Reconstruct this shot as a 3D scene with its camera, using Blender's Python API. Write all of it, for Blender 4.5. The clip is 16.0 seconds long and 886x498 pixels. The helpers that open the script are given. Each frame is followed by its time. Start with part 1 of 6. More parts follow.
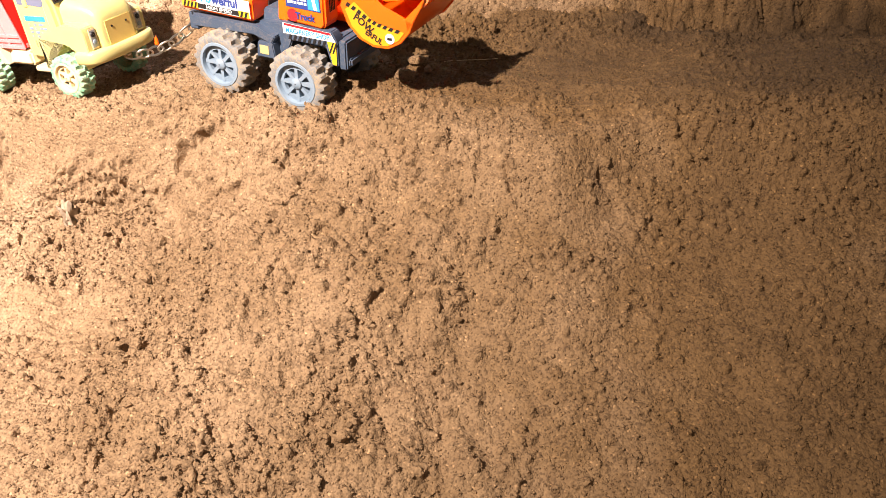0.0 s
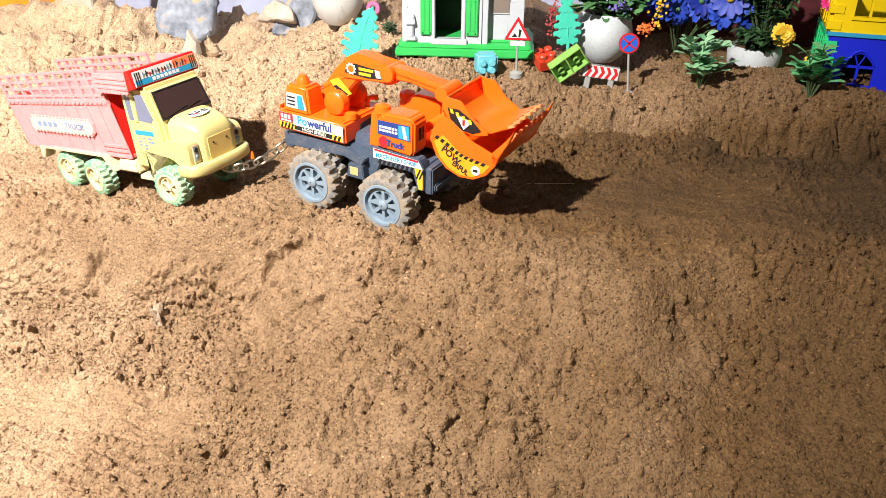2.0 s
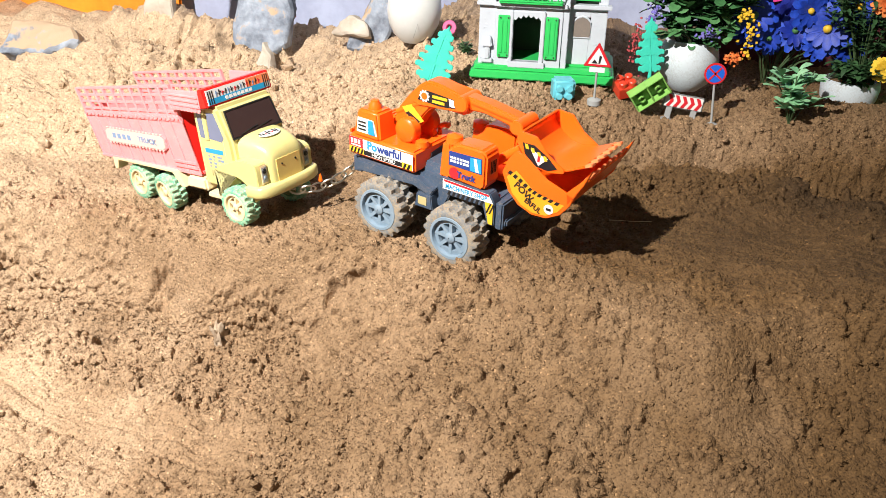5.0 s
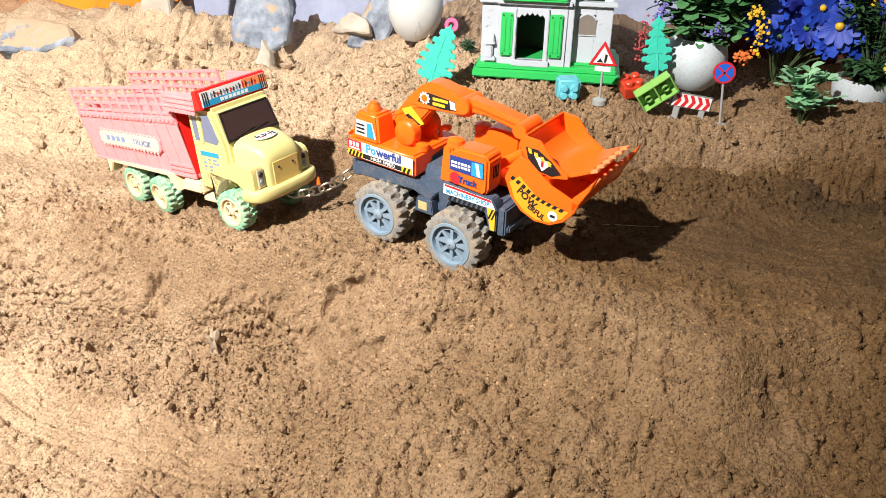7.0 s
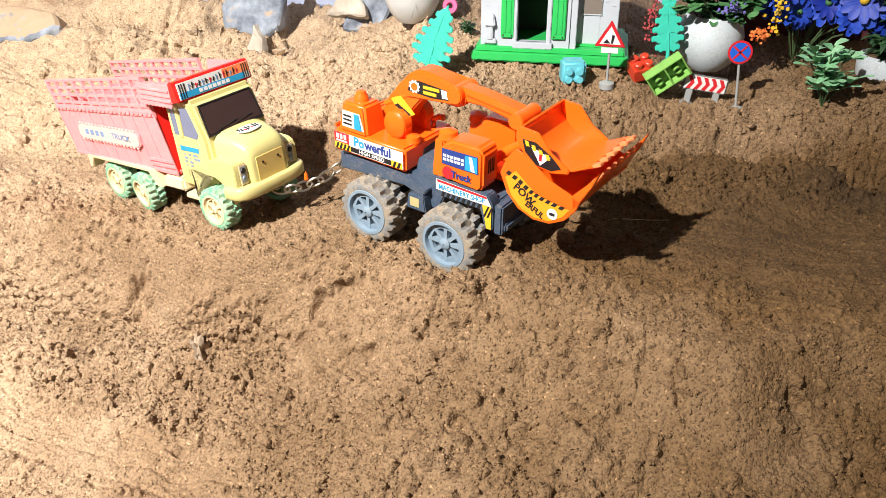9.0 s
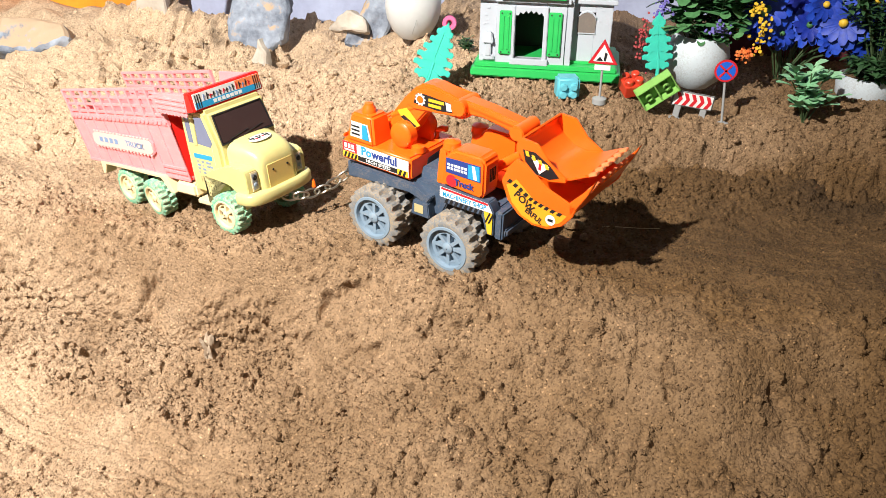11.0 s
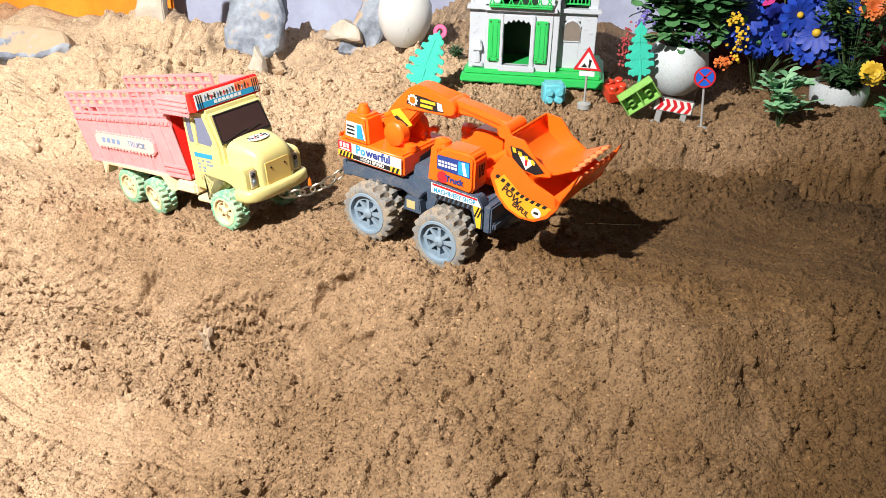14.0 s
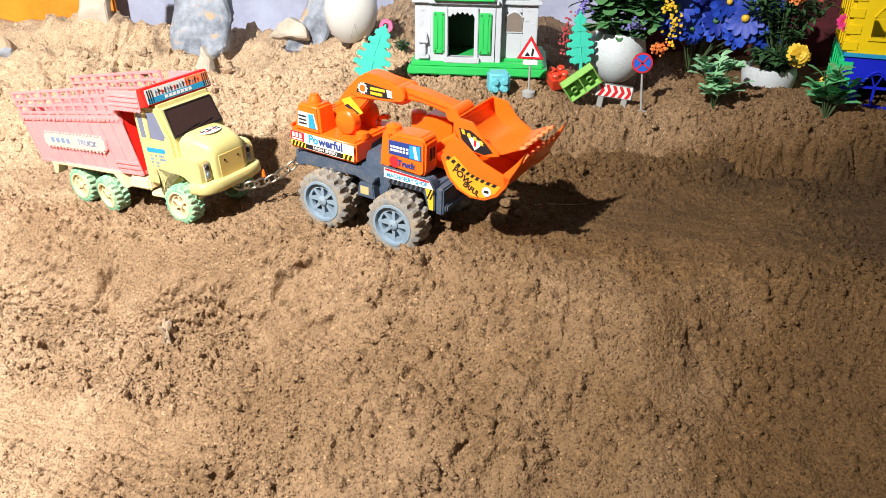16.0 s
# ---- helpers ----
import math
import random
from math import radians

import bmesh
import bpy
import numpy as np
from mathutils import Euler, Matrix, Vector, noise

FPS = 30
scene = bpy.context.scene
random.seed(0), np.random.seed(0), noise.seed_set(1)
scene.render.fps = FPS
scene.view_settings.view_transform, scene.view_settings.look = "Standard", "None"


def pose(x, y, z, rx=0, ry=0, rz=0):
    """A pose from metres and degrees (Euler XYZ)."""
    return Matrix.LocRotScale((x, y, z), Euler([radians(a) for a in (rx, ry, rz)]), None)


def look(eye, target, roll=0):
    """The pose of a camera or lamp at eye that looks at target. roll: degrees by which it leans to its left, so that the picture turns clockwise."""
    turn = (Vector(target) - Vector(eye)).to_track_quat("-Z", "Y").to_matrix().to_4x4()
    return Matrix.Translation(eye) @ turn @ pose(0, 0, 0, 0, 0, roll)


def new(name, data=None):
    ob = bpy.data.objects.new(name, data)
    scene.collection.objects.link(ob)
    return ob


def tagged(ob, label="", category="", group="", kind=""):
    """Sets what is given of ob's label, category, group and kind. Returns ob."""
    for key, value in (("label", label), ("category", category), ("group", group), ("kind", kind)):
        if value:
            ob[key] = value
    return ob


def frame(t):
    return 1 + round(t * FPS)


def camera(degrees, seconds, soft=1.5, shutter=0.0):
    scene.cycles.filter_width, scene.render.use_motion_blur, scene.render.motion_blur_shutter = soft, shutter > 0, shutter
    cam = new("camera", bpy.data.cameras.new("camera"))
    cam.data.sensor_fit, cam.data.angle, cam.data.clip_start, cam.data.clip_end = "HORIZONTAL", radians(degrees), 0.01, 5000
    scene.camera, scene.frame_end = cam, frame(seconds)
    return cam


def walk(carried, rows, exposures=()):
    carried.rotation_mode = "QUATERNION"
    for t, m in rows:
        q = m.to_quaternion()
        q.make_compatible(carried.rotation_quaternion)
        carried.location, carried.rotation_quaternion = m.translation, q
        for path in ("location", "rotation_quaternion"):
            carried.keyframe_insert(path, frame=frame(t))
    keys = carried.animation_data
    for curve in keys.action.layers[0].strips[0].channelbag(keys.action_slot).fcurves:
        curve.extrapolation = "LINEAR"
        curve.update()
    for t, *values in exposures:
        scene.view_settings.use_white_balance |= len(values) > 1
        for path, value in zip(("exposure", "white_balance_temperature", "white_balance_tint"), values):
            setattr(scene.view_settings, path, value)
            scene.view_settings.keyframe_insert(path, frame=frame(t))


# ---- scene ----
cam = camera(57.7, 16.0, soft=0.45)
PATH = [
    (0, (0.0, -0.001, 0.476), (0.0, 1.682, -0.605), 0.0),
    (0.5, (-0.015, 0.004, 0.496), (-0.052, 1.71, -0.547), 0.0),
    (1, (-0.025, 0.001, 0.513), (-0.094, 1.728, -0.493), 0.2),
    (1.5, (-0.03, -0.002, 0.531), (-0.137, 1.751, -0.426), 0.4),
    (2, (-0.028, 0.003, 0.541), (-0.166, 1.772, -0.382), 0.5),
    (2.5, (-0.028, 0.016, 0.548), (-0.197, 1.797, -0.346), 0.6),
    (3, (-0.026, 0.024, 0.554), (-0.223, 1.809, -0.326), 0.7),
    (3.5, (-0.022, 0.041, 0.56), (-0.262, 1.82, -0.322), 0.9),
    (4, (-0.024, 0.051, 0.56), (-0.29, 1.822, -0.332), 1.0),
    (4.5, (-0.03, 0.055, 0.559), (-0.316, 1.816, -0.345), 1.1),
    (5, (-0.04, 0.051, 0.559), (-0.332, 1.805, -0.357), 1.1),
    (5.5, (-0.046, 0.052, 0.557), (-0.341, 1.805, -0.36), 1.1),
    (6, (-0.048, 0.058, 0.558), (-0.346, 1.806, -0.366), 1.0),
    (6.5, (-0.046, 0.064, 0.555), (-0.344, 1.811, -0.373), 1.0),
    (7, (-0.041, 0.084, 0.56), (-0.343, 1.828, -0.37), 0.9),
    (7.5, (-0.037, 0.104, 0.562), (-0.345, 1.841, -0.379), 0.6),
    (8, (-0.034, 0.118, 0.556), (-0.35, 1.848, -0.396), 0.3),
    (8.5, (-0.032, 0.136, 0.549), (-0.36, 1.857, -0.415), -0.1),
    (9, (-0.028, 0.156, 0.548), (-0.365, 1.871, -0.424), -0.4),
    (9.25, (-0.025, 0.164, 0.546), (-0.367, 1.88, -0.423), -0.5),
    (9.5, (-0.028, 0.156, 0.548), (-0.365, 1.871, -0.424), -0.4),
    (10, (-0.032, 0.136, 0.549), (-0.36, 1.857, -0.415), -0.1),
    (10.5, (-0.034, 0.118, 0.556), (-0.35, 1.848, -0.396), 0.3),
    (11, (-0.037, 0.104, 0.562), (-0.345, 1.841, -0.379), 0.6),
    (11.5, (-0.039, 0.088, 0.562), (-0.342, 1.829, -0.375), 0.8),
    (12, (-0.046, 0.064, 0.555), (-0.344, 1.811, -0.373), 1.0),
    (12.5, (-0.048, 0.058, 0.558), (-0.346, 1.806, -0.366), 1.0),
    (13, (-0.046, 0.052, 0.557), (-0.341, 1.805, -0.36), 1.1),
    (13.5, (-0.04, 0.051, 0.559), (-0.332, 1.805, -0.357), 1.1),
    (14, (-0.03, 0.053, 0.559), (-0.315, 1.812, -0.348), 1.1),
    (14.5, (-0.024, 0.052, 0.56), (-0.294, 1.819, -0.339), 1.0),
    (15, (-0.021, 0.04, 0.561), (-0.261, 1.816, -0.326), 0.9),
    (15.5, (-0.023, 0.025, 0.558), (-0.23, 1.807, -0.327), 0.8),
    (16, (-0.027, 0.014, 0.546), (-0.196, 1.795, -0.348), 0.6),
]
walk(cam, [(t, look(eye, target, roll)) for t, eye, target, roll in PATH],
     [(0.0, 0.26, 7300, 21), (0.5, 0.17, 7300, 21), (1.0, 0.10, 7200, 19), (1.5, 0.02, 6950, 15), (2.0, -0.04, 6750, 13), (2.5, -0.10, 6600, 11), (3.5, -0.18, 6500, 10), (15.0, -0.22, 6500, 10), (16.0, -0.19, 6500, 10)])

# ---- light: one lamp on a stand to the left behind the camera, dim room light ----
world = bpy.data.worlds.new("room")
scene.world = world
world.use_nodes = True
world.node_tree.nodes["Background"].inputs[0].default_value = (1.0, 0.93, 0.86, 1)
world.node_tree.nodes["Background"].inputs[1].default_value = 0.19
lamp = bpy.data.lights.new("work_lamp", "SPOT")
lamp.energy, lamp.color, lamp.shadow_soft_size = 660, (1.0, 0.95, 0.88), 0.025
lamp.spot_size, lamp.spot_blend = radians(102), 1.0
new("work_lamp", lamp).matrix_world = look((-0.90, -0.30, 1.65), (-0.93, 1.33, 0.05))


# ---- small tools ----
def lerp_table(x, xs, ys):
    return np.interp(x, xs, ys)


class Geo:
    """Vertices and faces of one mesh."""

    def __init__(self):
        self.v, self.f = [], []

    def add(self, verts, faces, m=None):
        n = len(self.v)
        self.v += [tuple(m @ Vector(p)) if m else tuple(p) for p in verts]
        self.f += [tuple(i + n for i in q) for q in faces]
        return self

    def box(self, x0, x1, y0, y1, z0, z1, m=None, taper=(0, 0)):
        a, b = taper
        vs = [(x0, y0, z0), (x1, y0, z0), (x1, y1, z0), (x0, y1, z0),
              (x0 + a, y0 + b, z1), (x1 - a, y0 + b, z1), (x1 - a, y1 - b, z1), (x0 + a, y1 - b, z1)]
        return self.add(vs, [(3, 2, 1, 0), (4, 5, 6, 7), (0, 1, 5, 4), (1, 2, 6, 5), (2, 3, 7, 6), (3, 0, 4, 7)], m)

    def prism(self, outline, d0, d1, axis=1, m=None):
        """A closed outline in the plane across axis, from d0 to d1 along it."""
        def put(p, d):
            return (p[0], d, p[1]) if axis == 1 else (d, p[0], p[1]) if axis == 0 else (p[0], p[1], d)
        n = len(outline)
        vs = [put(p, d0) for p in outline] + [put(p, d1) for p in outline]
        fs = [tuple(range(n)), tuple(range(2 * n - 1, n - 1, -1))]
        fs += [(i, i + n, (i + 1) % n + n, (i + 1) % n) for i in range(n)]
        return self.add(vs, fs, m)

    def lathe(self, rings, n=24, axis=2, at=(0, 0, 0), m=None, caps=True):
        """Rings (radius, place along axis) turned round axis through at."""
        vs, fs = [], []
        for r, h in rings:
            for i in range(n):
                c, s = r * math.cos(2 * math.pi * i / n), r * math.sin(2 * math.pi * i / n)
                p = (c, s, h) if axis == 2 else (c, h, s) if axis == 1 else (h, c, s)
                vs.append((p[0] + at[0], p[1] + at[1], p[2] + at[2]))
        for k in range(len(rings) - 1):
            for i in range(n):
                j = (i + 1) % n
                fs.append((k * n + i, k * n + j, (k + 1) * n + j, (k + 1) * n + i))
        if caps:
            fs.append(tuple(range(n - 1, -1, -1)))
            fs.append(tuple(range((len(rings) - 1) * n, len(rings) * n)))
        return self.add(vs, fs, m)

    def tube(self, points, r, n=8, closed=False, m=None):
        pts = [Vector(p) for p in points]
        vs, fs, k = [], [], len(pts)
        for i, p in enumerate(pts):
            a = pts[(i - 1) % k] if closed or i else p
            b = pts[(i + 1) % k] if closed or i < k - 1 else p
            t = (b - a).normalized()
            u = t.cross(Vector((0.13, 0.21, 0.97))).normalized()
            w = t.cross(u)
            q = r[i] if isinstance(r, (list, tuple)) else r
            for j in range(n):
                c, s = math.cos(2 * math.pi * j / n), math.sin(2 * math.pi * j / n)
                vs.append(p + q * (c * u + s * w))
        for i in range(k if closed else k - 1):
            for j in range(n):
                a, b = i * n + j, i * n + (j + 1) % n
                c, d = ((i + 1) % k) * n + (j + 1) % n, ((i + 1) % k) * n + j
                fs.append((a, b, c, d))
        if not closed:
            fs += [tuple(range(n - 1, -1, -1)), tuple(range((k - 1) * n, k * n))]
        return self.add(vs, fs, m)

    def ball(self, at, r, n=16, squash=(1, 1, 1), rough=0.0, seed=0, m=None):
        rng = random.Random(seed)
        off = Vector((rng.uniform(0, 50), rng.uniform(0, 50), rng.uniform(0, 50)))
        vs, fs, k = [], [], n // 2
        for i in range(k + 1):
            a = math.pi * i / k
            for j in range(n):
                b = 2 * math.pi * j / n
                d = Vector((math.sin(a) * math.cos(b), math.sin(a) * math.sin(b), math.cos(a)))
                q = r * (1 + rough * noise.noise(d * 1.6 + off) + 0.4 * rough * noise.noise(d * 5 + off))
                vs.append((at[0] + q * d.x * squash[0], at[1] + q * d.y * squash[1], at[2] + q * d.z * squash[2]))
        for i in range(k):
            for j in range(n):
                fs.append((i * n + j, (i + 1) * n + j, (i + 1) * n + (j + 1) % n, i * n + (j + 1) % n))
        return self.add(vs, fs, m)


def part(name, geo, material, parent=None, label="", bevel=0.0, seg=2, angle=38, flat=False, at=None):
    """One mesh object out of geo, under parent."""
    me = bpy.data.meshes.new(name)
    me.from_pydata(geo.v, [], geo.f)
    bm = bmesh.new()
    bm.from_mesh(me)
    bmesh.ops.remove_doubles(bm, verts=bm.verts, dist=1e-6)
    bmesh.ops.recalc_face_normals(bm, faces=bm.faces)
    if bevel:
        edges = [e for e in bm.edges if len(e.link_faces) == 2 and e.calc_face_angle(0) > radians(25)]
        bmesh.ops.bevel(bm, geom=edges, offset=bevel, segments=seg, affect="EDGES", clamp_overlap=True)
    bm.to_mesh(me)
    bm.free()
    if not flat:
        me.shade_smooth()
        me.set_sharp_from_angle(angle=radians(angle))
    me.materials.append(material)
    ob = new(name, me)
    ob.parent = parent
    if at is not None:
        ob.matrix_basis = at
    if label:
        ob["label"] = label
    return ob


def thing(name, m, label, category, group="", kind=""):
    ob = new(name)
    ob.empty_display_size = 0.02
    ob.matrix_basis = m
    return tagged(ob, label, category, group, kind)


def lettering(name, text, size, material, parent, m, squeeze=1.0, bold=0.0, label=""):
    """Words in the built-in font as a thin mesh; m puts their middle and their plane (x right, y up)."""
    cu = bpy.data.curves.new(name, "FONT")
    cu.body, cu.size, cu.align_x, cu.align_y, cu.extrude, cu.offset = text, size, "CENTER", "CENTER", 0.00012, bold
    cu.resolution_u = 3
    tmp = bpy.data.objects.new("tmp", cu)
    scene.collection.objects.link(tmp)
    me = bpy.data.meshes.new_from_object(tmp.evaluated_get(bpy.context.evaluated_depsgraph_get()))
    bpy.data.objects.remove(tmp)
    bpy.data.curves.remove(cu)
    me.transform(Matrix.Diagonal((squeeze, 1, 1, 1)))
    me.materials.clear()
    me.materials.append(material)
    ob = new(name, me)
    ob.parent, ob.matrix_basis = parent, m
    if label:
        ob["label"] = label
    return ob


# ---- materials ----
def nodes_of(name):
    mat = bpy.data.materials.new(name)
    mat.use_nodes = True
    nt = mat.node_tree
    return mat, nt, nt.nodes["Principled BSDF"]


def link(nt, a, b):
    nt.links.new(a, b)


def noise_node(nt, coord, scale, detail=4.0, rough=0.6):
    n = nt.nodes.new("ShaderNodeTexNoise")
    n.inputs["Scale"].default_value, n.inputs["Detail"].default_value, n.inputs["Roughness"].default_value = scale, detail, rough
    link(nt, coord, n.inputs["Vector"])
    return n


def ramp(nt, fac, stops):
    r = nt.nodes.new("ShaderNodeValToRGB")
    e = r.color_ramp.elements
    while len(e) < len(stops):
        e.new(0.5)
    for el, (p, c) in zip(e, stops):
        el.position, el.color = p, (*c, 1)
    link(nt, fac, r.inputs["Fac"])
    return r


def mix(nt, fac, a, b, mode="MIX"):
    n = nt.nodes.new("ShaderNodeMix")
    n.data_type, n.blend_type = "RGBA", mode
    for src, sock in ((fac, n.inputs[0]), (a, n.inputs[6]), (b, n.inputs[7])):
        if isinstance(src, (int, float)):
            sock.default_value = src
        elif isinstance(src, tuple):
            sock.default_value = (*src, 1)
        else:
            link(nt, src, sock)
    return n.outputs[2]


def bump(nt, bsdf, height, strength, distance):
    b = nt.nodes.new("ShaderNodeBump")
    b.inputs["Strength"].default_value, b.inputs["Distance"].default_value = strength, distance
    link(nt, height, b.inputs["Height"])
    link(nt, b.outputs[0], bsdf.inputs["Normal"])


def voronoi_node(nt, coord, scale):
    n = nt.nodes.new("ShaderNodeTexVoronoi")
    n.inputs["Scale"].default_value = scale
    link(nt, coord, n.inputs["Vector"])
    return n


def maths(nt, how, a, b, c=None):
    n = nt.nodes.new("ShaderNodeMath")
    n.operation = how
    for src, sock in zip((a, b, c), n.inputs):
        if isinstance(src, (int, float)):
            sock.default_value = src
        elif src is not None:
            link(nt, src, sock)
    return n.outputs[0]


def sand_material(name, pale, dry, damp, soggy_shade):
    """Coarse sand: grains of two sizes, each with its own tone; damp on the right half of the place, trough shade
    painted in.
    """
    mat, nt, p = nodes_of(name)
    co = nt.nodes.new("ShaderNodeTexCoord").outputs["Object"]
    big = noise_node(nt, co, 5, 5, 0.6)
    mid = noise_node(nt, co, 60, 4, 0.7)
    grain = voronoi_node(nt, co, 520)
    crumb = voronoi_node(nt, co, 220)
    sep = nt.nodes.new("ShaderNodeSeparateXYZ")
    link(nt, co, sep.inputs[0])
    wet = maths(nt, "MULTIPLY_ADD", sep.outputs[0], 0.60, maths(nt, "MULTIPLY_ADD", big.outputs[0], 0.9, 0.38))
    def rise(value, lo, hi):
        n = nt.nodes.new("ShaderNodeMapRange")
        n.interpolation_type = "SMOOTHSTEP"
        n.inputs["From Min"].default_value, n.inputs["From Max"].default_value = lo, hi
        link(nt, value, n.inputs["Value"])
        return n.outputs[0]
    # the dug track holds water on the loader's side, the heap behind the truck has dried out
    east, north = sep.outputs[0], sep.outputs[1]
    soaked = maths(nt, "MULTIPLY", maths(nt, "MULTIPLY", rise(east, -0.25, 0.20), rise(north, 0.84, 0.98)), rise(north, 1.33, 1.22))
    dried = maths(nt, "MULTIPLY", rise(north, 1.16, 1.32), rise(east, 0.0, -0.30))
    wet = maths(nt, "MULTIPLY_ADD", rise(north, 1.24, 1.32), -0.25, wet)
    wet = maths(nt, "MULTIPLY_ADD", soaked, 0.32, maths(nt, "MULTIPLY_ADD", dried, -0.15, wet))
    # the freshly dug trough: wet sand, and its shade painted into the same dark tone
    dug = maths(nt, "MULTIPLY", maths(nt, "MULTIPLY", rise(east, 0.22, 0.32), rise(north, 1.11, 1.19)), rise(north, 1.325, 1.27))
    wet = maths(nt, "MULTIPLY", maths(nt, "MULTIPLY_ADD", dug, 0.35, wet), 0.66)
    base = ramp(nt, wet, [(0.08, pale), (0.32, dry), (0.66, damp), (1.0, soggy_shade)]).outputs[0]
    tone = ramp(nt, mid.outputs[0], [(0.3, (0.82, 0.79, 0.76)), (0.55, (1, 1, 1)), (0.75, (1.10, 1.08, 1.05))])
    base = mix(nt, 1.0, base, tone.outputs[0], "MULTIPLY")
    lot = nt.nodes.new("ShaderNodeSeparateColor")
    link(nt, grain.outputs["Color"], lot.inputs[0])
    speck = ramp(nt, lot.outputs[0], [(0.0, (0.50, 0.48, 0.46)), (0.30, (0.92, 0.92, 0.92)), (0.80, (1.07, 1.07, 1.05)), (0.985, (1.20, 1.20, 1.18)), (0.995, (1.9, 1.9, 1.9))])
    base = mix(nt, 1.0, base, speck.outputs[0], "MULTIPLY")
    link(nt, base, p.inputs["Base Color"])
    p.inputs["Roughness"].default_value = 0.85
    p.inputs["Specular IOR Level"].default_value = 0.3
    h = maths(nt, "MULTIPLY_ADD", crumb.outputs["Distance"], -0.9, maths(nt, "MULTIPLY", grain.outputs["Distance"], -0.5))
    h = maths(nt, "MULTIPLY_ADD", mid.outputs[0], 0.35, h)
    bump(nt, p, h, 1.0, 0.0014)
    return mat


def plastic(name, colour, rough=0.38, dust=0.25, dust_colour=(0.36, 0.27, 0.18), relief=0.3, spec=0.5, glow=0.0, low=0.0):
    """Toy plastic with scuffs and dry sand dust; low: dust thicker near the underside of the thing."""
    mat, nt, p = nodes_of(name)
    co = nt.nodes.new("ShaderNodeTexCoord").outputs["Object"]
    a = noise_node(nt, co, 45, 5, 0.65)
    b = noise_node(nt, co, 380, 3, 0.6)
    dark = tuple(c * 0.82 for c in colour)
    base = mix(nt, a.outputs[0], dark, colour)
    m = nt.nodes.new("ShaderNodeMath")
    m.operation = "MULTIPLY"
    link(nt, a.outputs[0], m.inputs[0])
    link(nt, b.outputs[0], m.inputs[1])
    k = ramp(nt, m.outputs[0], [(0.34 - 0.45 * dust, (0, 0, 0)), (0.62 - 0.5 * dust, (1, 1, 1))])
    scale = nt.nodes.new("ShaderNodeMath")
    scale.operation = "MULTIPLY"
    link(nt, k.outputs[0], scale.inputs[0])
    scale.inputs[1].default_value = min(1.0, dust * 1.6)
    base = mix(nt, scale.outputs[0], base, dust_colour)
    link(nt, base, p.inputs["Base Color"])
    r = nt.nodes.new("ShaderNodeMath")
    r.operation = "MULTIPLY_ADD"
    link(nt, scale.outputs[0], r.inputs[0])
    r.inputs[1].default_value, r.inputs[2].default_value = 0.5, rough
    link(nt, r.outputs[0], p.inputs["Roughness"])
    p.inputs["Specular IOR Level"].default_value = spec
    p.inputs["Subsurface Weight"].default_value = glow
    p.inputs["Subsurface Radius"].default_value = (0.006, 0.004, 0.003)
    bump(nt, p, b.outputs[0], relief, 0.0003)
    return mat


def metal(name, colour, rough=0.25):
    mat, nt, p = nodes_of(name)
    co = nt.nodes.new("ShaderNodeTexCoord").outputs["Object"]
    a = noise_node(nt, co, 300, 3, 0.6)
    link(nt, mix(nt, a.outputs[0], tuple(c * 0.6 for c in colour), colour), p.inputs["Base Color"])
    p.inputs["Metallic"].default_value, p.inputs["Roughness"].default_value = 1.0, rough
    return mat


def leaf_material(name, a, b):
    mat, nt, p = nodes_of(name)
    g = nt.nodes.new("ShaderNodeNewGeometry")
    r = ramp(nt, g.outputs["Random Per Island"], [(0.0, a), (1.0, b)])
    co = nt.nodes.new("ShaderNodeTexCoord").outputs["Object"]
    n = noise_node(nt, co, 160, 3, 0.6)
    t = ramp(nt, n.outputs[0], [(0.3, (0.7, 0.7, 0.7)), (0.7, (1.15, 1.15, 1.15))])
    link(nt, mix(nt, 1.0, r.outputs[0], t.outputs[0], "MULTIPLY"), p.inputs["Base Color"])
    p.inputs["Roughness"].default_value = 0.55
    return mat


def wall_material(name, colour, dark, scale=6):
    mat, nt, p = nodes_of(name)
    co = nt.nodes.new("ShaderNodeTexCoord").outputs["Object"]
    a = noise_node(nt, co, scale, 6, 0.7)
    b = noise_node(nt, co, 90, 4, 0.6)
    link(nt, mix(nt, ramp(nt, a.outputs[0], [(0.35, (0, 0, 0)), (0.65, (1, 1, 1))]).outputs[0], dark, colour), p.inputs["Base Color"])
    p.inputs["Roughness"].default_value = 0.85
    bump(nt, p, b.outputs[0], 0.4, 0.002)
    return mat


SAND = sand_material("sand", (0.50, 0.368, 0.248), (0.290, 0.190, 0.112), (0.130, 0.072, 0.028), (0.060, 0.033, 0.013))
ORANGE = plastic("orange plastic", (1.0, 0.142, 0.008), 0.30, 0.05, glow=0.05)
ORANGE_DUSTY = plastic("scuffed orange plastic", (0.95, 0.26, 0.09), 0.4, 0.2, dust_colour=(0.85, 0.45, 0.28))
NAVY = plastic("dark blue-grey plastic", (0.055, 0.085, 0.135), 0.42, 0.24)
TYRE = plastic("dusty grey rubber", (0.12, 0.17, 0.22), 0.7, 0.56, dust_colour=(0.34, 0.26, 0.17), relief=0.8, spec=0.3)
RIM = plastic("blue-grey wheel plastic", (0.22, 0.30, 0.38), 0.45, 0.2)
BLACK = plastic("black print", (0.012, 0.012, 0.014), 0.5, 0.03)
WHITE = plastic("white print", (0.78, 0.78, 0.76), 0.4, 0.06)
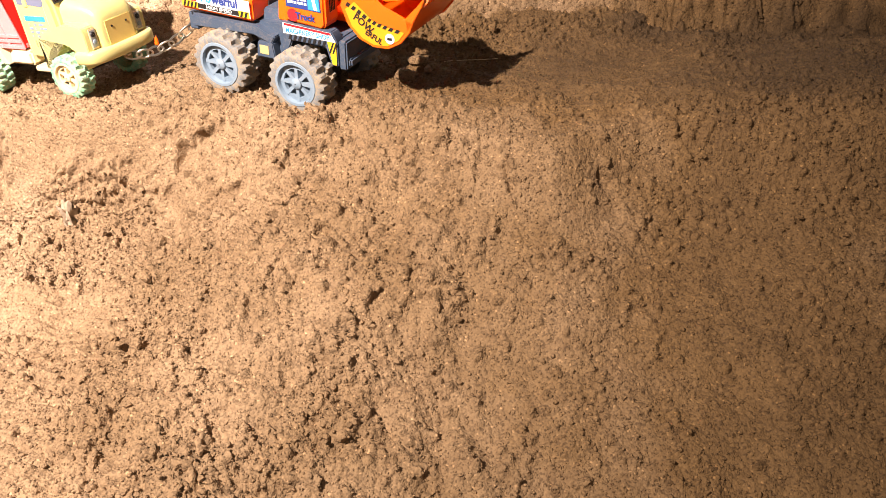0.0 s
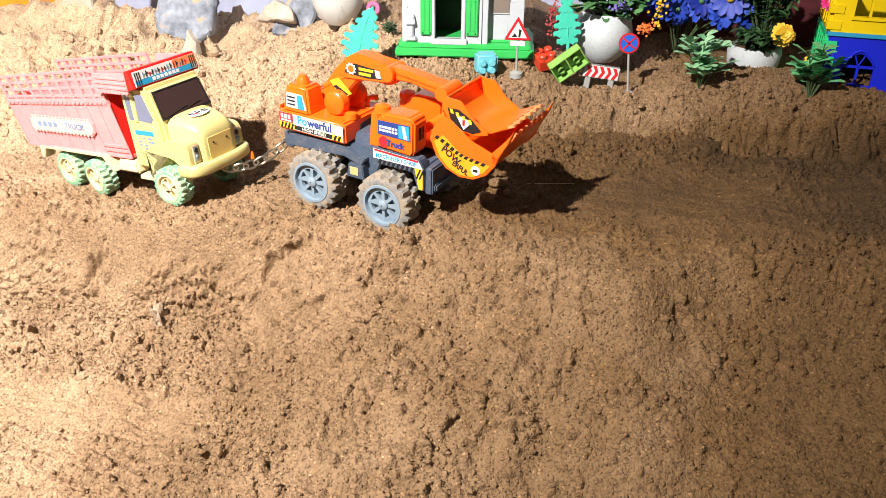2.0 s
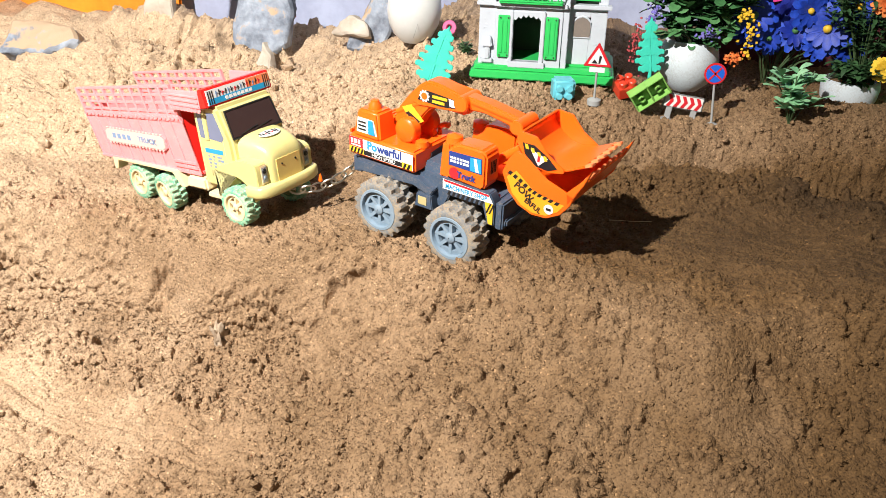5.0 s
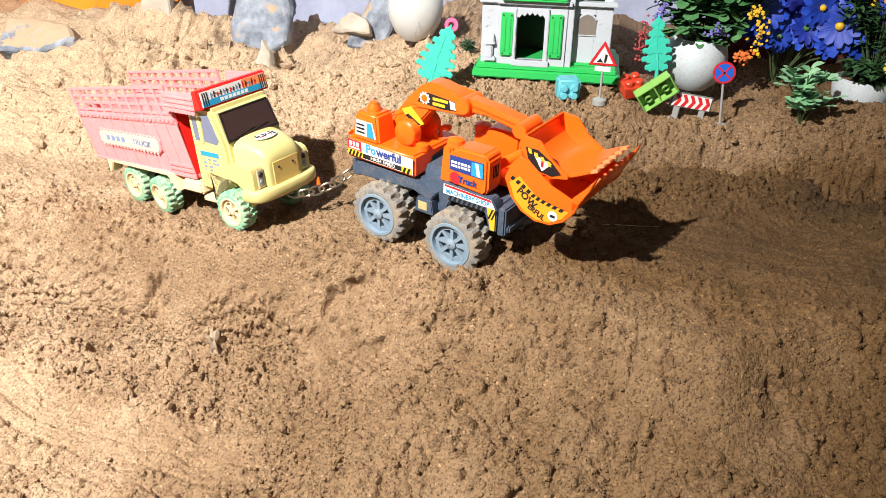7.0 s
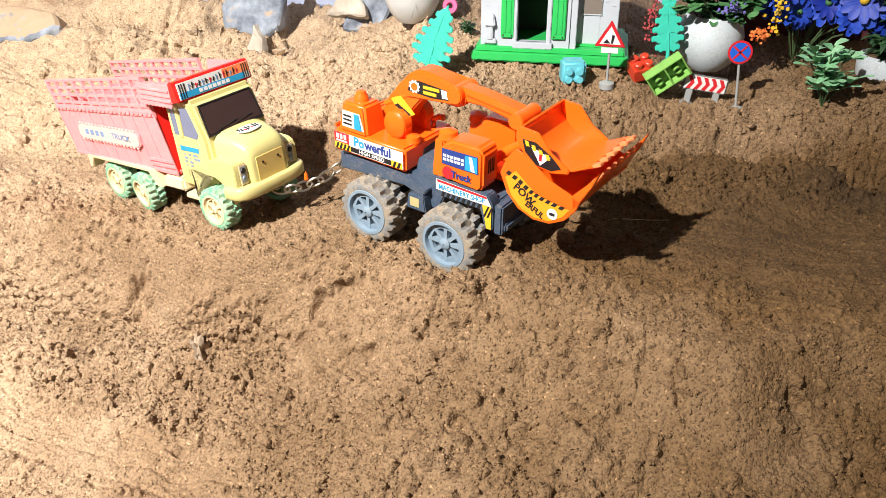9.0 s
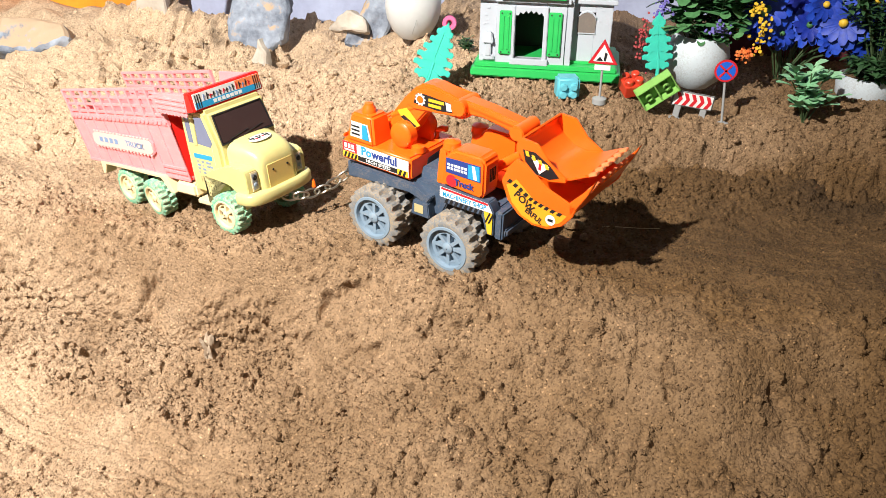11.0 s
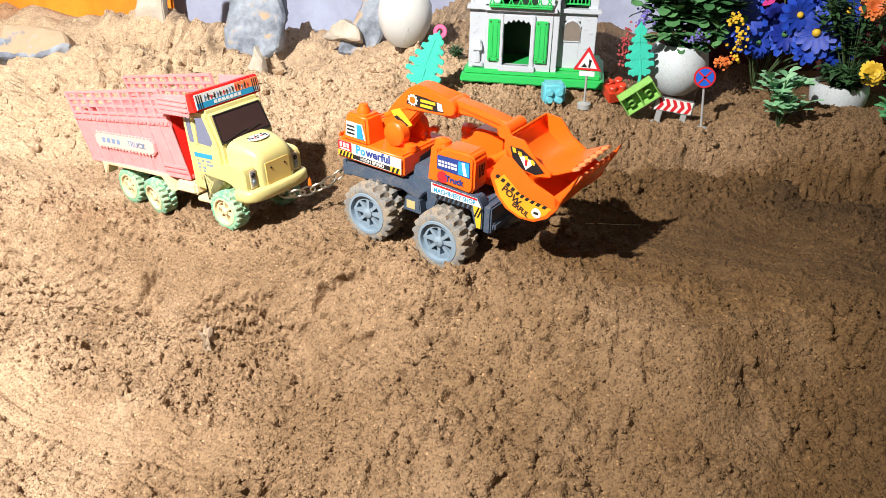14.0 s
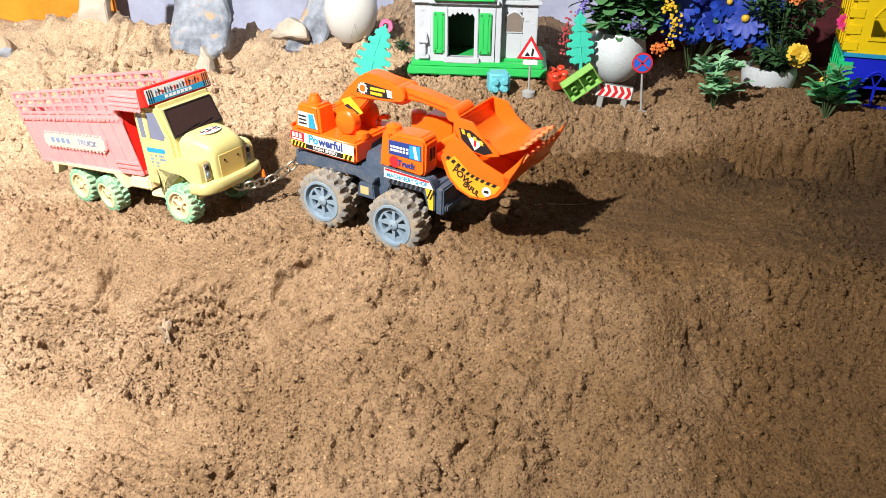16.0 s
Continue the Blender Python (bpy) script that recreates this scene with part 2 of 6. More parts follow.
YELLOW = plastic("yellow print", (0.85, 0.50, 0.03), 0.4, 0.06)
AMBER = plastic("amber sticker", (0.92, 0.36, 0.02), 0.35, 0.05)
RED = plastic("red print", (0.62, 0.02, 0.03), 0.4, 0.05)
CYAN = plastic("cyan print", (0.02, 0.32, 0.60), 0.4, 0.05)
BLUE = plastic("blue print", (0.02, 0.05, 0.25), 0.4, 0.05)
PINKRED = plastic("translucent pink-red plastic", (0.92, 0.30, 0.315), 0.32, 0.16, dust_colour=(0.86, 0.56, 0.54), glow=0.15)
DEEPRED = plastic("deep red plastic", (0.75, 0.02, 0.015), 0.32, 0.03)
CREAM = plastic("cream plastic", (0.64, 0.575, 0.235), 0.30, 0.10, dust_colour=(0.62, 0.50, 0.24), glow=0.1)
PALE = plastic("pale cream plastic", (0.80, 0.66, 0.40), 0.4, 0.12)
GREEN_TYRE = plastic("green rubber", (0.05, 0.44, 0.27), 0.6, 0.50, dust_colour=(0.56, 0.52, 0.36), relief=0.6)
MUSTARD = plastic("yellowed cream plastic", (0.74, 0.54, 0.17), 0.38, 0.12)
GLASS = plastic("smoked clear plastic", (0.05, 0.028, 0.026), 0.12, 0.03, spec=0.8, relief=0.05)
WINDOW = plastic("clear side window", (0.16, 0.19, 0.30), 0.12, 0.03, spec=0.8, relief=0.05)
STEEL = metal("bright steel wire", (0.80, 0.76, 0.68), 0.28)
HOUSE_WHITE = plastic("speckled white plastic", (0.50, 0.54, 0.60), 0.45, 0.16, dust_colour=(0.30, 0.28, 0.27))
PANE = plastic("dull taupe pane", (0.20, 0.17, 0.15), 0.35, 0.2)
HOUSE_GREEN = plastic("green plastic", (0.03, 0.50, 0.11), 0.4, 0.08)
HOUSE_DARK = plastic("dark green inside", (0.03, 0.06, 0.035), 0.6, 0.1)
TURQUOISE = plastic("turquoise plastic", (0.05, 0.58, 0.44), 0.4, 0.1, glow=0.1)
LIGHTBLUE = plastic("pale blue plastic", (0.14, 0.52, 0.62), 0.45, 0.14)
BRICKRED = plastic("red block plastic", (0.62, 0.05, 0.02), 0.4, 0.1)
LIME = plastic("light green block plastic", (0.25, 0.52, 0.12), 0.4, 0.12)
PINK = plastic("pink plastic", (0.85, 0.12, 0.28), 0.4, 0.08)
CERAMIC = plastic("white glazed pot", (0.60, 0.61, 0.60), 0.28, 0.06, dust_colour=(0.45, 0.40, 0.33))
STAINED = plastic("stained white pot", (0.60, 0.67, 0.72), 0.45, 0.30, dust_colour=(0.24, 0.21, 0.17))
GREY = plastic("grey plastic", (0.35, 0.36, 0.36), 0.5, 0.15)
BLOCK_YELLOW = plastic("yellow block plastic", (0.85, 0.60, 0.005), 0.35, 0.03)
BLOCK_BLUE = plastic("blue block plastic", (0.008, 0.02, 0.62), 0.35, 0.03)
BLOCK_GREEN = plastic("bright green block plastic", (0.02, 0.62, 0.22), 0.35, 0.03)
WALL = wall_material("blue-grey plaster", (0.42, 0.47, 0.64), (0.28, 0.31, 0.45))
def slate_material(name, colour, dark, sand):
    """Split slate; sand lies where a face looks up."""
    mat, nt, p = nodes_of(name)
    co = nt.nodes.new("ShaderNodeTexCoord").outputs["Object"]
    a, b = noise_node(nt, co, 11, 6, 0.7), noise_node(nt, co, 70, 4, 0.65)
    stone = mix(nt, ramp(nt, a.outputs[0], [(0.38, (0, 0, 0)), (0.62, (1, 1, 1))]).outputs[0], dark, colour)
    up = nt.nodes.new("ShaderNodeSeparateXYZ")
    link(nt, nt.nodes.new("ShaderNodeNewGeometry").outputs["Normal"], up.inputs[0])
    lies = maths(nt, "ADD", up.outputs[2], maths(nt, "MULTIPLY_ADD", a.outputs[0], 1.3, maths(nt, "MULTIPLY", b.outputs[0], 0.9)))
    base = mix(nt, ramp(nt, maths(nt, "MULTIPLY", lies, 0.5), [(0.75, (0, 0, 0)), (0.85, (1, 1, 1))]).outputs[0], stone, sand)
    link(nt, base, p.inputs["Base Color"])
    p.inputs["Roughness"].default_value = 0.7
    bump(nt, p, b.outputs[0], 0.6, 0.003)
    return mat


SLATE = slate_material("grey slate dusted with sand", (0.34, 0.39, 0.47), (0.10, 0.12, 0.16), (0.40, 0.29, 0.19))
PLATE = plastic("worn pinkish white plate", (0.74, 0.53, 0.47), 0.4, 0.15, dust_colour=(0.72, 0.40, 0.36))
INK = plastic("faded blue print", (0.20, 0.30, 0.48), 0.5, 0.1)
STICKER = plastic("worn pale yellow sticker", (0.50, 0.42, 0.20), 0.5, 0.3)
SLAB = wall_material("pale stone", (0.55, 0.50, 0.43), (0.36, 0.31, 0.25), 12)
CLOD = wall_material("dry pale sand clod", (0.46, 0.36, 0.26), (0.26, 0.19, 0.13), 120)
MOSS = wall_material("mossy stone", (0.22, 0.25, 0.06), (0.10, 0.11, 0.05), 40)
CLOTH = wall_material("orange sheet", (0.85, 0.30, 0.02), (0.70, 0.20, 0.01), 8)
MAROON = wall_material("dark maroon box", (0.12, 0.015, 0.025), (0.05, 0.008, 0.012), 30)
LEAF = leaf_material("green leaves", (0.04, 0.15, 0.05), (0.13, 0.32, 0.12))
LEAF_PALE = leaf_material("grey-green leaves", (0.15, 0.38, 0.19), (0.34, 0.62, 0.36))
LEAF_DARK = leaf_material("dark leaves", (0.02, 0.06, 0.02), (0.055, 0.14, 0.05))
SUCCULENT = leaf_material("dark grey-green leaves", (0.02, 0.04, 0.04), (0.06, 0.09, 0.08))
PETAL_BLUE = leaf_material("blue petals", (0.005, 0.022, 0.28), (0.018, 0.080, 0.58))
PETAL_NIGHT = leaf_material("deep blue petals", (0.015, 0.02, 0.25), (0.03, 0.05, 0.42))
PETAL_YELLOW = leaf_material("yellow petals", (0.70, 0.42, 0.02), (0.90, 0.62, 0.06))
PETAL_PINK = leaf_material("magenta petals", (0.75, 0.02, 0.25), (0.90, 0.08, 0.40))
PETAL_ORANGE = leaf_material("orange petals", (0.75, 0.14, 0.03), (0.90, 0.30, 0.08))
PETAL_VIOLET = leaf_material("violet petals", (0.12, 0.10, 0.40), (0.25, 0.22, 0.60))
PETAL_RED = leaf_material("dusty red berries", (0.35, 0.04, 0.05), (0.55, 0.10, 0.10))
STEM = leaf_material("stems", (0.04, 0.08, 0.03), (0.08, 0.12, 0.05))


# ---- where the two toys stand ----
LOADER = pose(-0.1979, 1.0140, 0.0899, 2.3, 2.2, -24.45)
TRUCK = pose(-0.4604, 1.0516, 0.0715, 1.6, -4.7, -25.1) @ Matrix.Diagonal((1.055, 1.055, 1.055, 1))
TRUCK_WHEELS = [(0.0, 0.047, 0.027), (-0.152, 0.043, 0.0195), (-0.219, 0.036, 0.0225)]
LOADER_WHEELS = [(-0.0595, 0.0535, 0.0361), (0.0540, 0.0560, 0.0335)]
WHEEL_BEDS = [LOADER @ Vector((x, s * y, z - 0.038)) for x, y, z in LOADER_WHEELS for s in (-1, 1)]
WHEEL_BEDS += [TRUCK @ Vector((x, s * y, z - 0.026)) for x, y, z in TRUCK_WHEELS for s in (-1, 1)]


# ---- ground: one sheet of sand with a track, a bank in front and a heap behind ----
def grid_noise(x, y, scale, seed):
    """Smooth value noise, about -1 to 1."""
    rng = np.random.RandomState(seed)
    table = rng.uniform(-1, 1, (256, 256))
    u, v = x * scale + 97.3, y * scale + 41.7
    i, j = np.floor(u).astype(int), np.floor(v).astype(int)
    a, b = u - i, v - j
    a, b = a * a * (3 - 2 * a), b * b * (3 - 2 * b)
    i0, i1, j0, j1 = i % 256, (i + 1) % 256, j % 256, (j + 1) % 256
    return (table[i0, j0] * (1 - a) + table[i1, j0] * a) * (1 - b) + (table[i0, j1] * (1 - a) + table[i1, j1] * a) * b


def fractal(x, y, scale, seed, octaves=4, gain=0.55):
    total, amp = 0, 1.0
    for k in range(octaves):
        total = total + amp * grid_noise(x, y, scale * 2.03 ** k, seed + k)
        amp *= gain
    return total


def smooth(t):
    t = np.clip(t, 0, 1)
    return t * t * (3 - 2 * t)


def edge_line(x):
    return lerp_table(x, [-1.6, -0.75, -0.62, -0.45, -0.3, -0.15, 0, 0.12, 0.25, 0.4, 1.0],
                      [1.09, 1.012, 0.990, 0.968, 0.945, 0.875, 0.84, 0.82, 0.84, 0.85, 0.85])


def form(x, y):
    """The large shape of the sand."""
    w = 0.02 * grid_noise(x, y, 7, 3)
    ye = edge_line(x) + w
    road = lerp_table(x, [-1.6, -0.65, -0.45, -0.3, -0.15, 0, 0.4, 1], [0.03, 0.05, 0.066, 0.085, 0.096, 0.103, 0.11, 0.11])
    d = np.maximum(ye - y, 0)
    fall = lerp_table(x + 0.6 * w, [-1, -0.48, -0.335, -0.285, -0.15, 0, 0.12, 0.25, 0.4], [0.135, 0.132, 0.118, 0.068, 0.05, 0.03, 0.036, 0.05, 0.05])
    slope = lerp_table(x, [-1, -0.4, -0.15, 0, 0.12, 0.25, 0.4], [0.16, 0.2, 0.33, 0.48, 0.44, 0.38, 0.36])
    brink = lerp_table(x, [-0.42, -0.30], [0.019, 0.045])
    front = fall * (1 - np.exp(-(d / brink) ** 1.5)) + slope * np.minimum(d, 0.45) + 0.1 * np.maximum(d - 0.45, 0)
    yb = lerp_table(x, [-1.6, -0.6, -0.35, -0.1, 0.1, 0.2, 0.4, 1], [1.28, 1.24, 1.2, 1.265, 1.285, 1.295, 1.29, 1.27]) + 0.5 * w
    e = np.maximum(y - yb, 0)
    step = lerp_table(x, [-1, -0.5, -0.35, -0.15, 0.03, 0.1, 0.2, 0.26, 0.4], [0.03, 0.035, 0.06, 0.05, 0.058, 0.03, 0.028, 0.055, 0.05])
    wide = lerp_table(x, [-1, -0.4, -0.15, 0.05, 0.12, 0.4], [0.15, 0.13, 0.085, 0.065, 0.058, 0.070])
    rise = lerp_table(x, [-1.2, -0.92, -0.75, -0.5, -0.35, -0.2, 0.0, 0.4, 0.6], [0.3, 0.27, 0.16, 0.16, 0.19, 0.17, 0.15, 0.14, 0.05])
    top = lerp_table(x, [-1.2, -0.86, -0.72, -0.6, -0.45, -0.3, 0, 0.4], [0.44, 0.44, 0.5, 0.5, 0.46, 0.4, 0.16, 0.12])
    back = step * smooth(e / wide) + rise * np.minimum(e, top) - 0.35 * np.maximum(e - top - 0.03, 0) * smooth((-0.3 - x) / 0.15)
    z = road - front + back
    # dug trough at the foot of the ledge, and a shallow wheel rut along the track
    jag = 0.012 * grid_noise(x, y, 38, 6) + 0.006 * grid_noise(x, y, 95, 8)
    lip = lerp_table(x, [0.25, 0.28, 0.33, 0.39, 0.45, 0.7], [1.30, 1.25, 1.175, 1.145, 1.135, 1.11]) + jag
    z = z - 0.040 * smooth((y - lip) / 0.012) * smooth((1.305 + jag - y) / 0.02) * smooth((x - 0.262 + jag) / 0.015)
    z = z - 0.042 * np.exp(-(((x - 0.168 + jag) / 0.042) ** 4 + ((y - 1.296 + 0.5 * jag) / 0.016) ** 4))
    # a block of the ledge that has broken forward
    z = z + 0.024 * np.exp(-(((x - 0.128 + 2 * jag) / 0.050) ** 4 + ((y - 1.330 + jag) / 0.024) ** 4))
    z = z - 0.028 * np.exp(-(((x - 0.03) / 0.05) ** 2 + ((y - 1.28) / 0.025) ** 2))
    rut = np.abs(y - (1.06 - 0.35 * (x + 0.2)) + 0.01 * grid_noise(x, y, 6, 9))
    on = smooth((x + 0.1) / 0.15)
    z = z - 0.006 * on * np.exp(-(rut / 0.02) ** 2) + 0.004 * on * np.exp(-((rut - 0.035) / 0.012) ** 2)
    return z


def crumbs(x, y, cell, seed, share):
    """Half-round crumbs of sand, one or none in each cell of a loose grid; share: how many cells hold one."""
    rng = np.random.RandomState(seed)
    jx, jy, rad, lot = rng.uniform(0.1, 0.9, (256, 256)), rng.uniform(0.1, 0.9, (256, 256)), rng.uniform(0.30, 0.68, (256, 256)), rng.uniform(0, 1, (256, 256))
    u, v = x / cell + 300, y / cell + 300
    i, j = np.floor(u).astype(int), np.floor(v).astype(int)
    best = np.zeros_like(x)
    for a in (-1, 0, 1):
        for b in (-1, 0, 1):
            p, q = (i + a) % 256, (j + b) % 256
            r = rad[p, q]
            d = ((u - i - a - jx[p, q]) ** 2 + (v - j - b - jy[p, q]) ** 2) / (r * r)
            best = np.maximum(best, np.where(lot[p, q] < share, r * np.maximum(1 - d, 0) ** 1.2, 0))
    return best * cell * 0.9


def spread(lo, hi, a, b, step, grow):
    """Coordinates from lo to hi, even between a and b, wider outside."""
    mid = list(np.arange(a, b, step))
    out, s, p = [], step, a
    while p > lo:
        s *= grow
        p -= s
        out.append(p)
    left = out[::-1]
    out, s, p = [], step, mid[-1]
    while p < hi:
        s *= grow
        p += s
        out.append(p)
    return np.array(left + mid + out)


GX = spread(-6, 6, -0.96, 0.58, 0.0016, 1.08)
GY = spread(-3, 8, 0.49, 1.46, 0.0016, 1.06)
# the steep bank face needs closer rows
CLOSE = GY[(GY > 0.915) & (GY < 1.02)]
GY = np.sort(np.concatenate([GY, (CLOSE[:-1] + CLOSE[1:]) / 2]))
XX, YY = np.meshgrid(GX, GY, indexing="ij")
TRACK = smooth(np.abs(YY - edge_line(XX) - 0.17) / 0.2)
BASE = form(XX, YY) + 0.009 * fractal(XX, YY, 9, 20, 3) * (1 - 0.4 * smooth((XX - 0.1) / 0.1) * smooth((0.95 - YY) / 0.1))
FORE = smooth((XX + 0.02) / 0.12) * smooth((edge_line(XX) + 0.04 - YY) / 0.06)
BASE = BASE + 0.0085 * (0.12 + 0.88 * TRACK) * (1 - 0.6 * FORE) * fractal(XX, YY, 21, 62, 3, 0.6) * smooth((1.33 - YY) / 0.05 + smooth((-0.3 - XX) / 0.1))
# the wheels stand in shallow beds pressed into the sand
for bed in WHEEL_BEDS:
    held = np.exp(-(((XX - bed.x) ** 2 + (YY - bed.y) ** 2) / 0.030 ** 2) ** 2)
    BASE = BASE * (1 - held) + bed.z * held
# slopes of the large shape, and the length along it, so that lumps keep their size on the banks
SLX, SLY = np.gradient(BASE, GX, axis=0), np.gradient(BASE, GY, axis=1)
ARC = np.cumsum(np.sqrt(1 + np.gradient(form(XX, YY), GY, axis=1) ** 2) * np.gradient(GY)[None, :], axis=1) + GY[0]
SUMS = np.cumsum(np.pad(ARC, ((121, 120), (0, 0)), mode="edge"), axis=0)
ARC = (SUMS[241:] - SUMS[:-241]) / 241
ARC = np.maximum.accumulate(ARC, axis=1)
MID = np.searchsorted(GY, 1.1)
ARC = ARC - ARC[:, MID:MID + 1] + 1.1
PATCH = smooth(0.45 + 1.1 * fractal(XX, YY, 6.5, 70, 3))
ROUGH = (0.35 + 0.65 * PATCH) * (0.22 + 0.78 * TRACK)
# left of the mound: a smooth bank face, a band of rubble under it, a swept strip, then rubble again
LEFT = smooth((-0.34 - XX) / 0.06)
DIAG = (XX + 0.561) * 0.242 + (YY - 0.818) * 0.970 + 0.012 * grid_noise(XX, YY, 12, 5)
BELOW = smooth((edge_line(XX) - YY) / 0.02)
RUBBLE = smooth((DIAG + 0.002) / 0.02) * smooth((edge_line(XX) - 0.018 - YY + 0.012 * smooth((-0.62 - XX) / 0.08) + 0.008 * grid_noise(XX, YY, 20, 6)) / 0.012)
STRIP = smooth((0.038 - np.abs(DIAG + 0.036)) / 0.02)
FACE = smooth((edge_line(XX) - YY + 0.006) / 0.01) * smooth((YY - edge_line(XX) + 0.026) / 0.008) * smooth((XX + 0.70) / 0.06)
ROUGH = ROUGH * (1 - LEFT * BELOW) + LEFT * BELOW * (0.40 + 0.25 * PATCH + 0.62 * RUBBLE - 0.60 * STRIP - 0.45 * FACE)
ROUGH = ROUGH * (1 - 0.62 * FORE)
ROUGH = ROUGH * (1 - 0.45 * smooth((YY - 1.26) / 0.12) * smooth((-0.2 - XX) / 0.2))
ROUGH = ROUGH * (1 - 0.6 * smooth((XX + 0.1) / 0.1) * smooth((YY - 1.22) / 0.05))
ROUGH = np.clip(ROUGH, 0.04, 1)
LEDGE = smooth((YY - 1.27) / 0.04) * smooth((1.42 - YY) / 0.05) * smooth((XX + 0.25) / 0.1)
HEAP = smooth((YY - 1.24) / 0.15) * smooth((-0.2 - XX) / 0.2)
FINE = ROUGH * 0.0052 * fractal(XX, ARC, 30, 30, 3, 0.5)
FINE = FINE + (0.15 + 0.85 * ROUGH) * 0.0016 * grid_noise(XX, ARC, 95, 44)
FINE = FINE + crumbs(XX, ARC, 0.0064, 81, 0.30 + 0.60 * ROUGH) * (0.42 + 0.85 * ROUGH)
FINE = FINE + crumbs(XX, ARC, 0.0096, 84, 1.1 * ROUGH - 0.10) * 1.30
FINE = FINE + crumbs(XX, ARC, 0.0165, 86, 0.8 * ROUGH - 0.42) * 0.95
CLODDY = HEAP * smooth(0.5 + 1.2 * fractal(XX, YY, 5, 91, 2))
FINE = FINE + crumbs(XX, ARC, 0.034, 87, 0.42 * CLODDY) * 0.85
FINE = FINE + crumbs(XX, ARC, 0.014, 88, 0.55 * CLODDY) * 1.1
FINE = FINE + HEAP * (0.35 + 0.65 * smooth((-0.5 - XX) / 0.15)) * 0.026 * fractal(XX, ARC, 13, 50, 4, 0.55)
# faint parallel marks along the swept strip and the right of the track
FINE = FINE - 0.0012 * LEFT * STRIP * np.maximum(np.sin(DIAG * 700), 0)
FINE = FINE - 0.0058 * LEFT * smooth((-0.02 - DIAG) / 0.02) * np.maximum(np.sin(DIAG * 260 + 1.2 * grid_noise(XX, YY, 14, 18)), 0)
MARK = YY - 1.02 + 0.32 * (XX - 0.2) + 0.006 * grid_noise(XX, YY, 9, 15)
FINE = FINE - 0.0022 * smooth((XX - 0.02) / 0.1) * smooth((0.10 - np.abs(MARK)) / 0.04) * np.maximum(np.sin(MARK * 190 + 2 * grid_noise(XX, YY, 5, 16)) - 0.2, 0)

# dry cracks and foot-deep gouges where the mound has slipped
def crack(points, wide, deep):
    for (x0, y0), (x1, y1) in zip(points[:-1], points[1:]):
        i0, i1 = np.searchsorted(GX, min(x0, x1) - 0.04), np.searchsorted(GX, max(x0, x1) + 0.04)
        j0, j1 = np.searchsorted(GY, min(y0, y1) - 0.04), np.searchsorted(GY, max(y0, y1) + 0.04)
        x, y = XX[i0:i1, j0:j1], YY[i0:i1, j0:j1]
        dx, dy = x1 - x0, y1 - y0
        t = np.clip(((x - x0) * dx + (y - y0) * dy) / (dx * dx + dy * dy), 0, 1)
        d = np.hypot(x - x0 - t * dx, y - y0 - t * dy) + 0.005 * fractal(x, y, 60, 77, 3)
        FINE[i0:i1, j0:j1] -= deep * smooth((wide - d) / wide)


crack([(-0.335, 0.92), (-0.302, 0.92), (-0.275, 0.913)], 0.007, 0.012)
crack([(-0.29, 0.857), (-0.249, 0.858), (-0.229, 0.86)], 0.006, 0.010)
crack([(-0.36, 0.785), (-0.388, 0.821), (-0.346, 0.844)], 0.009, 0.013)
crack([(-0.554, 0.783), (-0.519, 0.816), (-0.50, 0.841)], 0.009, 0.014)
crack([(-0.459, 0.771), (-0.43, 0.784)], 0.008, 0.010)
crack([(0.071, 0.80), (0.069, 0.785), (0.075, 0.769)], 0.005, 0.008)
crack([(-0.255, 0.838), (-0.245, 0.833)], 0.008, 0.010)
crack([(-0.352, 0.852), (-0.340, 0.845)], 0.010, 0.014)
crack([(-0.322, 0.853), (-0.312, 0.848)], 0.009, 0.012)
crack([(0.204, 1.412), (0.212, 1.414)], 0.014, 0.024)
crack([(-0.612, 0.974), (-0.602, 0.973)], 0.016, 0.018)
crack([(-0.134, 0.762), (-0.122, 0.758)], 0.009, 0.008)
crack([(-0.080, 0.752), (-0.050, 0.756)], 0.018, 0.007)
crack([(0.176, 0.792), (0.188, 0.789)], 0.008, 0.009)
crack([(-0.360, 0.972), (-0.348, 0.968)], 0.010, 0.012)
crack([(-0.405, 0.886), (-0.372, 0.904), (-0.345, 0.912)], 0.006, 0.006)
crack([(-0.86, 0.952), (-0.752, 0.949), (-0.687, 0.930), (-0.624, 0.918)], 0.010, 0.012)


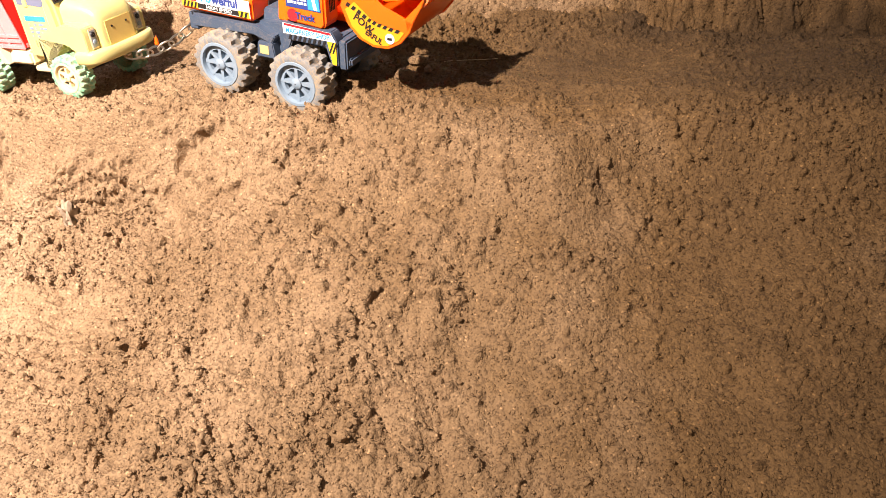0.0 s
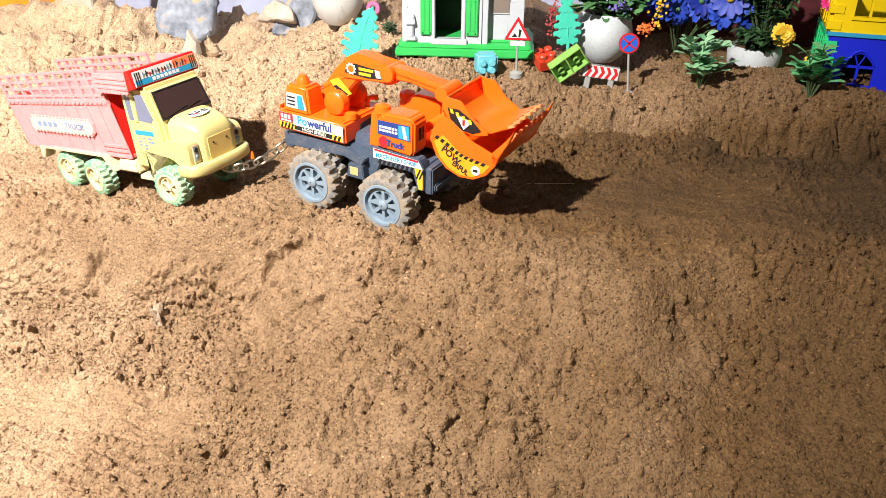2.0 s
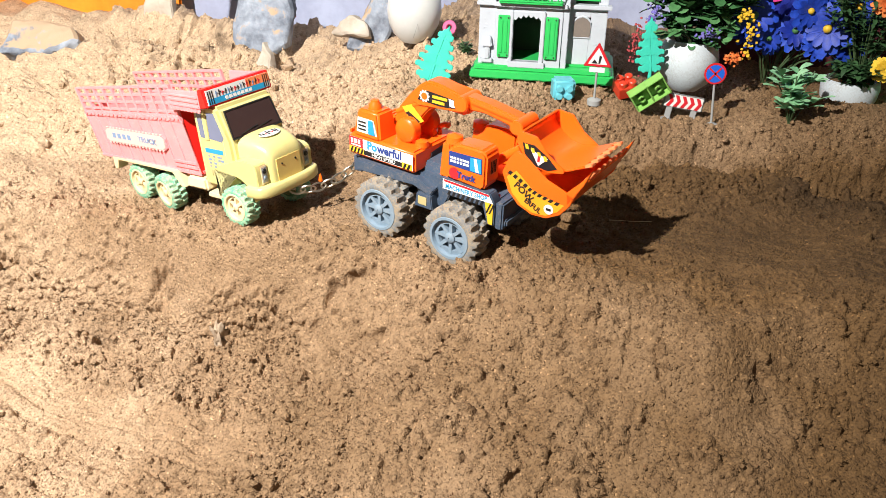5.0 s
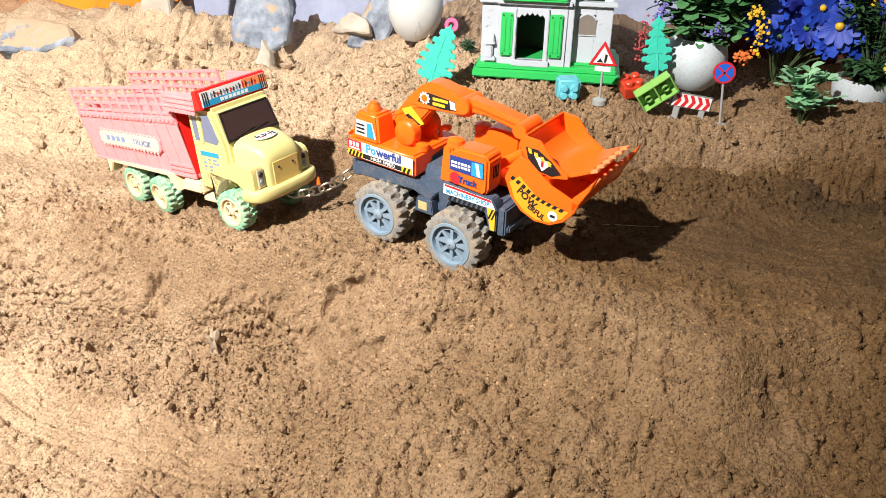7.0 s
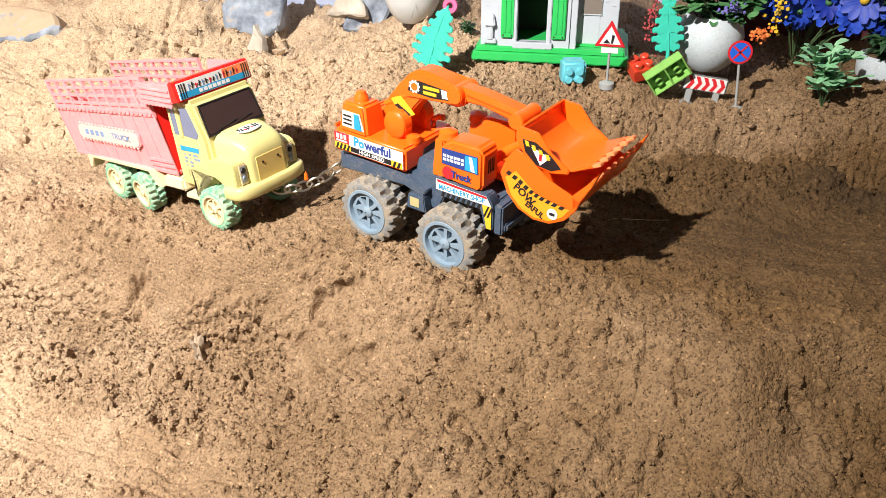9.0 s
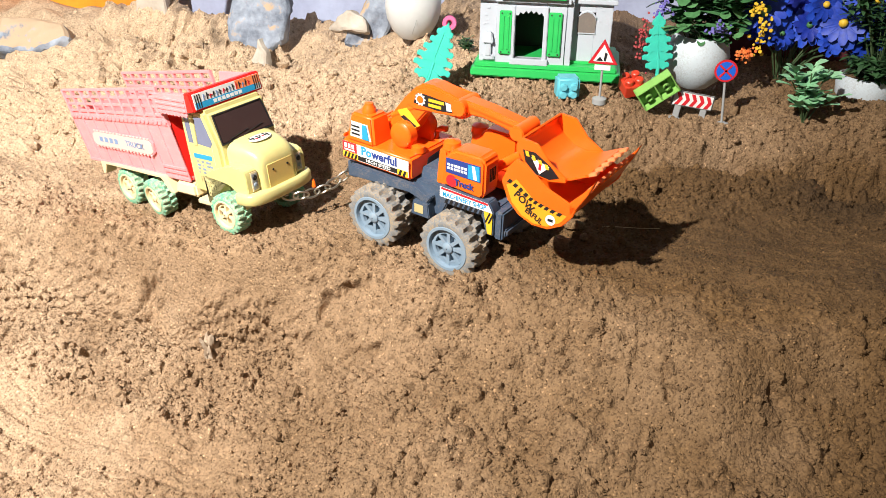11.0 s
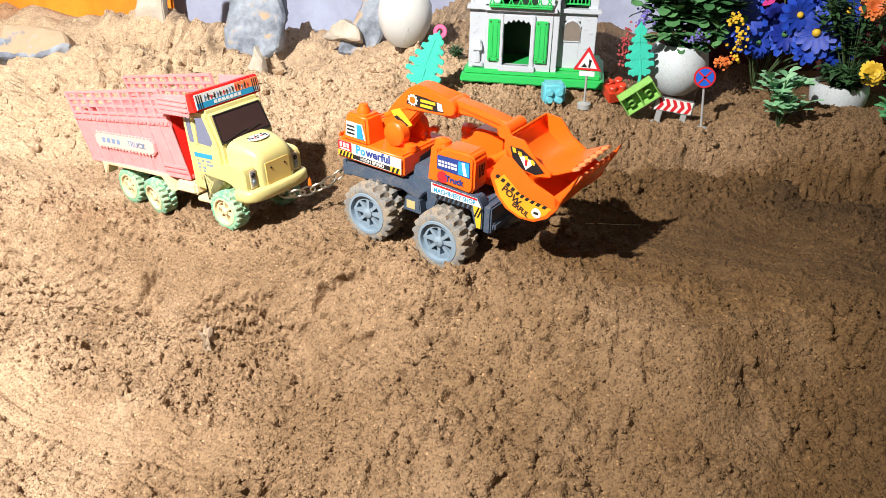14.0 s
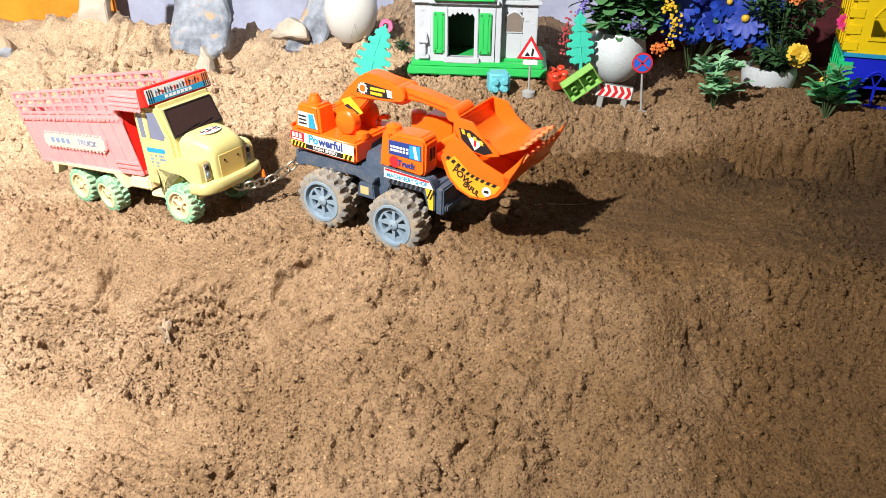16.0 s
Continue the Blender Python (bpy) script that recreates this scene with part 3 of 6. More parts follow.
def scatter_lumps(count, seed, small, large, pits=False, heap=False):
    """Clods pressed into the sheet, or pits."""
    rng = np.random.RandomState(seed)
    for _ in range(count):
        i, j = np.searchsorted(GX, rng.uniform(-1.1, 0.66)), np.searchsorted(GY, rng.uniform(0.45, 1.75))
        if i >= len(GX) or j >= len(GY) or rng.uniform() > (HEAP[i, j] if heap else ROUGH[i, j] ** 1.5 + 0.5 * HEAP[i, j]):
            continue
        px, py = GX[i], ARC[i, j]
        r = small + (large - small) * rng.uniform() ** 3
        i0, i1 = np.searchsorted(GX, px - 1.4 * r), np.searchsorted(GX, px + 1.4 * r)
        j0, j1 = np.searchsorted(ARC[i], py - 1.4 * r), np.searchsorted(ARC[i], py + 1.4 * r)
        sx, sy, an = rng.uniform(0.7, 1.3), rng.uniform(0.7, 1.3), rng.uniform(0, 3.1)
        dx, dy = XX[i0:i1, j0:j1] - px, ARC[i0:i1, j0:j1] - py
        u, v = dx * math.cos(an) + dy * math.sin(an), dy * math.cos(an) - dx * math.sin(an)
        q = (u / (r * sx)) ** 2 + (v / (r * sy)) ** 2
        h = r * 0.95 * np.maximum(1 - q, 0)
        if pits:
            FINE[i0:i1, j0:j1] -= 0.5 * h
        else:
            FINE[i0:i1, j0:j1] = np.maximum(FINE[i0:i1, j0:j1], 0.5 * FINE[i0:i1, j0:j1] + h)


scatter_lumps(420, 3, 0.005, 0.012, True)
scatter_lumps(2200, 13, 0.006, 0.017, True, True)
scatter_lumps(4200, 1, 0.0035, 0.0095)


KNOT = np.zeros_like(FINE)


def clump(x, y, r, count, seed):
    """A low knot of crumbs stuck together."""
    rng = np.random.RandomState(seed)
    for _ in range(count):
        px, py, q = x + rng.normal(0, r), y + rng.normal(0, r * 0.8), rng.uniform(0.004, 0.009)
        i0, i1 = np.searchsorted(GX, px - q), np.searchsorted(GX, px + q)
        j0, j1 = np.searchsorted(GY, py - q), np.searchsorted(GY, py + q)
        d = ((XX[i0:i1, j0:j1] - px) ** 2 + (YY[i0:i1, j0:j1] - py) ** 2) / q ** 2
        KNOT[i0:i1, j0:j1] = np.maximum(KNOT[i0:i1, j0:j1], 0.7 * q * np.maximum(1 - d, 0))


for k, (x, y, r) in enumerate(((0.216, 0.741, 0.012), (0.233, 0.784, 0.010), (0.255, 0.778, 0.012), (0.025, 0.812, 0.016), (0.114, 0.917, 0.020), (0.011, 0.663, 0.012), (-0.298, 0.680, 0.014),
                               (-0.353, 0.962, 0.014), (-0.33, 0.855, 0.016), (-0.29, 0.83, 0.018), (-0.25, 0.80, 0.014), (-0.38, 0.80, 0.012), (-0.34, 0.765, 0.014), (-0.30, 0.74, 0.016), (-0.43, 0.775, 0.014), (-0.52, 0.80, 0.014), (-0.22, 0.76, 0.012), (-0.16, 0.72, 0.014), (0.05, 0.72, 0.014), (-0.03, 0.83, 0.02), (0.13, 0.70, 0.015), (0.29, 0.86, 0.016))):
    clump(x, y, r, 22, 200 + k)
FINE = FINE + KNOT
NRM = np.sqrt(1 + SLX ** 2 + SLY ** 2)
VX, VY, ZZ = XX - FINE * SLX / NRM, YY - FINE * SLY / NRM, BASE + FINE / NRM


def height(x, y):
    """Height of the finished sheet."""
    i = int(np.clip(np.searchsorted(GX, x), 1, len(GX) - 1))
    j = int(np.clip(np.searchsorted(GY, y), 1, len(GY) - 1))
    return float(ZZ[i, j])


def make_ground():
    nx, ny = XX.shape
    me = bpy.data.meshes.new("ground")
    idx = np.arange(nx * ny).reshape(nx, ny)
    quads = np.stack([idx[:-1, :-1], idx[1:, :-1], idx[1:, 1:], idx[:-1, 1:]], -1).reshape(-1, 4)
    me.vertices.add(nx * ny)
    me.vertices.foreach_set("co", np.stack([VX, VY, ZZ], -1).reshape(-1).astype(np.float32))
    me.loops.add(quads.size)
    me.loops.foreach_set("vertex_index", quads.reshape(-1).astype(np.int32))
    me.polygons.add(len(quads))
    me.polygons.foreach_set("loop_start", np.arange(0, quads.size, 4, dtype=np.int32))
    me.update()
    me.validate()
    me.shade_smooth()
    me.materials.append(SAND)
    tagged(new("ground", me), "uneven brown sand with a worn track and loose clods", "sand", kind="structure")


make_ground()


def make_clods(name, count, seed, small, large, weight, label, grain=False):
    """Loose angular crumbs of sand lying on the sheet, one joined mesh."""
    rng = np.random.RandomState(seed)
    bm = bmesh.new()
    bmesh.ops.create_icosphere(bm, subdivisions=1, radius=1.0)
    unit = np.array([v.co[:] for v in bm.verts])
    faces = np.array([[v.index for v in q.verts] for q in bm.faces])
    bm.free()
    if grain:
        # an eight-sided crumb
        unit = np.array([(1, 0, 0), (0, 1, 0), (-1, 0, 0), (0, -1, 0), (0, 0, 1), (0, 0, -1)], float)
        faces = np.array([(0, 1, 4), (1, 2, 4), (2, 3, 4), (3, 0, 4), (1, 0, 5), (2, 1, 5), (3, 2, 5), (0, 3, 5)])
    i = rng.randint(np.searchsorted(GX, -1.3), np.searchsorted(GX, 0.75), count * 8)
    j = rng.randint(np.searchsorted(GY, 0.45), np.searchsorted(GY, 1.85), count * 8)
    area = np.gradient(GX)[i] * np.gradient(GY)[j] / 0.0016 ** 2
    keep = np.nonzero(rng.uniform(0, 1, len(i)) < weight[i, j] * np.minimum(area, 3))[0][:count]
    i, j = i[keep], j[keep]
    n = len(i)
    r = small + (large - small) * rng.uniform(0, 1, n) ** 2.5
    at = np.stack([VX[i, j] + rng.uniform(-0.0008, 0.0008, n), VY[i, j] + rng.uniform(-0.0008, 0.0008, n), ZZ[i, j] + 0.25 * r], -1)
    shape = unit[None] * rng.uniform(0.66, 1.25, (n, len(unit), 1)) * rng.uniform(0.7, 1.25, (n, 1, 3)) * r[:, None, None]
    verts = (shape + at[:, None]).reshape(-1, 3)
    tris = (faces[None] + (np.arange(n) * len(unit))[:, None, None]).reshape(-1, 3)
    me = bpy.data.meshes.new(name)
    me.vertices.add(len(verts))
    me.vertices.foreach_set("co", verts.reshape(-1).astype(np.float32))
    me.loops.add(tris.size)
    me.loops.foreach_set("vertex_index", tris.reshape(-1).astype(np.int32))
    me.polygons.add(len(tris))
    me.polygons.foreach_set("loop_start", np.arange(0, tris.size, 3, dtype=np.int32))
    me.update()
    me.shade_flat()
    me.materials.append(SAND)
    tagged(new(name, me), label, "sand", kind="stuff")


CROWD = 0.07 + 0.16 * FORE + 0.9 * ROUGH ** 1.5 + 0.6 * LEDGE + 0.22 * HEAP - 0.10 * STRIP * LEFT - 0.1 * FACE * LEFT
make_clods("sand_crumbs", 24000, 5, 0.0012, 0.0030, np.clip(CROWD, 0.02, 1) * 0.6, "loose small crumbs of brown sand")
make_clods("sand_grains", 110000, 8, 0.0009, 0.0019, np.clip(0.28 + 0.6 * CROWD, 0.1, 1) * np.where(YY < 1.35, 1.0, 0.5), "coarse loose grains of brown sand", True)
make_clods("sand_clods", 4200, 6, 0.0025, 0.0060, np.clip(1.3 * ROUGH ** 2 - 0.2 + 0.35 * LEDGE + 0.12 * HEAP, 0, 1) * 0.4, "broken clods of sand on the banks and the heap")
make_clods("heap_clods", 700, 7, 0.004, 0.013, np.clip(HEAP + 0.08 * LEDGE, 0, 1) * 0.5, "large pale clods of sand on the heap")

g = Geo().box(-6, 6, 2.05, 2.15, -0.6, 3)
tagged(part("wall_back", g, WALL, flat=True), "blue-grey plastered wall behind the sand heap", "wall", kind="structure")


# ---- loader: wheels, chassis, turret, arm and double bucket ----
def wheel_part(name, parent, at, r, w, tyre_mat, rim_mat, lugs, outer, holes=8):
    """A tyre with lugs and a pierced rim; the axle lies along y, outer is the side (-1 or 1) of the visible face."""
    wh = new(name)
    wh.parent, wh.matrix_basis = parent, pose(*at)
    wh.empty_display_size = 0.01
    g = Geo()
    h = w / 2
    # one moulded ring: two staggered rows of slanted lugs between the sidewalls
    n = lugs * 4
    rows = [(0.70, -1.0, None), (0.80, -1.04, None), (0.87, -1.0, None), (0.99, -0.90, 0), (1.0, -0.45, 0), (1.0, -0.06, 1), (1.0, 0.06, 3), (1.0, 0.45, 2), (0.99, 0.90, 2), (0.87, 1.0, None), (0.80, 1.04, None), (0.70, 1.0, None)]
    for q, y, phase in rows:
        for k in range(n):
            rad = r * q if phase is None or (k + phase) % 4 < 2 else r * 0.895
            an = 2 * math.pi * k / n
            g.v.append((rad * math.cos(an), y * h, rad * math.sin(an)))
    for i in range(len(rows)):
        j = (i + 1) % len(rows)
        g.f += [(i * n + k, i * n + (k + 1) % n, j * n + (k + 1) % n, j * n + k) for k in range(n)]
    part("tyre", g, tyre_mat, wh, angle=30)
    g = Geo()
    o = outer
    g.lathe([(r * 0.72, o * h * 0.96), (r * 0.70, o * h * 1.06), (r * 0.62, o * h * 1.06), (r * 0.60, o * h * 0.7), (r * 0.56, o * h * 0.7)], 32, axis=1, caps=False)
    g.lathe([(r * 0.56, o * h * 0.35), (0.001, o * h * 0.35)], 32, axis=1, caps=False)
    g.lathe([(r * 0.17, o * h * 0.3), (r * 0.17, o * h * 0.9), (r * 0.10, o * h * 1.0), (0.0008, o * h * 1.02)], 20, axis=1, caps=False)
    for k in range(holes):
        m = Matrix.Rotation(2 * math.pi * k / holes, 4, "Y")
        g.box(-r * 0.055, r * 0.055, min(o * h * 0.4, o * h * 0.78), max(o * h * 0.4, o * h * 0.78), r * 0.12, r * 0.59, m)
    g.lathe([(r * 0.60, o * h * 0.72), (r * 0.46, o * h * 0.78), (r * 0.46, o * h * 0.5)], 32, axis=1, caps=False)
    part("rim", g, rim_mat, wh, angle=30)
    return wh


def side_face(x, y, z, lean=0.0):
    """The plane of a face that looks to -y: text x runs along +x."""
    return pose(x, y, z, 90, 0, 0) @ pose(0, 0, 0, 0, 0, lean)


def stripes(parent, x0, x1, z0, z1, y, n, lean=0.4, name="stripe", mat=None):
    """Slanted hazard bars on a face that looks to -y."""
    for k in range(n):
        a = x0 + (x1 - x0) * (k + 0.1) / n
        b = a + (x1 - x0) * 0.5 / n
        s = (z1 - z0) * lean
        part(name, Geo().prism([(a, z0), (b, z0), (b + s, z1), (a + s, z1)], y, y + 0.0004), mat or BLACK, parent)


def make_loader(m):
    L = thing("toy_loader", m, "orange plastic toy wheel loader with grey dusty wheels, on the sand", "toy loader")
    # chassis
    g = Geo().prism([(-0.120, 0.066), (-0.120, 0.084), (-0.02, 0.088), (0.03, 0.092), (0.102, 0.088), (0.107, 0.058), (0.096, 0.052), (0.092, 0.068),
                     (0.03, 0.072), (0.02, 0.050), (-0.015, 0.050), (-0.024, 0.068)], -0.036, 0.036)
    chassis = part("chassis", g, NAVY, L, "dark blue-grey plastic chassis", bevel=0.0015)
    for s in (-1, 1):
        g = Geo().prism([(0.026, 0.084), (0.026, 0.100), (0.095, 0.098), (0.102, 0.086), (0.102, 0.056), (0.093, 0.056), (0.086, 0.078), (0.040, 0.078)],
                        min(s * 0.034, s * 0.050), max(s * 0.034, s * 0.050))
        part("mudguard", g, NAVY, chassis, bevel=0.0012)
        g = Geo().prism([(-0.112, 0.070), (-0.112, 0.084), (-0.014, 0.086), (0.012, 0.076), (0.006, 0.066), (-0.02, 0.074)],
                        min(s * 0.034, s * 0.047), max(s * 0.034, s * 0.047))
        part("running_board", g, NAVY, chassis, bevel=0.0012)
        g = Geo().box(-0.016, 0.012, min(s * 0.034, s * 0.049), max(s * 0.034, s * 0.049), 0.048, 0.068, taper=(0.003, 0))
        part("tool_box", g, NAVY, chassis, bevel=0.0012)
    part("sticker", Geo().box(-0.010, 0.003, -0.0497, -0.0489, 0.053, 0.064), STICKER, chassis, "worn yellow sticker")
    g = Geo().box(0.102, 0.113, -0.048, 0.048, 0.052, 0.088)
    g.box(0.111, 0.117, -0.044, 0.044, 0.056, 0.066)
    part("front_bumper", g, NAVY, chassis, bevel=0.002)
    g = Geo().box(-0.132, -0.118, -0.030, 0.030, 0.058, 0.080)
    g.box(-0.140, -0.130, -0.012, 0.012, 0.052, 0.070)
    part("tow_block", g, NAVY, chassis, bevel=0.0012)
    g = Geo().box(-0.02, 0.03, -0.026, 0.026, 0.086, 0.102, taper=(0.004, 0.003))
    part("deck", g, NAVY, chassis, bevel=0.0012)
    # side print
    part("print_panel", Geo().prism([(0.028, 0.086), (0.028, 0.099), (0.094, 0.0965), (0.1005, 0.086)], -0.0506, -0.0501), WHITE, chassis, "white printed side strip")
    part("print_band", Geo().prism([(0.030, 0.0962), (0.030, 0.0988), (0.094, 0.0965), (0.095, 0.094)], -0.0510, -0.0507), RED, chassis)
    lettering("lettering", "MACHINERY SHOP", 0.0085, CYAN, chassis, side_face(0.062, -0.0510, 0.0905, 0.0), 0.84, 0.0001, "blue lettering")
    part("print_end", Geo().prism([(0.089, 0.0855), (0.1008, 0.0855), (0.1008, 0.058), (0.095, 0.058)], -0.0506, -0.0501), YELLOW, chassis)
    stripes(chassis, 0.0905, 0.0990, 0.072, 0.0855, -0.0510, 2)
    stripes(chassis, 0.034, 0.088, 0.0795, 0.0853, -0.0507, 8)
    # wheels
    for x, y, z in LOADER_WHEELS:
        for s in (-1, 1):
            wheel_part("wheel", L, (x, s * y, z), 0.0400, 0.034, TYRE, RIM, 19, s)
        part("axle", Geo().lathe([(0.005, -0.045), (0.005, 0.045)], 12, axis=1, at=(x, 0, z)), BLACK, chassis)
    # turret, turned a little on its pivot
    T = part("turret", Geo().box(-0.132, -0.020, -0.048, 0.048, 0.090, 0.118, taper=(0.002, 0.002)), ORANGE, L, "orange rear body with printed side", bevel=0.003, seg=3,
             at=pose(0.004, 0, 0, 0, 0, -1.5))
    part("turntable", Geo().lathe([(0.03, 0.083), (0.03, 0.092)], 28, at=(-0.068, 0, 0)), NAVY, L)
    part("cab", Geo().box(-0.124, -0.078, -0.046, -0.008, 0.116, 0.153, taper=(0.006, 0.004)), ORANGE, T, "small orange cab block", bevel=0.003, seg=3)
    part("cap", Geo().lathe([(0.009, 0.151), (0.0085, 0.158), (0.006, 0.161), (0.0055, 0.164), (0.0005, 0.165)], 20, at=(-0.101, -0.027, 0), caps=False), ORANGE, T)
    part("window_print", Geo().prism([(-0.117, 0.123), (-0.083, 0.123), (-0.089, 0.143), (-0.115, 0.143)], -0.0460, -0.0450, m=Matrix.Translation((0, 0.0006, 0)) @ pose(0, 0, 0, 0, 0, 0)), WHITE, T, "white and blue window sticker")
    part("window_print_pane", Geo().prism([(-0.097, 0.1235), (-0.086, 0.1235), (-0.090, 0.1425), (-0.097, 0.1425)], -0.0464, -0.0461), CYAN, T)
    for k in range(3):
        part("window_print_bar", Geo().box(-0.114, -0.101, -0.0464, -0.0461, 0.127 + 0.005 * k, 0.129 + 0.005 * k), BLACK, T)
    g = Geo().box(-0.126, -0.078, 0.010, 0.046, 0.117, 0.128, taper=(0.002, 0.002))
    vent = part("engine_cover", g, ORANGE, T, bevel=0.002)
    for k in range(6):
        part("louvre", Geo().box(-0.120 + 0.0065 * k, -0.1165 + 0.0065 * k, 0.016, 0.040, 0.1275, 0.1295), ORANGE, vent, bevel=0.0005)
    part("rear_step", Geo().box(-0.131, -0.128, -0.044, 0.044, 0.117, 0.122), ORANGE, T, bevel=0.001)
    part("drum", Geo().lathe([(0.012, -0.030), (0.016, -0.027), (0.016, -0.013), (0.012, -0.012)], 24, axis=1, at=(-0.052, 0, 0.134)), ORANGE, T, bevel=0.0008)
    part("drum", Geo().lathe([(0.012, 0.012), (0.016, 0.013), (0.016, 0.027), (0.012, 0.030)], 24, axis=1, at=(-0.052, 0, 0.134)), ORANGE, T, bevel=0.0008)
    for s in (-1, 1):
        part("pivot_bracket", Geo().prism([(-0.070, 0.116), (-0.036, 0.116), (-0.038, 0.136), (-0.046, 0.150), (-0.058, 0.150), (-0.068, 0.136)], min(s * 0.013, s * 0.022), max(s * 0.013, s * 0.022)), ORANGE, T, bevel=0.0012)
    part("exhaust", Geo().tube([(-0.036, 0.026, 0.117), (-0.036, 0.026, 0.128), (-0.030, 0.030, 0.131), (-0.024, 0.030, 0.131)], 0.004, 10), ORANGE, T)
    part("small_cap", Geo().lathe([(0.009, 0.117), (0.008, 0.124), (0.0005, 0.126)], 20, at=(-0.030, -0.020, 0), caps=False), ORANGE, T)
    # turret print
    y = -0.0476
    part("print_panel", Geo().box(-0.128, -0.023, y - 0.0004, y, 0.0935, 0.1150), WHITE, T, "white printed panel")
    part("print_badge", Geo().box(-0.128, -0.105, y - 0.0008, y - 0.0004, 0.102, 0.115), RED, T)
    for k in range(3):
        part("print_bar", Geo().box(-0.125 + 0.006 * k, -0.121 + 0.006 * k, y - 0.0011, y - 0.0008, 0.107, 0.113), WHITE, T)
    part("print_bar", Geo().box(-0.125, -0.108, y - 0.0011, y - 0.0008, 0.1035, 0.1055), WHITE, T)
    lettering("lettering", "Po", 0.0155, CYAN, T, side_face(-0.0895, y - 0.0007, 0.1085), 1.0, 0.0005, "blue lettering")
    lettering("lettering", "werful", 0.0155, BLUE, T, side_face(-0.0605, y - 0.0007, 0.1085), 1.0, 0.0005, "dark blue lettering")
    part("print_band", Geo().box(-0.103, -0.040, y - 0.0008, y - 0.0004, 0.0945, 0.1005), BLACK, T)
    lettering("lettering", "HIGH SPEED", 0.0058, WHITE, T, side_face(-0.070, y - 0.0010, 0.0975), 1.25, 0.0001, "white lettering")
    part("print_edge", Geo().box(-0.128, -0.103, y - 0.0008, y - 0.0004, 0.0938, 0.1015), YELLOW, T)
    stripes(T, -0.127, -0.104, 0.094, 0.1012, y - 0.0012, 4)
    part("print_edge", Geo().box(-0.040, -0.024, y - 0.0008, y - 0.0004, 0.0938, 0.1015), YELLOW, T)
    stripes(T, -0.039, -0.026, 0.094, 0.1012, y - 0.0012, 2)
    part("front_badge", Geo().prism([(-0.016, 0.098), (0.016, 0.101), (0.014, 0.111), (-0.012, 0.108)], -0.0206, -0.0198, axis=0), BLACK, T, "dark swoosh print")
    # front body: two housings with a slot for the arm
    for s in (-1, 1):
        y0, y1 = (-0.050, -0.019) if s < 0 else (0.019, 0.050)
        hi = 0.149 if s < 0 else 0.152
        b = part("housing", Geo().prism([(0.030, 0.102), (0.030, 0.134), (0.040, hi - 0.004), (0.048, hi), (0.082, hi), (0.088, hi - 0.006), (0.088, 0.104), (0.083, 0.098)], y0, y1), ORANGE, L, "orange front housing", bevel=0.0028, seg=3)
        part("housing_step", Geo().box(0.018, 0.034, y0 + 0.005, y1 - 0.003, 0.098, 0.142, taper=(0.002, 0.003)), ORANGE, b, bevel=0.002)
        part("cap", Geo().lathe([(0.011, 0.141), (0.010, 0.149), (0.0005, 0.152)], 20, at=(0.030, s * 0.030, 0), caps=False), ORANGE, b)
        if s < 0:
            f0 = y0 - 0.0003
            part("print_panel", Geo().prism([(0.036, 0.120), (0.036, 0.138), (0.082, 0.139), (0.083, 0.119)], f0 - 0.0004, f0), BLUE, b, "dark blue window print")
            part("print_pane", Geo().prism([(0.066, 0.1205), (0.066, 0.137), (0.081, 0.138), (0.082, 0.1200)], f0 - 0.0007, f0 - 0.0004), CYAN, b)
            part("print_pane", Geo().prism([(0.074, 0.1210), (0.071, 0.137), (0.075, 0.137), (0.079, 0.1205)], f0 - 0.0010, f0 - 0.0007), WHITE, b)
            for i in range(6):
                for j in range(2):
                    part("print_bar", Geo().box(0.038 + 0.0046 * i, 0.0415 + 0.0046 * i, f0 - 0.0007, f0 - 0.0004, 0.1245 + 0.0045 * j, 0.1275 + 0.0045 * j), WHITE, b)
            part("print_badge", Geo().lathe([(0.0075, 0), (0.0075, 0.0004)], 20, axis=1, at=(0.044, f0 - 0.0004, 0.1105)), RED, b)
            lettering("lettering", "Truck", 0.011, BLUE, b, side_face(0.061, f0 - 0.0009, 0.1105), 0.95, 0.0004, "dark blue lettering")
        part("front_grille", Geo().box(0.0878, 0.0886, y0 + 0.009, y1 - 0.009, 0.116, 0.136), ORANGE_DUSTY, b)
        for k in range(4):
            part("front_slot", Geo().box(0.0884, 0.0892, y0 + 0.010 + 0.0033 * k, y0 + 0.0115 + 0.0033 * k, 0.118, 0.134), BLACK, b)
    part("mid_plate", Geo().box(0.036, 0.100, -0.013, 0.013, 0.098, 0.108), ORANGE, L, bevel=0.001)
    # boom and arm
    A = new("boom")
    A.parent, A.matrix_basis = L, pose(-0.002, 0, 0.0, 0, 0, 0)
    A.empty_display_size = 0.02
    boom = [(-0.064, 0.128), (-0.074, 0.140), (-0.066, 0.158), (-0.050, 0.178), (-0.034, 0.194), (-0.022, 0.2015), (-0.008, 0.2015), (0.014, 0.197), (0.034, 0.191),
            (0.042, 0.183), (0.040, 0.173), (0.030, 0.169), (-0.006, 0.171), (-0.018, 0.166), (-0.030, 0.152), (-0.040, 0.136), (-0.050, 0.126)]
    part("boom_beam", Geo().prism(boom, -0.013, 0.013), ORANGE, A, "curved orange boom", bevel=0.002)
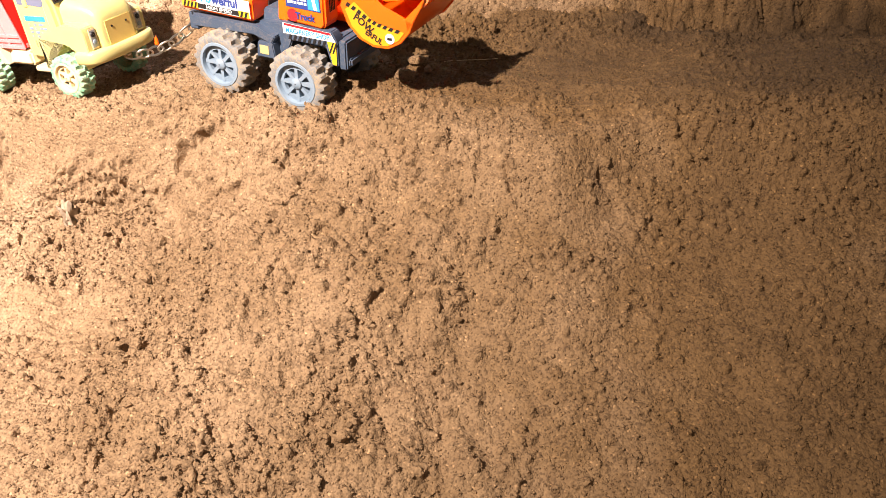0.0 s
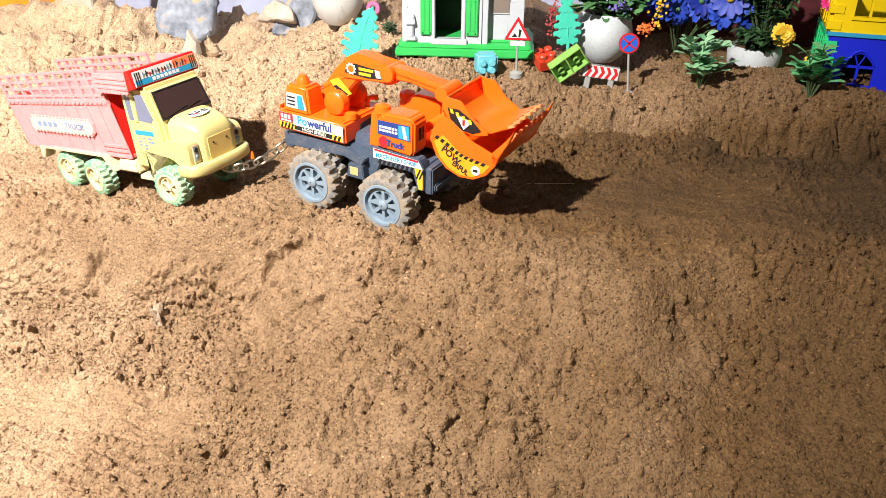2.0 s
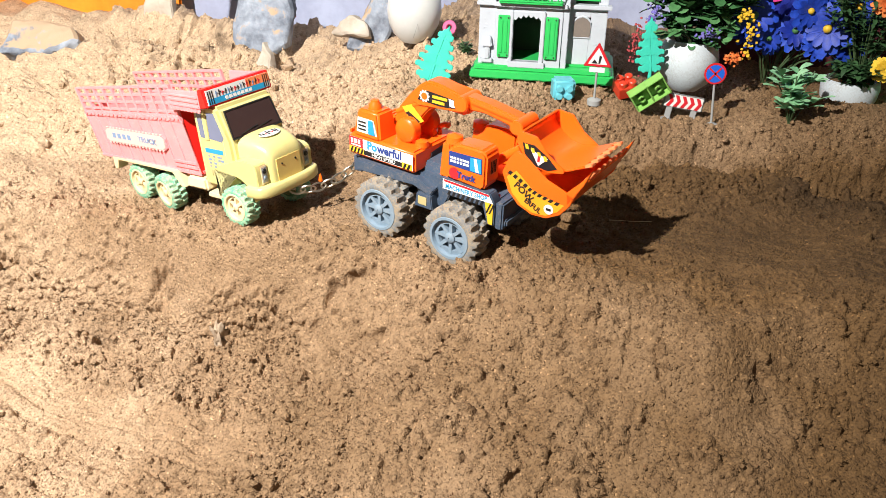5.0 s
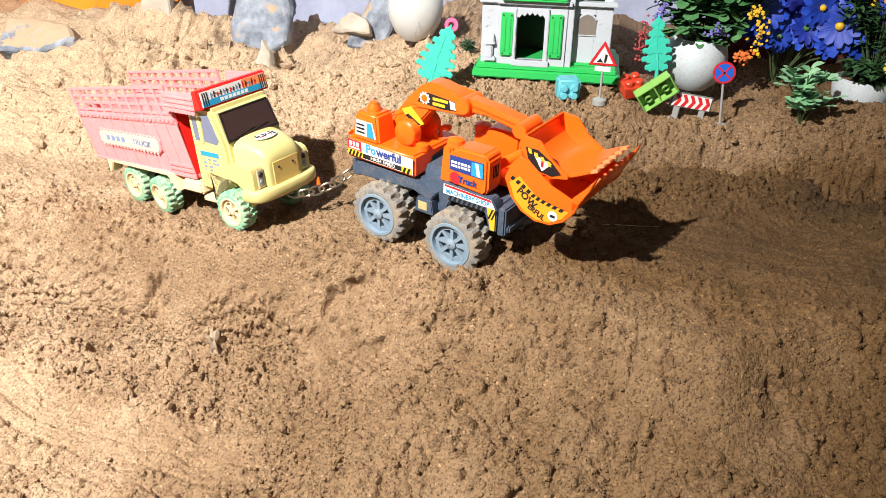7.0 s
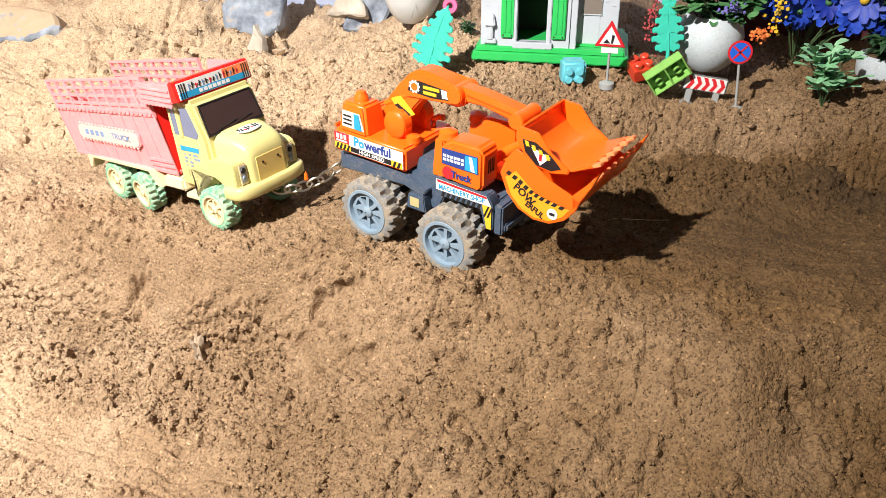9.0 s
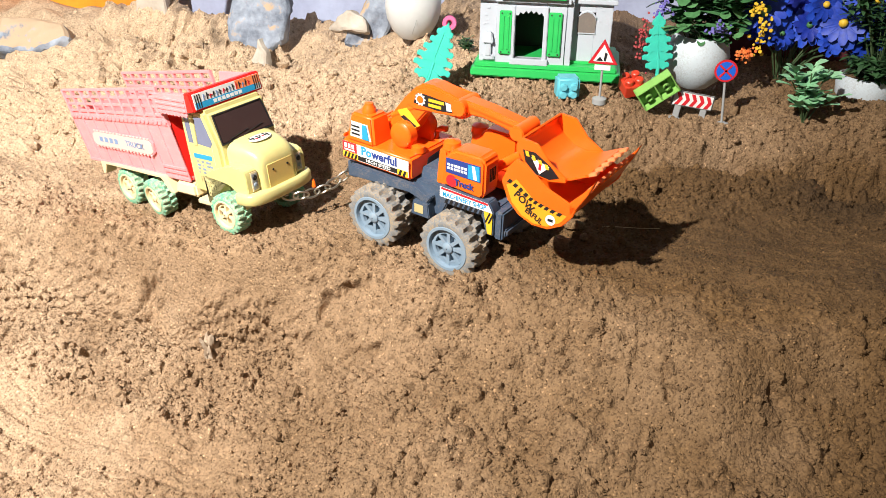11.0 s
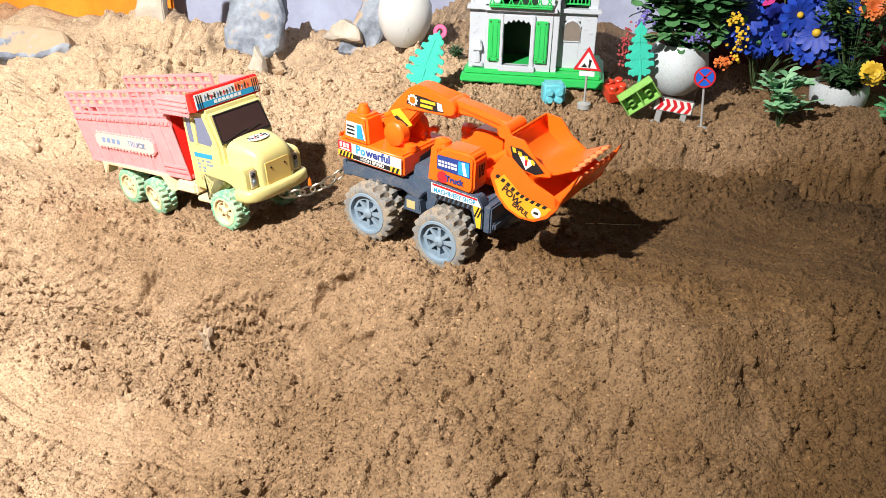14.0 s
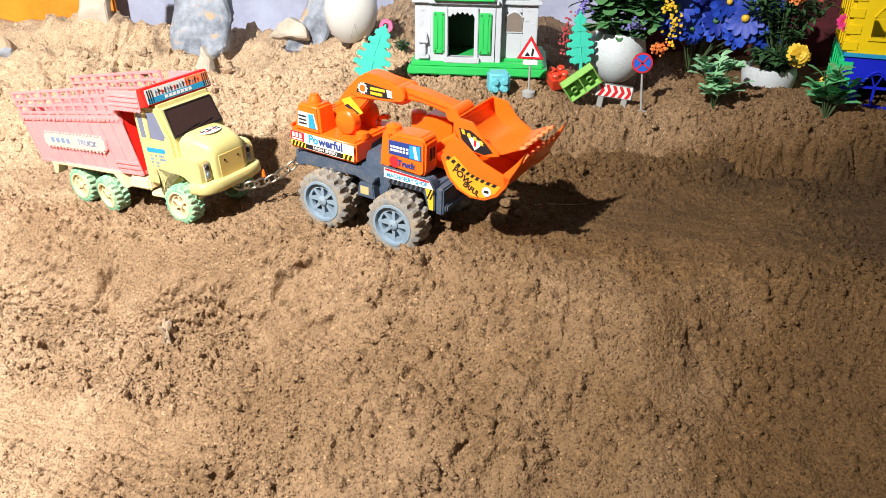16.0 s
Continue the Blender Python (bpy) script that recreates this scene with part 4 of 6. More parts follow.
    for s in (-1, 1):
        part("boom_plate", Geo().prism([(-0.046, 0.172), (-0.030, 0.193), (-0.012, 0.199), (0.030, 0.194), (0.037, 0.184), (0.034, 0.173), (-0.034, 0.168)], min(s * 0.013, s * 0.0155), max(s * 0.013, s * 0.0155)), ORANGE, A, bevel=0.001)
        part("ram_rod", Geo().tube([(-0.070, s * 0.010, 0.150), (-0.030, s * 0.010, 0.172)], 0.004, 10), ORANGE, A)
    part("sticker", Geo().prism([(-0.060, 0.160), (-0.046, 0.166), (-0.026, 0.148), (-0.042, 0.138)], -0.0139, -0.0132), YELLOW, A, "yellow sticker with black bar")
    part("sticker_bar", Geo().prism([(-0.055, 0.153), (-0.050, 0.156), (-0.031, 0.146), (-0.037, 0.143)], -0.0143, -0.0139), BLACK, A)
    part("print_panel", Geo().prism([(-0.034, 0.176), (-0.030, 0.188), (-0.018, 0.190), (0.028, 0.186), (0.031, 0.177), (0.0, 0.174)], -0.0161, -0.0156), BLACK, A, "black sticker with a gear sign")
    cog = []
    for k in range(40):
        r = 0.0078 if k % 4 < 2 else 0.0062
        cog.append((-0.024 + r * math.cos(2 * math.pi * k / 40), 0.1825 + r * math.sin(2 * math.pi * k / 40)))
    part("print_cog", Geo().prism(cog, -0.0165, -0.0161), WHITE, A)
    part("print_disc", Geo().lathe([(0.0045, 0), (0.0045, 0.0004)], 20, axis=1, at=(-0.024, -0.0169, 0.1825)), ORANGE, A)
    for k, (w, zz) in enumerate(((0.022, 0.1845), (0.018, 0.1785))):
        part("print_bar", Geo().box(-0.012, -0.012 + w, -0.0165, -0.0161, zz - 0.0018, zz + 0.0018), YELLOW, A)
    part("print_pane", Geo().prism([(0.014, 0.177), (0.012, 0.187), (0.027, 0.185), (0.029, 0.178)], -0.0165, -0.0161), WHITE, A)
    part("pivot_pin", Geo().lathe([(0.010, -0.018), (0.010, 0.018)], 20, axis=1, at=(0.030, 0, 0.184)), ORANGE, A, bevel=0.001)
    arm = [(0.020, 0.191), (0.034, 0.193), (0.064, 0.190), (0.104, 0.183), (0.116, 0.178), (0.121, 0.170), (0.114, 0.164), (0.100, 0.169), (0.060, 0.177), (0.028, 0.176)]
    part("arm_beam", Geo().prism(arm, -0.010, 0.010), ORANGE, A, "long orange arm", bevel=0.0018)
    part("arm_rib", Geo().prism([(0.040, 0.191), (0.108, 0.180), (0.108, 0.176), (0.040, 0.186)], -0.0122, 0.0122), ORANGE, A, bevel=0.0008)
    part("pivot_pin", Geo().lathe([(0.009, -0.020), (0.009, 0.020)], 20, axis=1, at=(0.109, 0, 0.174)), ORANGE, A, bevel=0.001)
    part("ram", Geo().tube([(0.070, 0, 0.112), (0.085, 0, 0.125), (0.108, 0, 0.142)], 0.006, 12), ORANGE, A)
    # bucket: outer jaw
    J = new("bucket")
    J.parent, J.matrix_basis = L, pose(-0.006, 0, -0.004, 0, 0, 0)
    J.empty_display_size = 0.02
    J["label"] = "orange double bucket with toothed lips"
    curve = [(0.128, 0.150), (0.124, 0.138), (0.130, 0.121), (0.144, 0.107), (0.162, 0.100), (0.180, 0.101), (0.195, 0.109), (0.206, 0.122), (0.214, 0.136), (0.220, 0.150)]

    def shell(line, y0, y1, th):
        inner = []
        for i, p in enumerate(line):
            a, b = line[max(i - 1, 0)], line[min(i + 1, len(line) - 1)]
            t = Vector((b[0] - a[0], b[1] - a[1])).normalized()
            inner.append((p[0] - t.y * th, p[1] + t.x * th))
        return Geo().prism(line + inner[::-1], y0, y1)
    part("jaw", shell(curve, -0.058, 0.058, 0.003), ORANGE, J, "curved orange lower jaw", bevel=0.0008)
    cheek = [(0.121, 0.140), (0.130, 0.119), (0.144, 0.105), (0.162, 0.098), (0.181, 0.099), (0.197, 0.108), (0.208, 0.122), (0.212, 0.134), (0.196, 0.140), (0.176, 0.147), (0.150, 0.166), (0.138, 0.170), (0.128, 0.158)]
    for s in (-1, 1):
        part("cheek_plate", Geo().prism(cheek, min(s * 0.057, s * 0.060), max(s * 0.057, s * 0.060)), ORANGE, J, bevel=0.0008)
        part("lip_horn", Geo().prism([(0.205, 0.122), (0.212, 0.134), (0.222, 0.152), (0.229, 0.170), (0.224, 0.162), (0.214, 0.150), (0.203, 0.138)], min(s * 0.052, s * 0.060), max(s * 0.052, s * 0.060)), ORANGE, J, bevel=0.0006)
    for k in range(8):
        yy = -0.050 + 0.0143 * k
        part("tooth", Geo().box(0, 0.010, yy - 0.004, yy + 0.004, -0.0016, 0.0016, pose(0.2165, 0, 0.149, 0, -60, 0), taper=(0, 0.0006)), ORANGE_DUSTY, J, bevel=0.0006)
    yy = -0.0603
    part("print_panel", Geo().prism([(0.128, 0.137), (0.136, 0.119), (0.149, 0.107), (0.164, 0.1015), (0.181, 0.103), (0.195, 0.112), (0.202, 0.122), (0.184, 0.124), (0.164, 0.128), (0.140, 0.147)], yy - 0.0005, yy), AMBER, J, "amber sticker with hazard edge")
    edge = [(0.131, 0.146), (0.145, 0.140), (0.158, 0.132), (0.170, 0.128), (0.184, 0.1255), (0.200, 0.1235)]
    for i in range(5):
        for q in (0.05, 0.55):
            a, b = Vector(edge[i]), Vector(edge[i + 1])
            p, r = a.lerp(b, q), a.lerp(b, q + 0.28)
            part("stripe", Geo().prism([tuple(p), tuple(r), (r.x - 0.003, r.y - 0.004), (p.x - 0.003, p.y - 0.004)], yy - 0.0009, yy - 0.0005), BLACK, J)
    lettering("lettering", "POW", 0.0120, BLACK, J, side_face(0.1510, yy - 0.0008, 0.1240, -32), 0.95, 0.0003, "black lettering")
    lettering("lettering", "ERFUL", 0.0092, BLACK, J, side_face(0.1640, yy - 0.0008, 0.1105, -26), 0.9, 0.0003, "black lettering")
    part("print_badge", Geo().lathe([(0.006, 0), (0.006, 0.0004)], 16, axis=1, at=(0.184, yy - 0.0009, 0.112)), WHITE, J)
    part("print_bar", Geo().box(0.181, 0.187, yy - 0.0013, yy - 0.0009, 0.1105, 0.1135), BLACK, J)
    # inner shovel
    scoop = [(0.134, 0.189), (0.129, 0.182), (0.130, 0.174), (0.140, 0.162), (0.154, 0.152), (0.172, 0.149), (0.194, 0.154), (0.214, 0.164)]
    S = part("shovel", shell(scoop[::-1], -0.043, 0.043, -0.003), ORANGE, J, "orange inner shovel with a toothed lip", bevel=0.0008)
    for s in (-1, 1):
        part("side_plate", Geo().prism([(0.134, 0.188), (0.129, 0.182), (0.129, 0.174), (0.138, 0.161), (0.154, 0.150), (0.172, 0.147), (0.190, 0.151), (0.190, 0.156), (0.170, 0.168), (0.154, 0.186)], min(s * 0.0425, s * 0.0455), max(s * 0.0425, s * 0.0455)), ORANGE, S, bevel=0.0008)
    for k in range(6):
        yy = -0.0375 + 0.015 * k
        part("tooth", Geo().box(0, 0.011, yy - 0.0045, yy + 0.0045, -0.0016, 0.0016, pose(0.211, 0, 0.1640, 0, -25, 0), taper=(0, 0.0005)), ORANGE_DUSTY, S, bevel=0.0006)
    yy = -0.0458
    part("print_disc", Geo().prism([(0.137, 0.176), (0.141, 0.163), (0.154, 0.152), (0.171, 0.150), (0.182, 0.155), (0.170, 0.166), (0.152, 0.176)], yy - 0.0004, yy), BLACK, S, "black warning sticker")
    part("print_triangle", Geo().prism([(0.148, 0.170), (0.170, 0.164), (0.159, 0.153)], yy - 0.0008, yy - 0.0004), WHITE, S)
    part("print_bar", Geo().box(0.1575, 0.1605, yy - 0.0011, yy - 0.0008, 0.158, 0.165), RED, S)
    for k in range(4):
        part("stripe", Geo().prism([(0.140 + 0.008 * k, 0.1755 - 0.003 * k), (0.144 + 0.008 * k, 0.1755 - 0.003 * k), (0.146 + 0.008 * k, 0.170 - 0.003 * k), (0.142 + 0.008 * k, 0.170 - 0.003 * k)], yy - 0.0010, yy - 0.0006), YELLOW, S)
    return L


make_loader(LOADER)


# ---- truck: open bed with slatted sides, cream cab, green tyres ----
def make_truck(m):
    T = thing("toy_truck", m, "pink-red and cream plastic toy truck with green tyres on sand", "toy truck")
    # frame and wheels; y = 0 is the middle, x = 0 the front axle
    ch = part("chassis", Geo().box(-0.268, 0.04, -0.026, 0.026, 0.040, 0.056), PALE, T, "pale cream chassis", bevel=0.0012)
    for s in (-1, 1):
        g = Geo().prism([(-0.264, 0.058), (-0.264, 0.038), (-0.258, 0.038), (-0.251, 0.053), (-0.127, 0.053), (-0.113, 0.035), (-0.104, 0.035), (-0.117, 0.058)], min(s * 0.034, s * 0.052), max(s * 0.034, s * 0.052))
        part("rear_mudguard", g, PALE, ch, bevel=0.001)
        part("fuel_tank", Geo().box(-0.104, -0.060, min(s * 0.028, s * 0.050), max(s * 0.028, s * 0.050), 0.036, 0.053, taper=(0.003, 0.002)), PALE, ch, bevel=0.003)
        part("step", Geo().box(-0.060, -0.028, min(s * 0.030, s * 0.050), max(s * 0.030, s * 0.050), 0.029, 0.036), PALE, ch, bevel=0.0015)
        for k, (x, y, z) in enumerate(TRUCK_WHEELS):
            wh = wheel_part("wheel", T, (x, s * y, z), 0.027, 0.022, GREEN_TYRE, PALE, 20, s, 6)
            wh.matrix_basis = pose(x, s * y, z, (0, 6, 0)[k], 0, (0, -9, -3)[k])
    for x, y, z in TRUCK_WHEELS:
        part("axle", Geo().lathe([(0.004, -0.034), (0.004, 0.034)], 12, axis=1, at=(x, 0, z)), BLACK, ch)

    def bed_at(p):
        return (-0.287 + (p[0] + 0.24) * 1.171, p[1] * (1.0 - 0.6 * (p[0] + 0.24)), 0.0565 + (p[2] - 0.063) * (0.883 + 0.30 * (p[0] + 0.24)))

    def visor_at(p):
        return (-0.100 + (p[0] + 0.090) * 1.227, p[1] * 1.10, 0.150 + (p[2] - 0.152) * 0.833)

    def bed_part(name, geo, *rest, **more):
        geo.v = [bed_at(p) for p in geo.v]
        return part(name, geo, *rest, **more)

    def visor_part(name, geo, *rest, **more):
        geo.v = [visor_at(p) for p in geo.v]
        return part(name, geo, *rest, **more)
    # bed: floor, sides with ribs, belt, slatted rails, head board, tail board
    B = bed_part("bed_floor", Geo().box(-0.242, -0.056, -0.048, 0.048, 0.062, 0.068), PINKRED, T, "pink-red open load bed", bevel=0.001)

    def lean(x, z):
        return x - 0.24 * (z - 0.063)

    def lift(x, z):
        return z + 0.85 * (x + 0.24) * (z - 0.063)

    def slab(x0, x1, z0, z1, y0, y1):
        return Geo().prism([(lean(x0, z0), lift(x0, z0)), (lean(x1, z0), lift(x1, z0)), (lean(x1, z1), lift(x1, z1)), (lean(x0, z1), lift(x0, z1))], y0, y1)
    xa, xb = -0.240, -0.057
    for s in (-1, 1):
        def ys(a, b):
            return min(s * a, s * b), max(s * a, s * b)
        w = bed_part("side_board", slab(xa, xb, 0.063, 0.130, *ys(0.047, 0.050)), PINKRED, T, "pink-red ribbed side board", bevel=0.0006)
        for k in range(10):
            x = xa + (xb - xa) * k / 9
            bed_part("rib", slab(x - 0.0009 + (0.0009 if k == 0 else 0), x + 0.0012, 0.064, 0.130, *ys(0.0500, 0.0514)), PINKRED, w)
        bed_part("sill_rail", slab(xa - 0.001, xb + 0.001, 0.0615, 0.0655, *ys(0.0498, 0.0525)), PINKRED, w, bevel=0.0005)
        for k in range(2):
            bed_part("sill_rail", slab(xb - 0.040, xb, 0.069 + 0.006 * k, 0.072 + 0.006 * k, *ys(0.0500, 0.0522)), PINKRED, w)
        bed_part("belt", slab(xa, xb, 0.129, 0.138, *ys(0.046, 0.0515)), PINKRED, w, bevel=0.0006)
        for k in range(24):
            x = xa + (xb - xa) * (k + 0.5) / 24
            bed_part("scallop", Geo().lathe([(0.0030, 0), (0.0030, 0.0012)], 8, axis=1, at=(lean(x, 0.1335), s * 0.0515 - (0.0012 if s < 0 else 0), lift(x, 0.1335))), PINKRED, w)
        for k in range(4):
            z = 0.1395 + 0.0105 * k
            bed_part("rail", slab(xa, xb + 0.0, z, z + 0.0040, *ys(0.046, 0.050)), PINKRED, w, bevel=0.0005)
        for k in range(11):
            x = xa + (xb - xa - 0.003) * k / 10
            bed_part("stake", slab(x, x + 0.0032, 0.137, 0.1745, *ys(0.0465, 0.0508)), PINKRED, w)
        # name board, the words kept as bars except the plain noun
        bed_part("name_board", Geo().prism([(-0.222, 0.096), (-0.216, 0.090), (-0.112, 0.090), (-0.106, 0.096), (-0.106, 0.110), (-0.112, 0.116), (-0.216, 0.116), (-0.222, 0.110)], *ys(0.0505, 0.0535)), PINKRED, w, bevel=0.0008)
        bed_part("name_plate", Geo().prism([(-0.219, 0.097), (-0.214, 0.0925), (-0.114, 0.0925), (-0.109, 0.097), (-0.109, 0.109), (-0.114, 0.1135), (-0.214, 0.1135), (-0.219, 0.109)], *ys(0.0534, 0.0542)), PLATE, w, "worn pinkish white name plate")
        for k in range(17):
            for z in (0.0905, 0.1155):
                bed_part("stud", Geo().ball((-0.214 + 0.00625 * k, s * 0.0536, z), 0.0016, 6), PLATE, w)
        for k in range(4):
            bed_part("print_bar", Geo().box(-0.206 + 0.0095 * k, -0.2000 + 0.0095 * k, *ys(0.0541, 0.0545), 0.0990, 0.1070), INK, w)
        if s < 0:
            lettering("lettering", "TRUCK", 0.0108, INK, w, side_face(*bed_at((-0.140, -0.0548, 0.103))), 1.15, 0.0002, "faded blue lettering")
        # visor side above the cab door
        visor_part("visor_side", Geo().prism([(-0.090, 0.152), (-0.036, 0.156), (-0.032, 0.162), (-0.034, 0.184), (-0.088, 0.180)], *ys(0.047, 0.0505)), PINKRED, T, "pink-red pierced visor side", bevel=0.0008)
        for k in range(3):
            visor_part("visor_rail", Geo().box(-0.084, -0.037, *ys(0.0505, 0.0516), 0.158 + 0.0075 * k, 0.1605 + 0.0075 * k), PINKRED, T)
        for k in range(9):
            visor_part("visor_scallop", Geo().lathe([(0.0030, 0), (0.0030, 0.0015)], 8, axis=1, at=(-0.082 + 0.0055 * k, s * 0.0505 - (0.0015 if s < 0 else 0), 0.1535)), PINKRED, T)
    bed_part("head_board", Geo().prism([(-0.060, 0.063), (-0.056, 0.063), (-0.078, 0.158), (-0.082, 0.158)], -0.048, 0.048), DEEPRED, T, "deep red head board")
    bed_part("tail_board", Geo().prism([(-0.242, 0.063), (-0.238, 0.063), (-0.258, 0.140), (-0.262, 0.140)], -0.048, 0.048), PINKRED, T, bevel=0.0006)
    visor_part("visor_floor", Geo().prism([(-0.080, 0.156), (-0.034, 0.158), (-0.034, 0.161), (-0.080, 0.159)], -0.047, 0.047), DEEPRED, T)
    bed_part("floor_print", Geo().lathe([(0.016, 0.0682), (0.016, 0.0687)], 24, at=(-0.19, 0.01, 0)), PETAL_VIOLET, B)
    # visor sign board
    V = visor_part("visor_board", Geo().prism([(-0.036, 0.157), (-0.024, 0.160), (-0.028, 0.188), (-0.036, 0.187)], -0.051, 0.051), DEEPRED, T, "red visor with a printed name board", bevel=0.0012)
    rise = math.degrees(math.atan2(0.004, 0.028))
    face = pose(-0.0207, 0, 0.1683, 90 - rise, 0, 90) @ Matrix.Diagonal((1.12, 0.95, 1, 1))
    part("sign_panel", Geo().box(-0.047, 0.047, -0.010, 0.010, -0.0002, 0.0005), WHITE, V, "white printed sign panel", at=face)
    part("sign_band", Geo().box(-0.046, 0.040, -0.0095, -0.002, 0.0005, 0.0008), CYAN, V, at=face)
    rng = random.Random(5)
    part("sign_end", Geo().box(0.012, 0.047, -0.002, 0.0098, 0.0004, 0.0007), ORANGE_DUSTY, V, at=face)
    for k in range(15):
        a, h, lean = -0.034 + 0.0046 * k, rng.uniform(0.0045, 0.0075), rng.uniform(-0.0006, 0.0008)
        part("sign_bar", Geo().prism([(a, -0.0008), (a + 0.0012, -0.0008), (a + 0.0012 + lean, h), (a + lean, h)], 0.0007, 0.0011, axis=2), (INK, BLACK, RED, BLACK)[k % 4], V, at=face)
        part("sign_bar", Geo().box(a, a + rng.uniform(0.0022, 0.0036), h * 0.45, h * 0.45 + 0.0012, 0.0007, 0.0011), (INK, BLACK, RED, BLACK)[k % 4], V, at=face)
    for k in range(7):
        part("sign_bar", Geo().box(-0.022 + 0.006 * k, -0.0175 + 0.006 * k, -0.008, -0.0035, 0.0008, 0.0011), WHITE, V, at=face)
    for q in (-0.041, 0.042):
        for k in range(3):
            part("sign_stripe", Geo().box(q - 0.004 + 0.003 * k, q - 0.0028 + 0.003 * k, -0.009, 0.0085, 0.0006, 0.0010), BLACK, V, at=face)
    # cab: body, bonnet between two full wings, bumper wrapped round the front
    side = [(-0.064, 0.046), (-0.064, 0.150), (-0.058, 0.156), (-0.022, 0.158), (-0.013, 0.154), (0.003, 0.112), (0.005, 0.058), (-0.030, 0.044)]
    C = part("cab", Geo().prism(side, -0.047, 0.047), CREAM, T, "cream truck cab with dark windscreen", bevel=0.0055, seg=4)

    def hull(stations, n=20):
        """A rounded shell along x out of cross sections (x, half width, foot, top, roundness)."""
        g = Geo()
        for x, w, z0, z1, e in stations:
            for k in range(n):
                c, q = math.cos(2 * math.pi * k / n), math.sin(2 * math.pi * k / n)
                g.v.append((x, w * math.copysign(abs(c) ** e, c), (z0 + z1) / 2 + (z1 - z0) / 2 * math.copysign(abs(q) ** e, q)))
        for i in range(len(stations) - 1):
            g.f += [(i * n + k, i * n + (k + 1) % n, (i + 1) * n + (k + 1) % n, (i + 1) * n + k) for k in range(n)]
        g.f += [tuple(range(n - 1, -1, -1)), tuple(range((len(stations) - 1) * n, len(stations) * n))]
        return g
    part("bonnet", hull([(-0.002, 0.040, 0.050, 0.117, 0.40), (0.012, 0.037, 0.050, 0.1155, 0.38), (0.028, 0.034, 0.050, 0.112, 0.36), (0.040, 0.0315, 0.050, 0.107, 0.36),
                         (0.046, 0.030, 0.050, 0.103, 0.38), (0.0495, 0.028, 0.051, 0.098, 0.42), (0.051, 0.025, 0.053, 0.092, 0.45)]), CREAM, C, "rounded cream bonnet", angle=50)
    for s in (-1, 1):
        def ys(a, b):
            return min(s * a, s * b), max(s * a, s * b)
        arch = [(-0.036, 0.042), (-0.036, 0.062)] + [(0.033 * math.cos(a), 0.028 + 0.039 * math.sin(a)) for a in np.linspace(math.radians(165), math.radians(12), 12)]
        arch += [(0.034, 0.046), (0.043, 0.047), (0.044, 0.080), (0.041, 0.087), (0.034, 0.0905), (0.022, 0.0915), (0.008, 0.090), (-0.006, 0.085), (-0.030, 0.078)]
        part("wing", Geo().prism(arch, *ys(0.022, 0.0495)), CREAM, C, "full cream wing over the wheel", bevel=0.005, seg=4)
        part("headlight", Geo().box(0.0432, 0.0452, *ys(0.0315, 0.0435), 0.060, 0.086), PALE, C, "dull silver headlight", bevel=0.0018)
        part("headlight_print", Geo().box(0.0447, 0.0456, *ys(0.0335, 0.0415), 0.063, 0.083), GREY, C)
        part("headlight_lens", Geo().lathe([(0.0035, 0.0), (0.0030, 0.0010), (0.0005, 0.0014)], 14, axis=0, at=(0.0455, s * 0.0375, 0.078), caps=False), BLACK, C)
        part("headlight_lens", Geo().lathe([(0.0030, 0.0), (0.0026, 0.0010), (0.0005, 0.0014)], 14, axis=0, at=(0.0455, s * 0.0375, 0.069), caps=False), RIM, C)
        part("side_window", Geo().prism([(-0.038, 0.112), (-0.036, 0.148), (-0.021, 0.148), (-0.009, 0.116), (-0.014, 0.110)], *ys(0.0455, 0.0474)), WINDOW, C, "bluish side window", bevel=0.0006)
        part("quarter_window", Geo().prism([(-0.055, 0.112), (-0.056, 0.147), (-0.045, 0.147), (-0.045, 0.112)], *ys(0.0455, 0.0474)), WINDOW, C, bevel=0.0006)
        part("window_post", Geo().prism([(-0.045, 0.110), (-0.045, 0.150), (-0.036, 0.150), (-0.038, 0.110)], *ys(0.0465, 0.0482)), CREAM, C, bevel=0.0005)
        part("door_print", Geo().box(-0.050, -0.016, *ys(0.0472, 0.0475), 0.093, 0.099), CYAN, C, "blue door sticker")
        for k in range(4):
            for q in range(4):
                x0 = -0.047 + 0.0078 * q + 0.0012 * ((k * 3 + q) % 3)
                part("print_bar", Geo().box(x0, x0 + 0.0030 + 0.0014 * ((k + q) % 3), *ys(0.0471, 0.0475), 0.073 + 0.0048 * k, 0.0756 + 0.0048 * k), (GREY, RIM, INK)[(k + q) % 3], C)
        for k in range(7):
            part("print_bar", Geo().box(-0.046 + 0.0034 * k, -0.0440 + 0.0034 * k, *ys(0.0471, 0.0475), 0.061, 0.069), STICKER, C)
        part("door_seam", Geo().box(-0.0575, -0.0568, *ys(0.0468, 0.0473), 0.052, 0.150), PALE, C)
        part("door_seam", Geo().box(-0.0120, -0.0113, *ys(0.0468, 0.0473), 0.088, 0.112), PALE, C)
    tilt = math.degrees(math.atan2(0.016, 0.042))
    glass = pose(-0.0040, 0, 0.1318, 90 - tilt, 0, 90)
    part("windscreen", Geo().prism([(-0.041, -0.0175), (0.041, -0.0175), (0.038, 0.0170), (-0.038, 0.0170)], 0.0, 0.0018, axis=2), GLASS, C, "smoked windscreen", bevel=0.0008, at=glass)
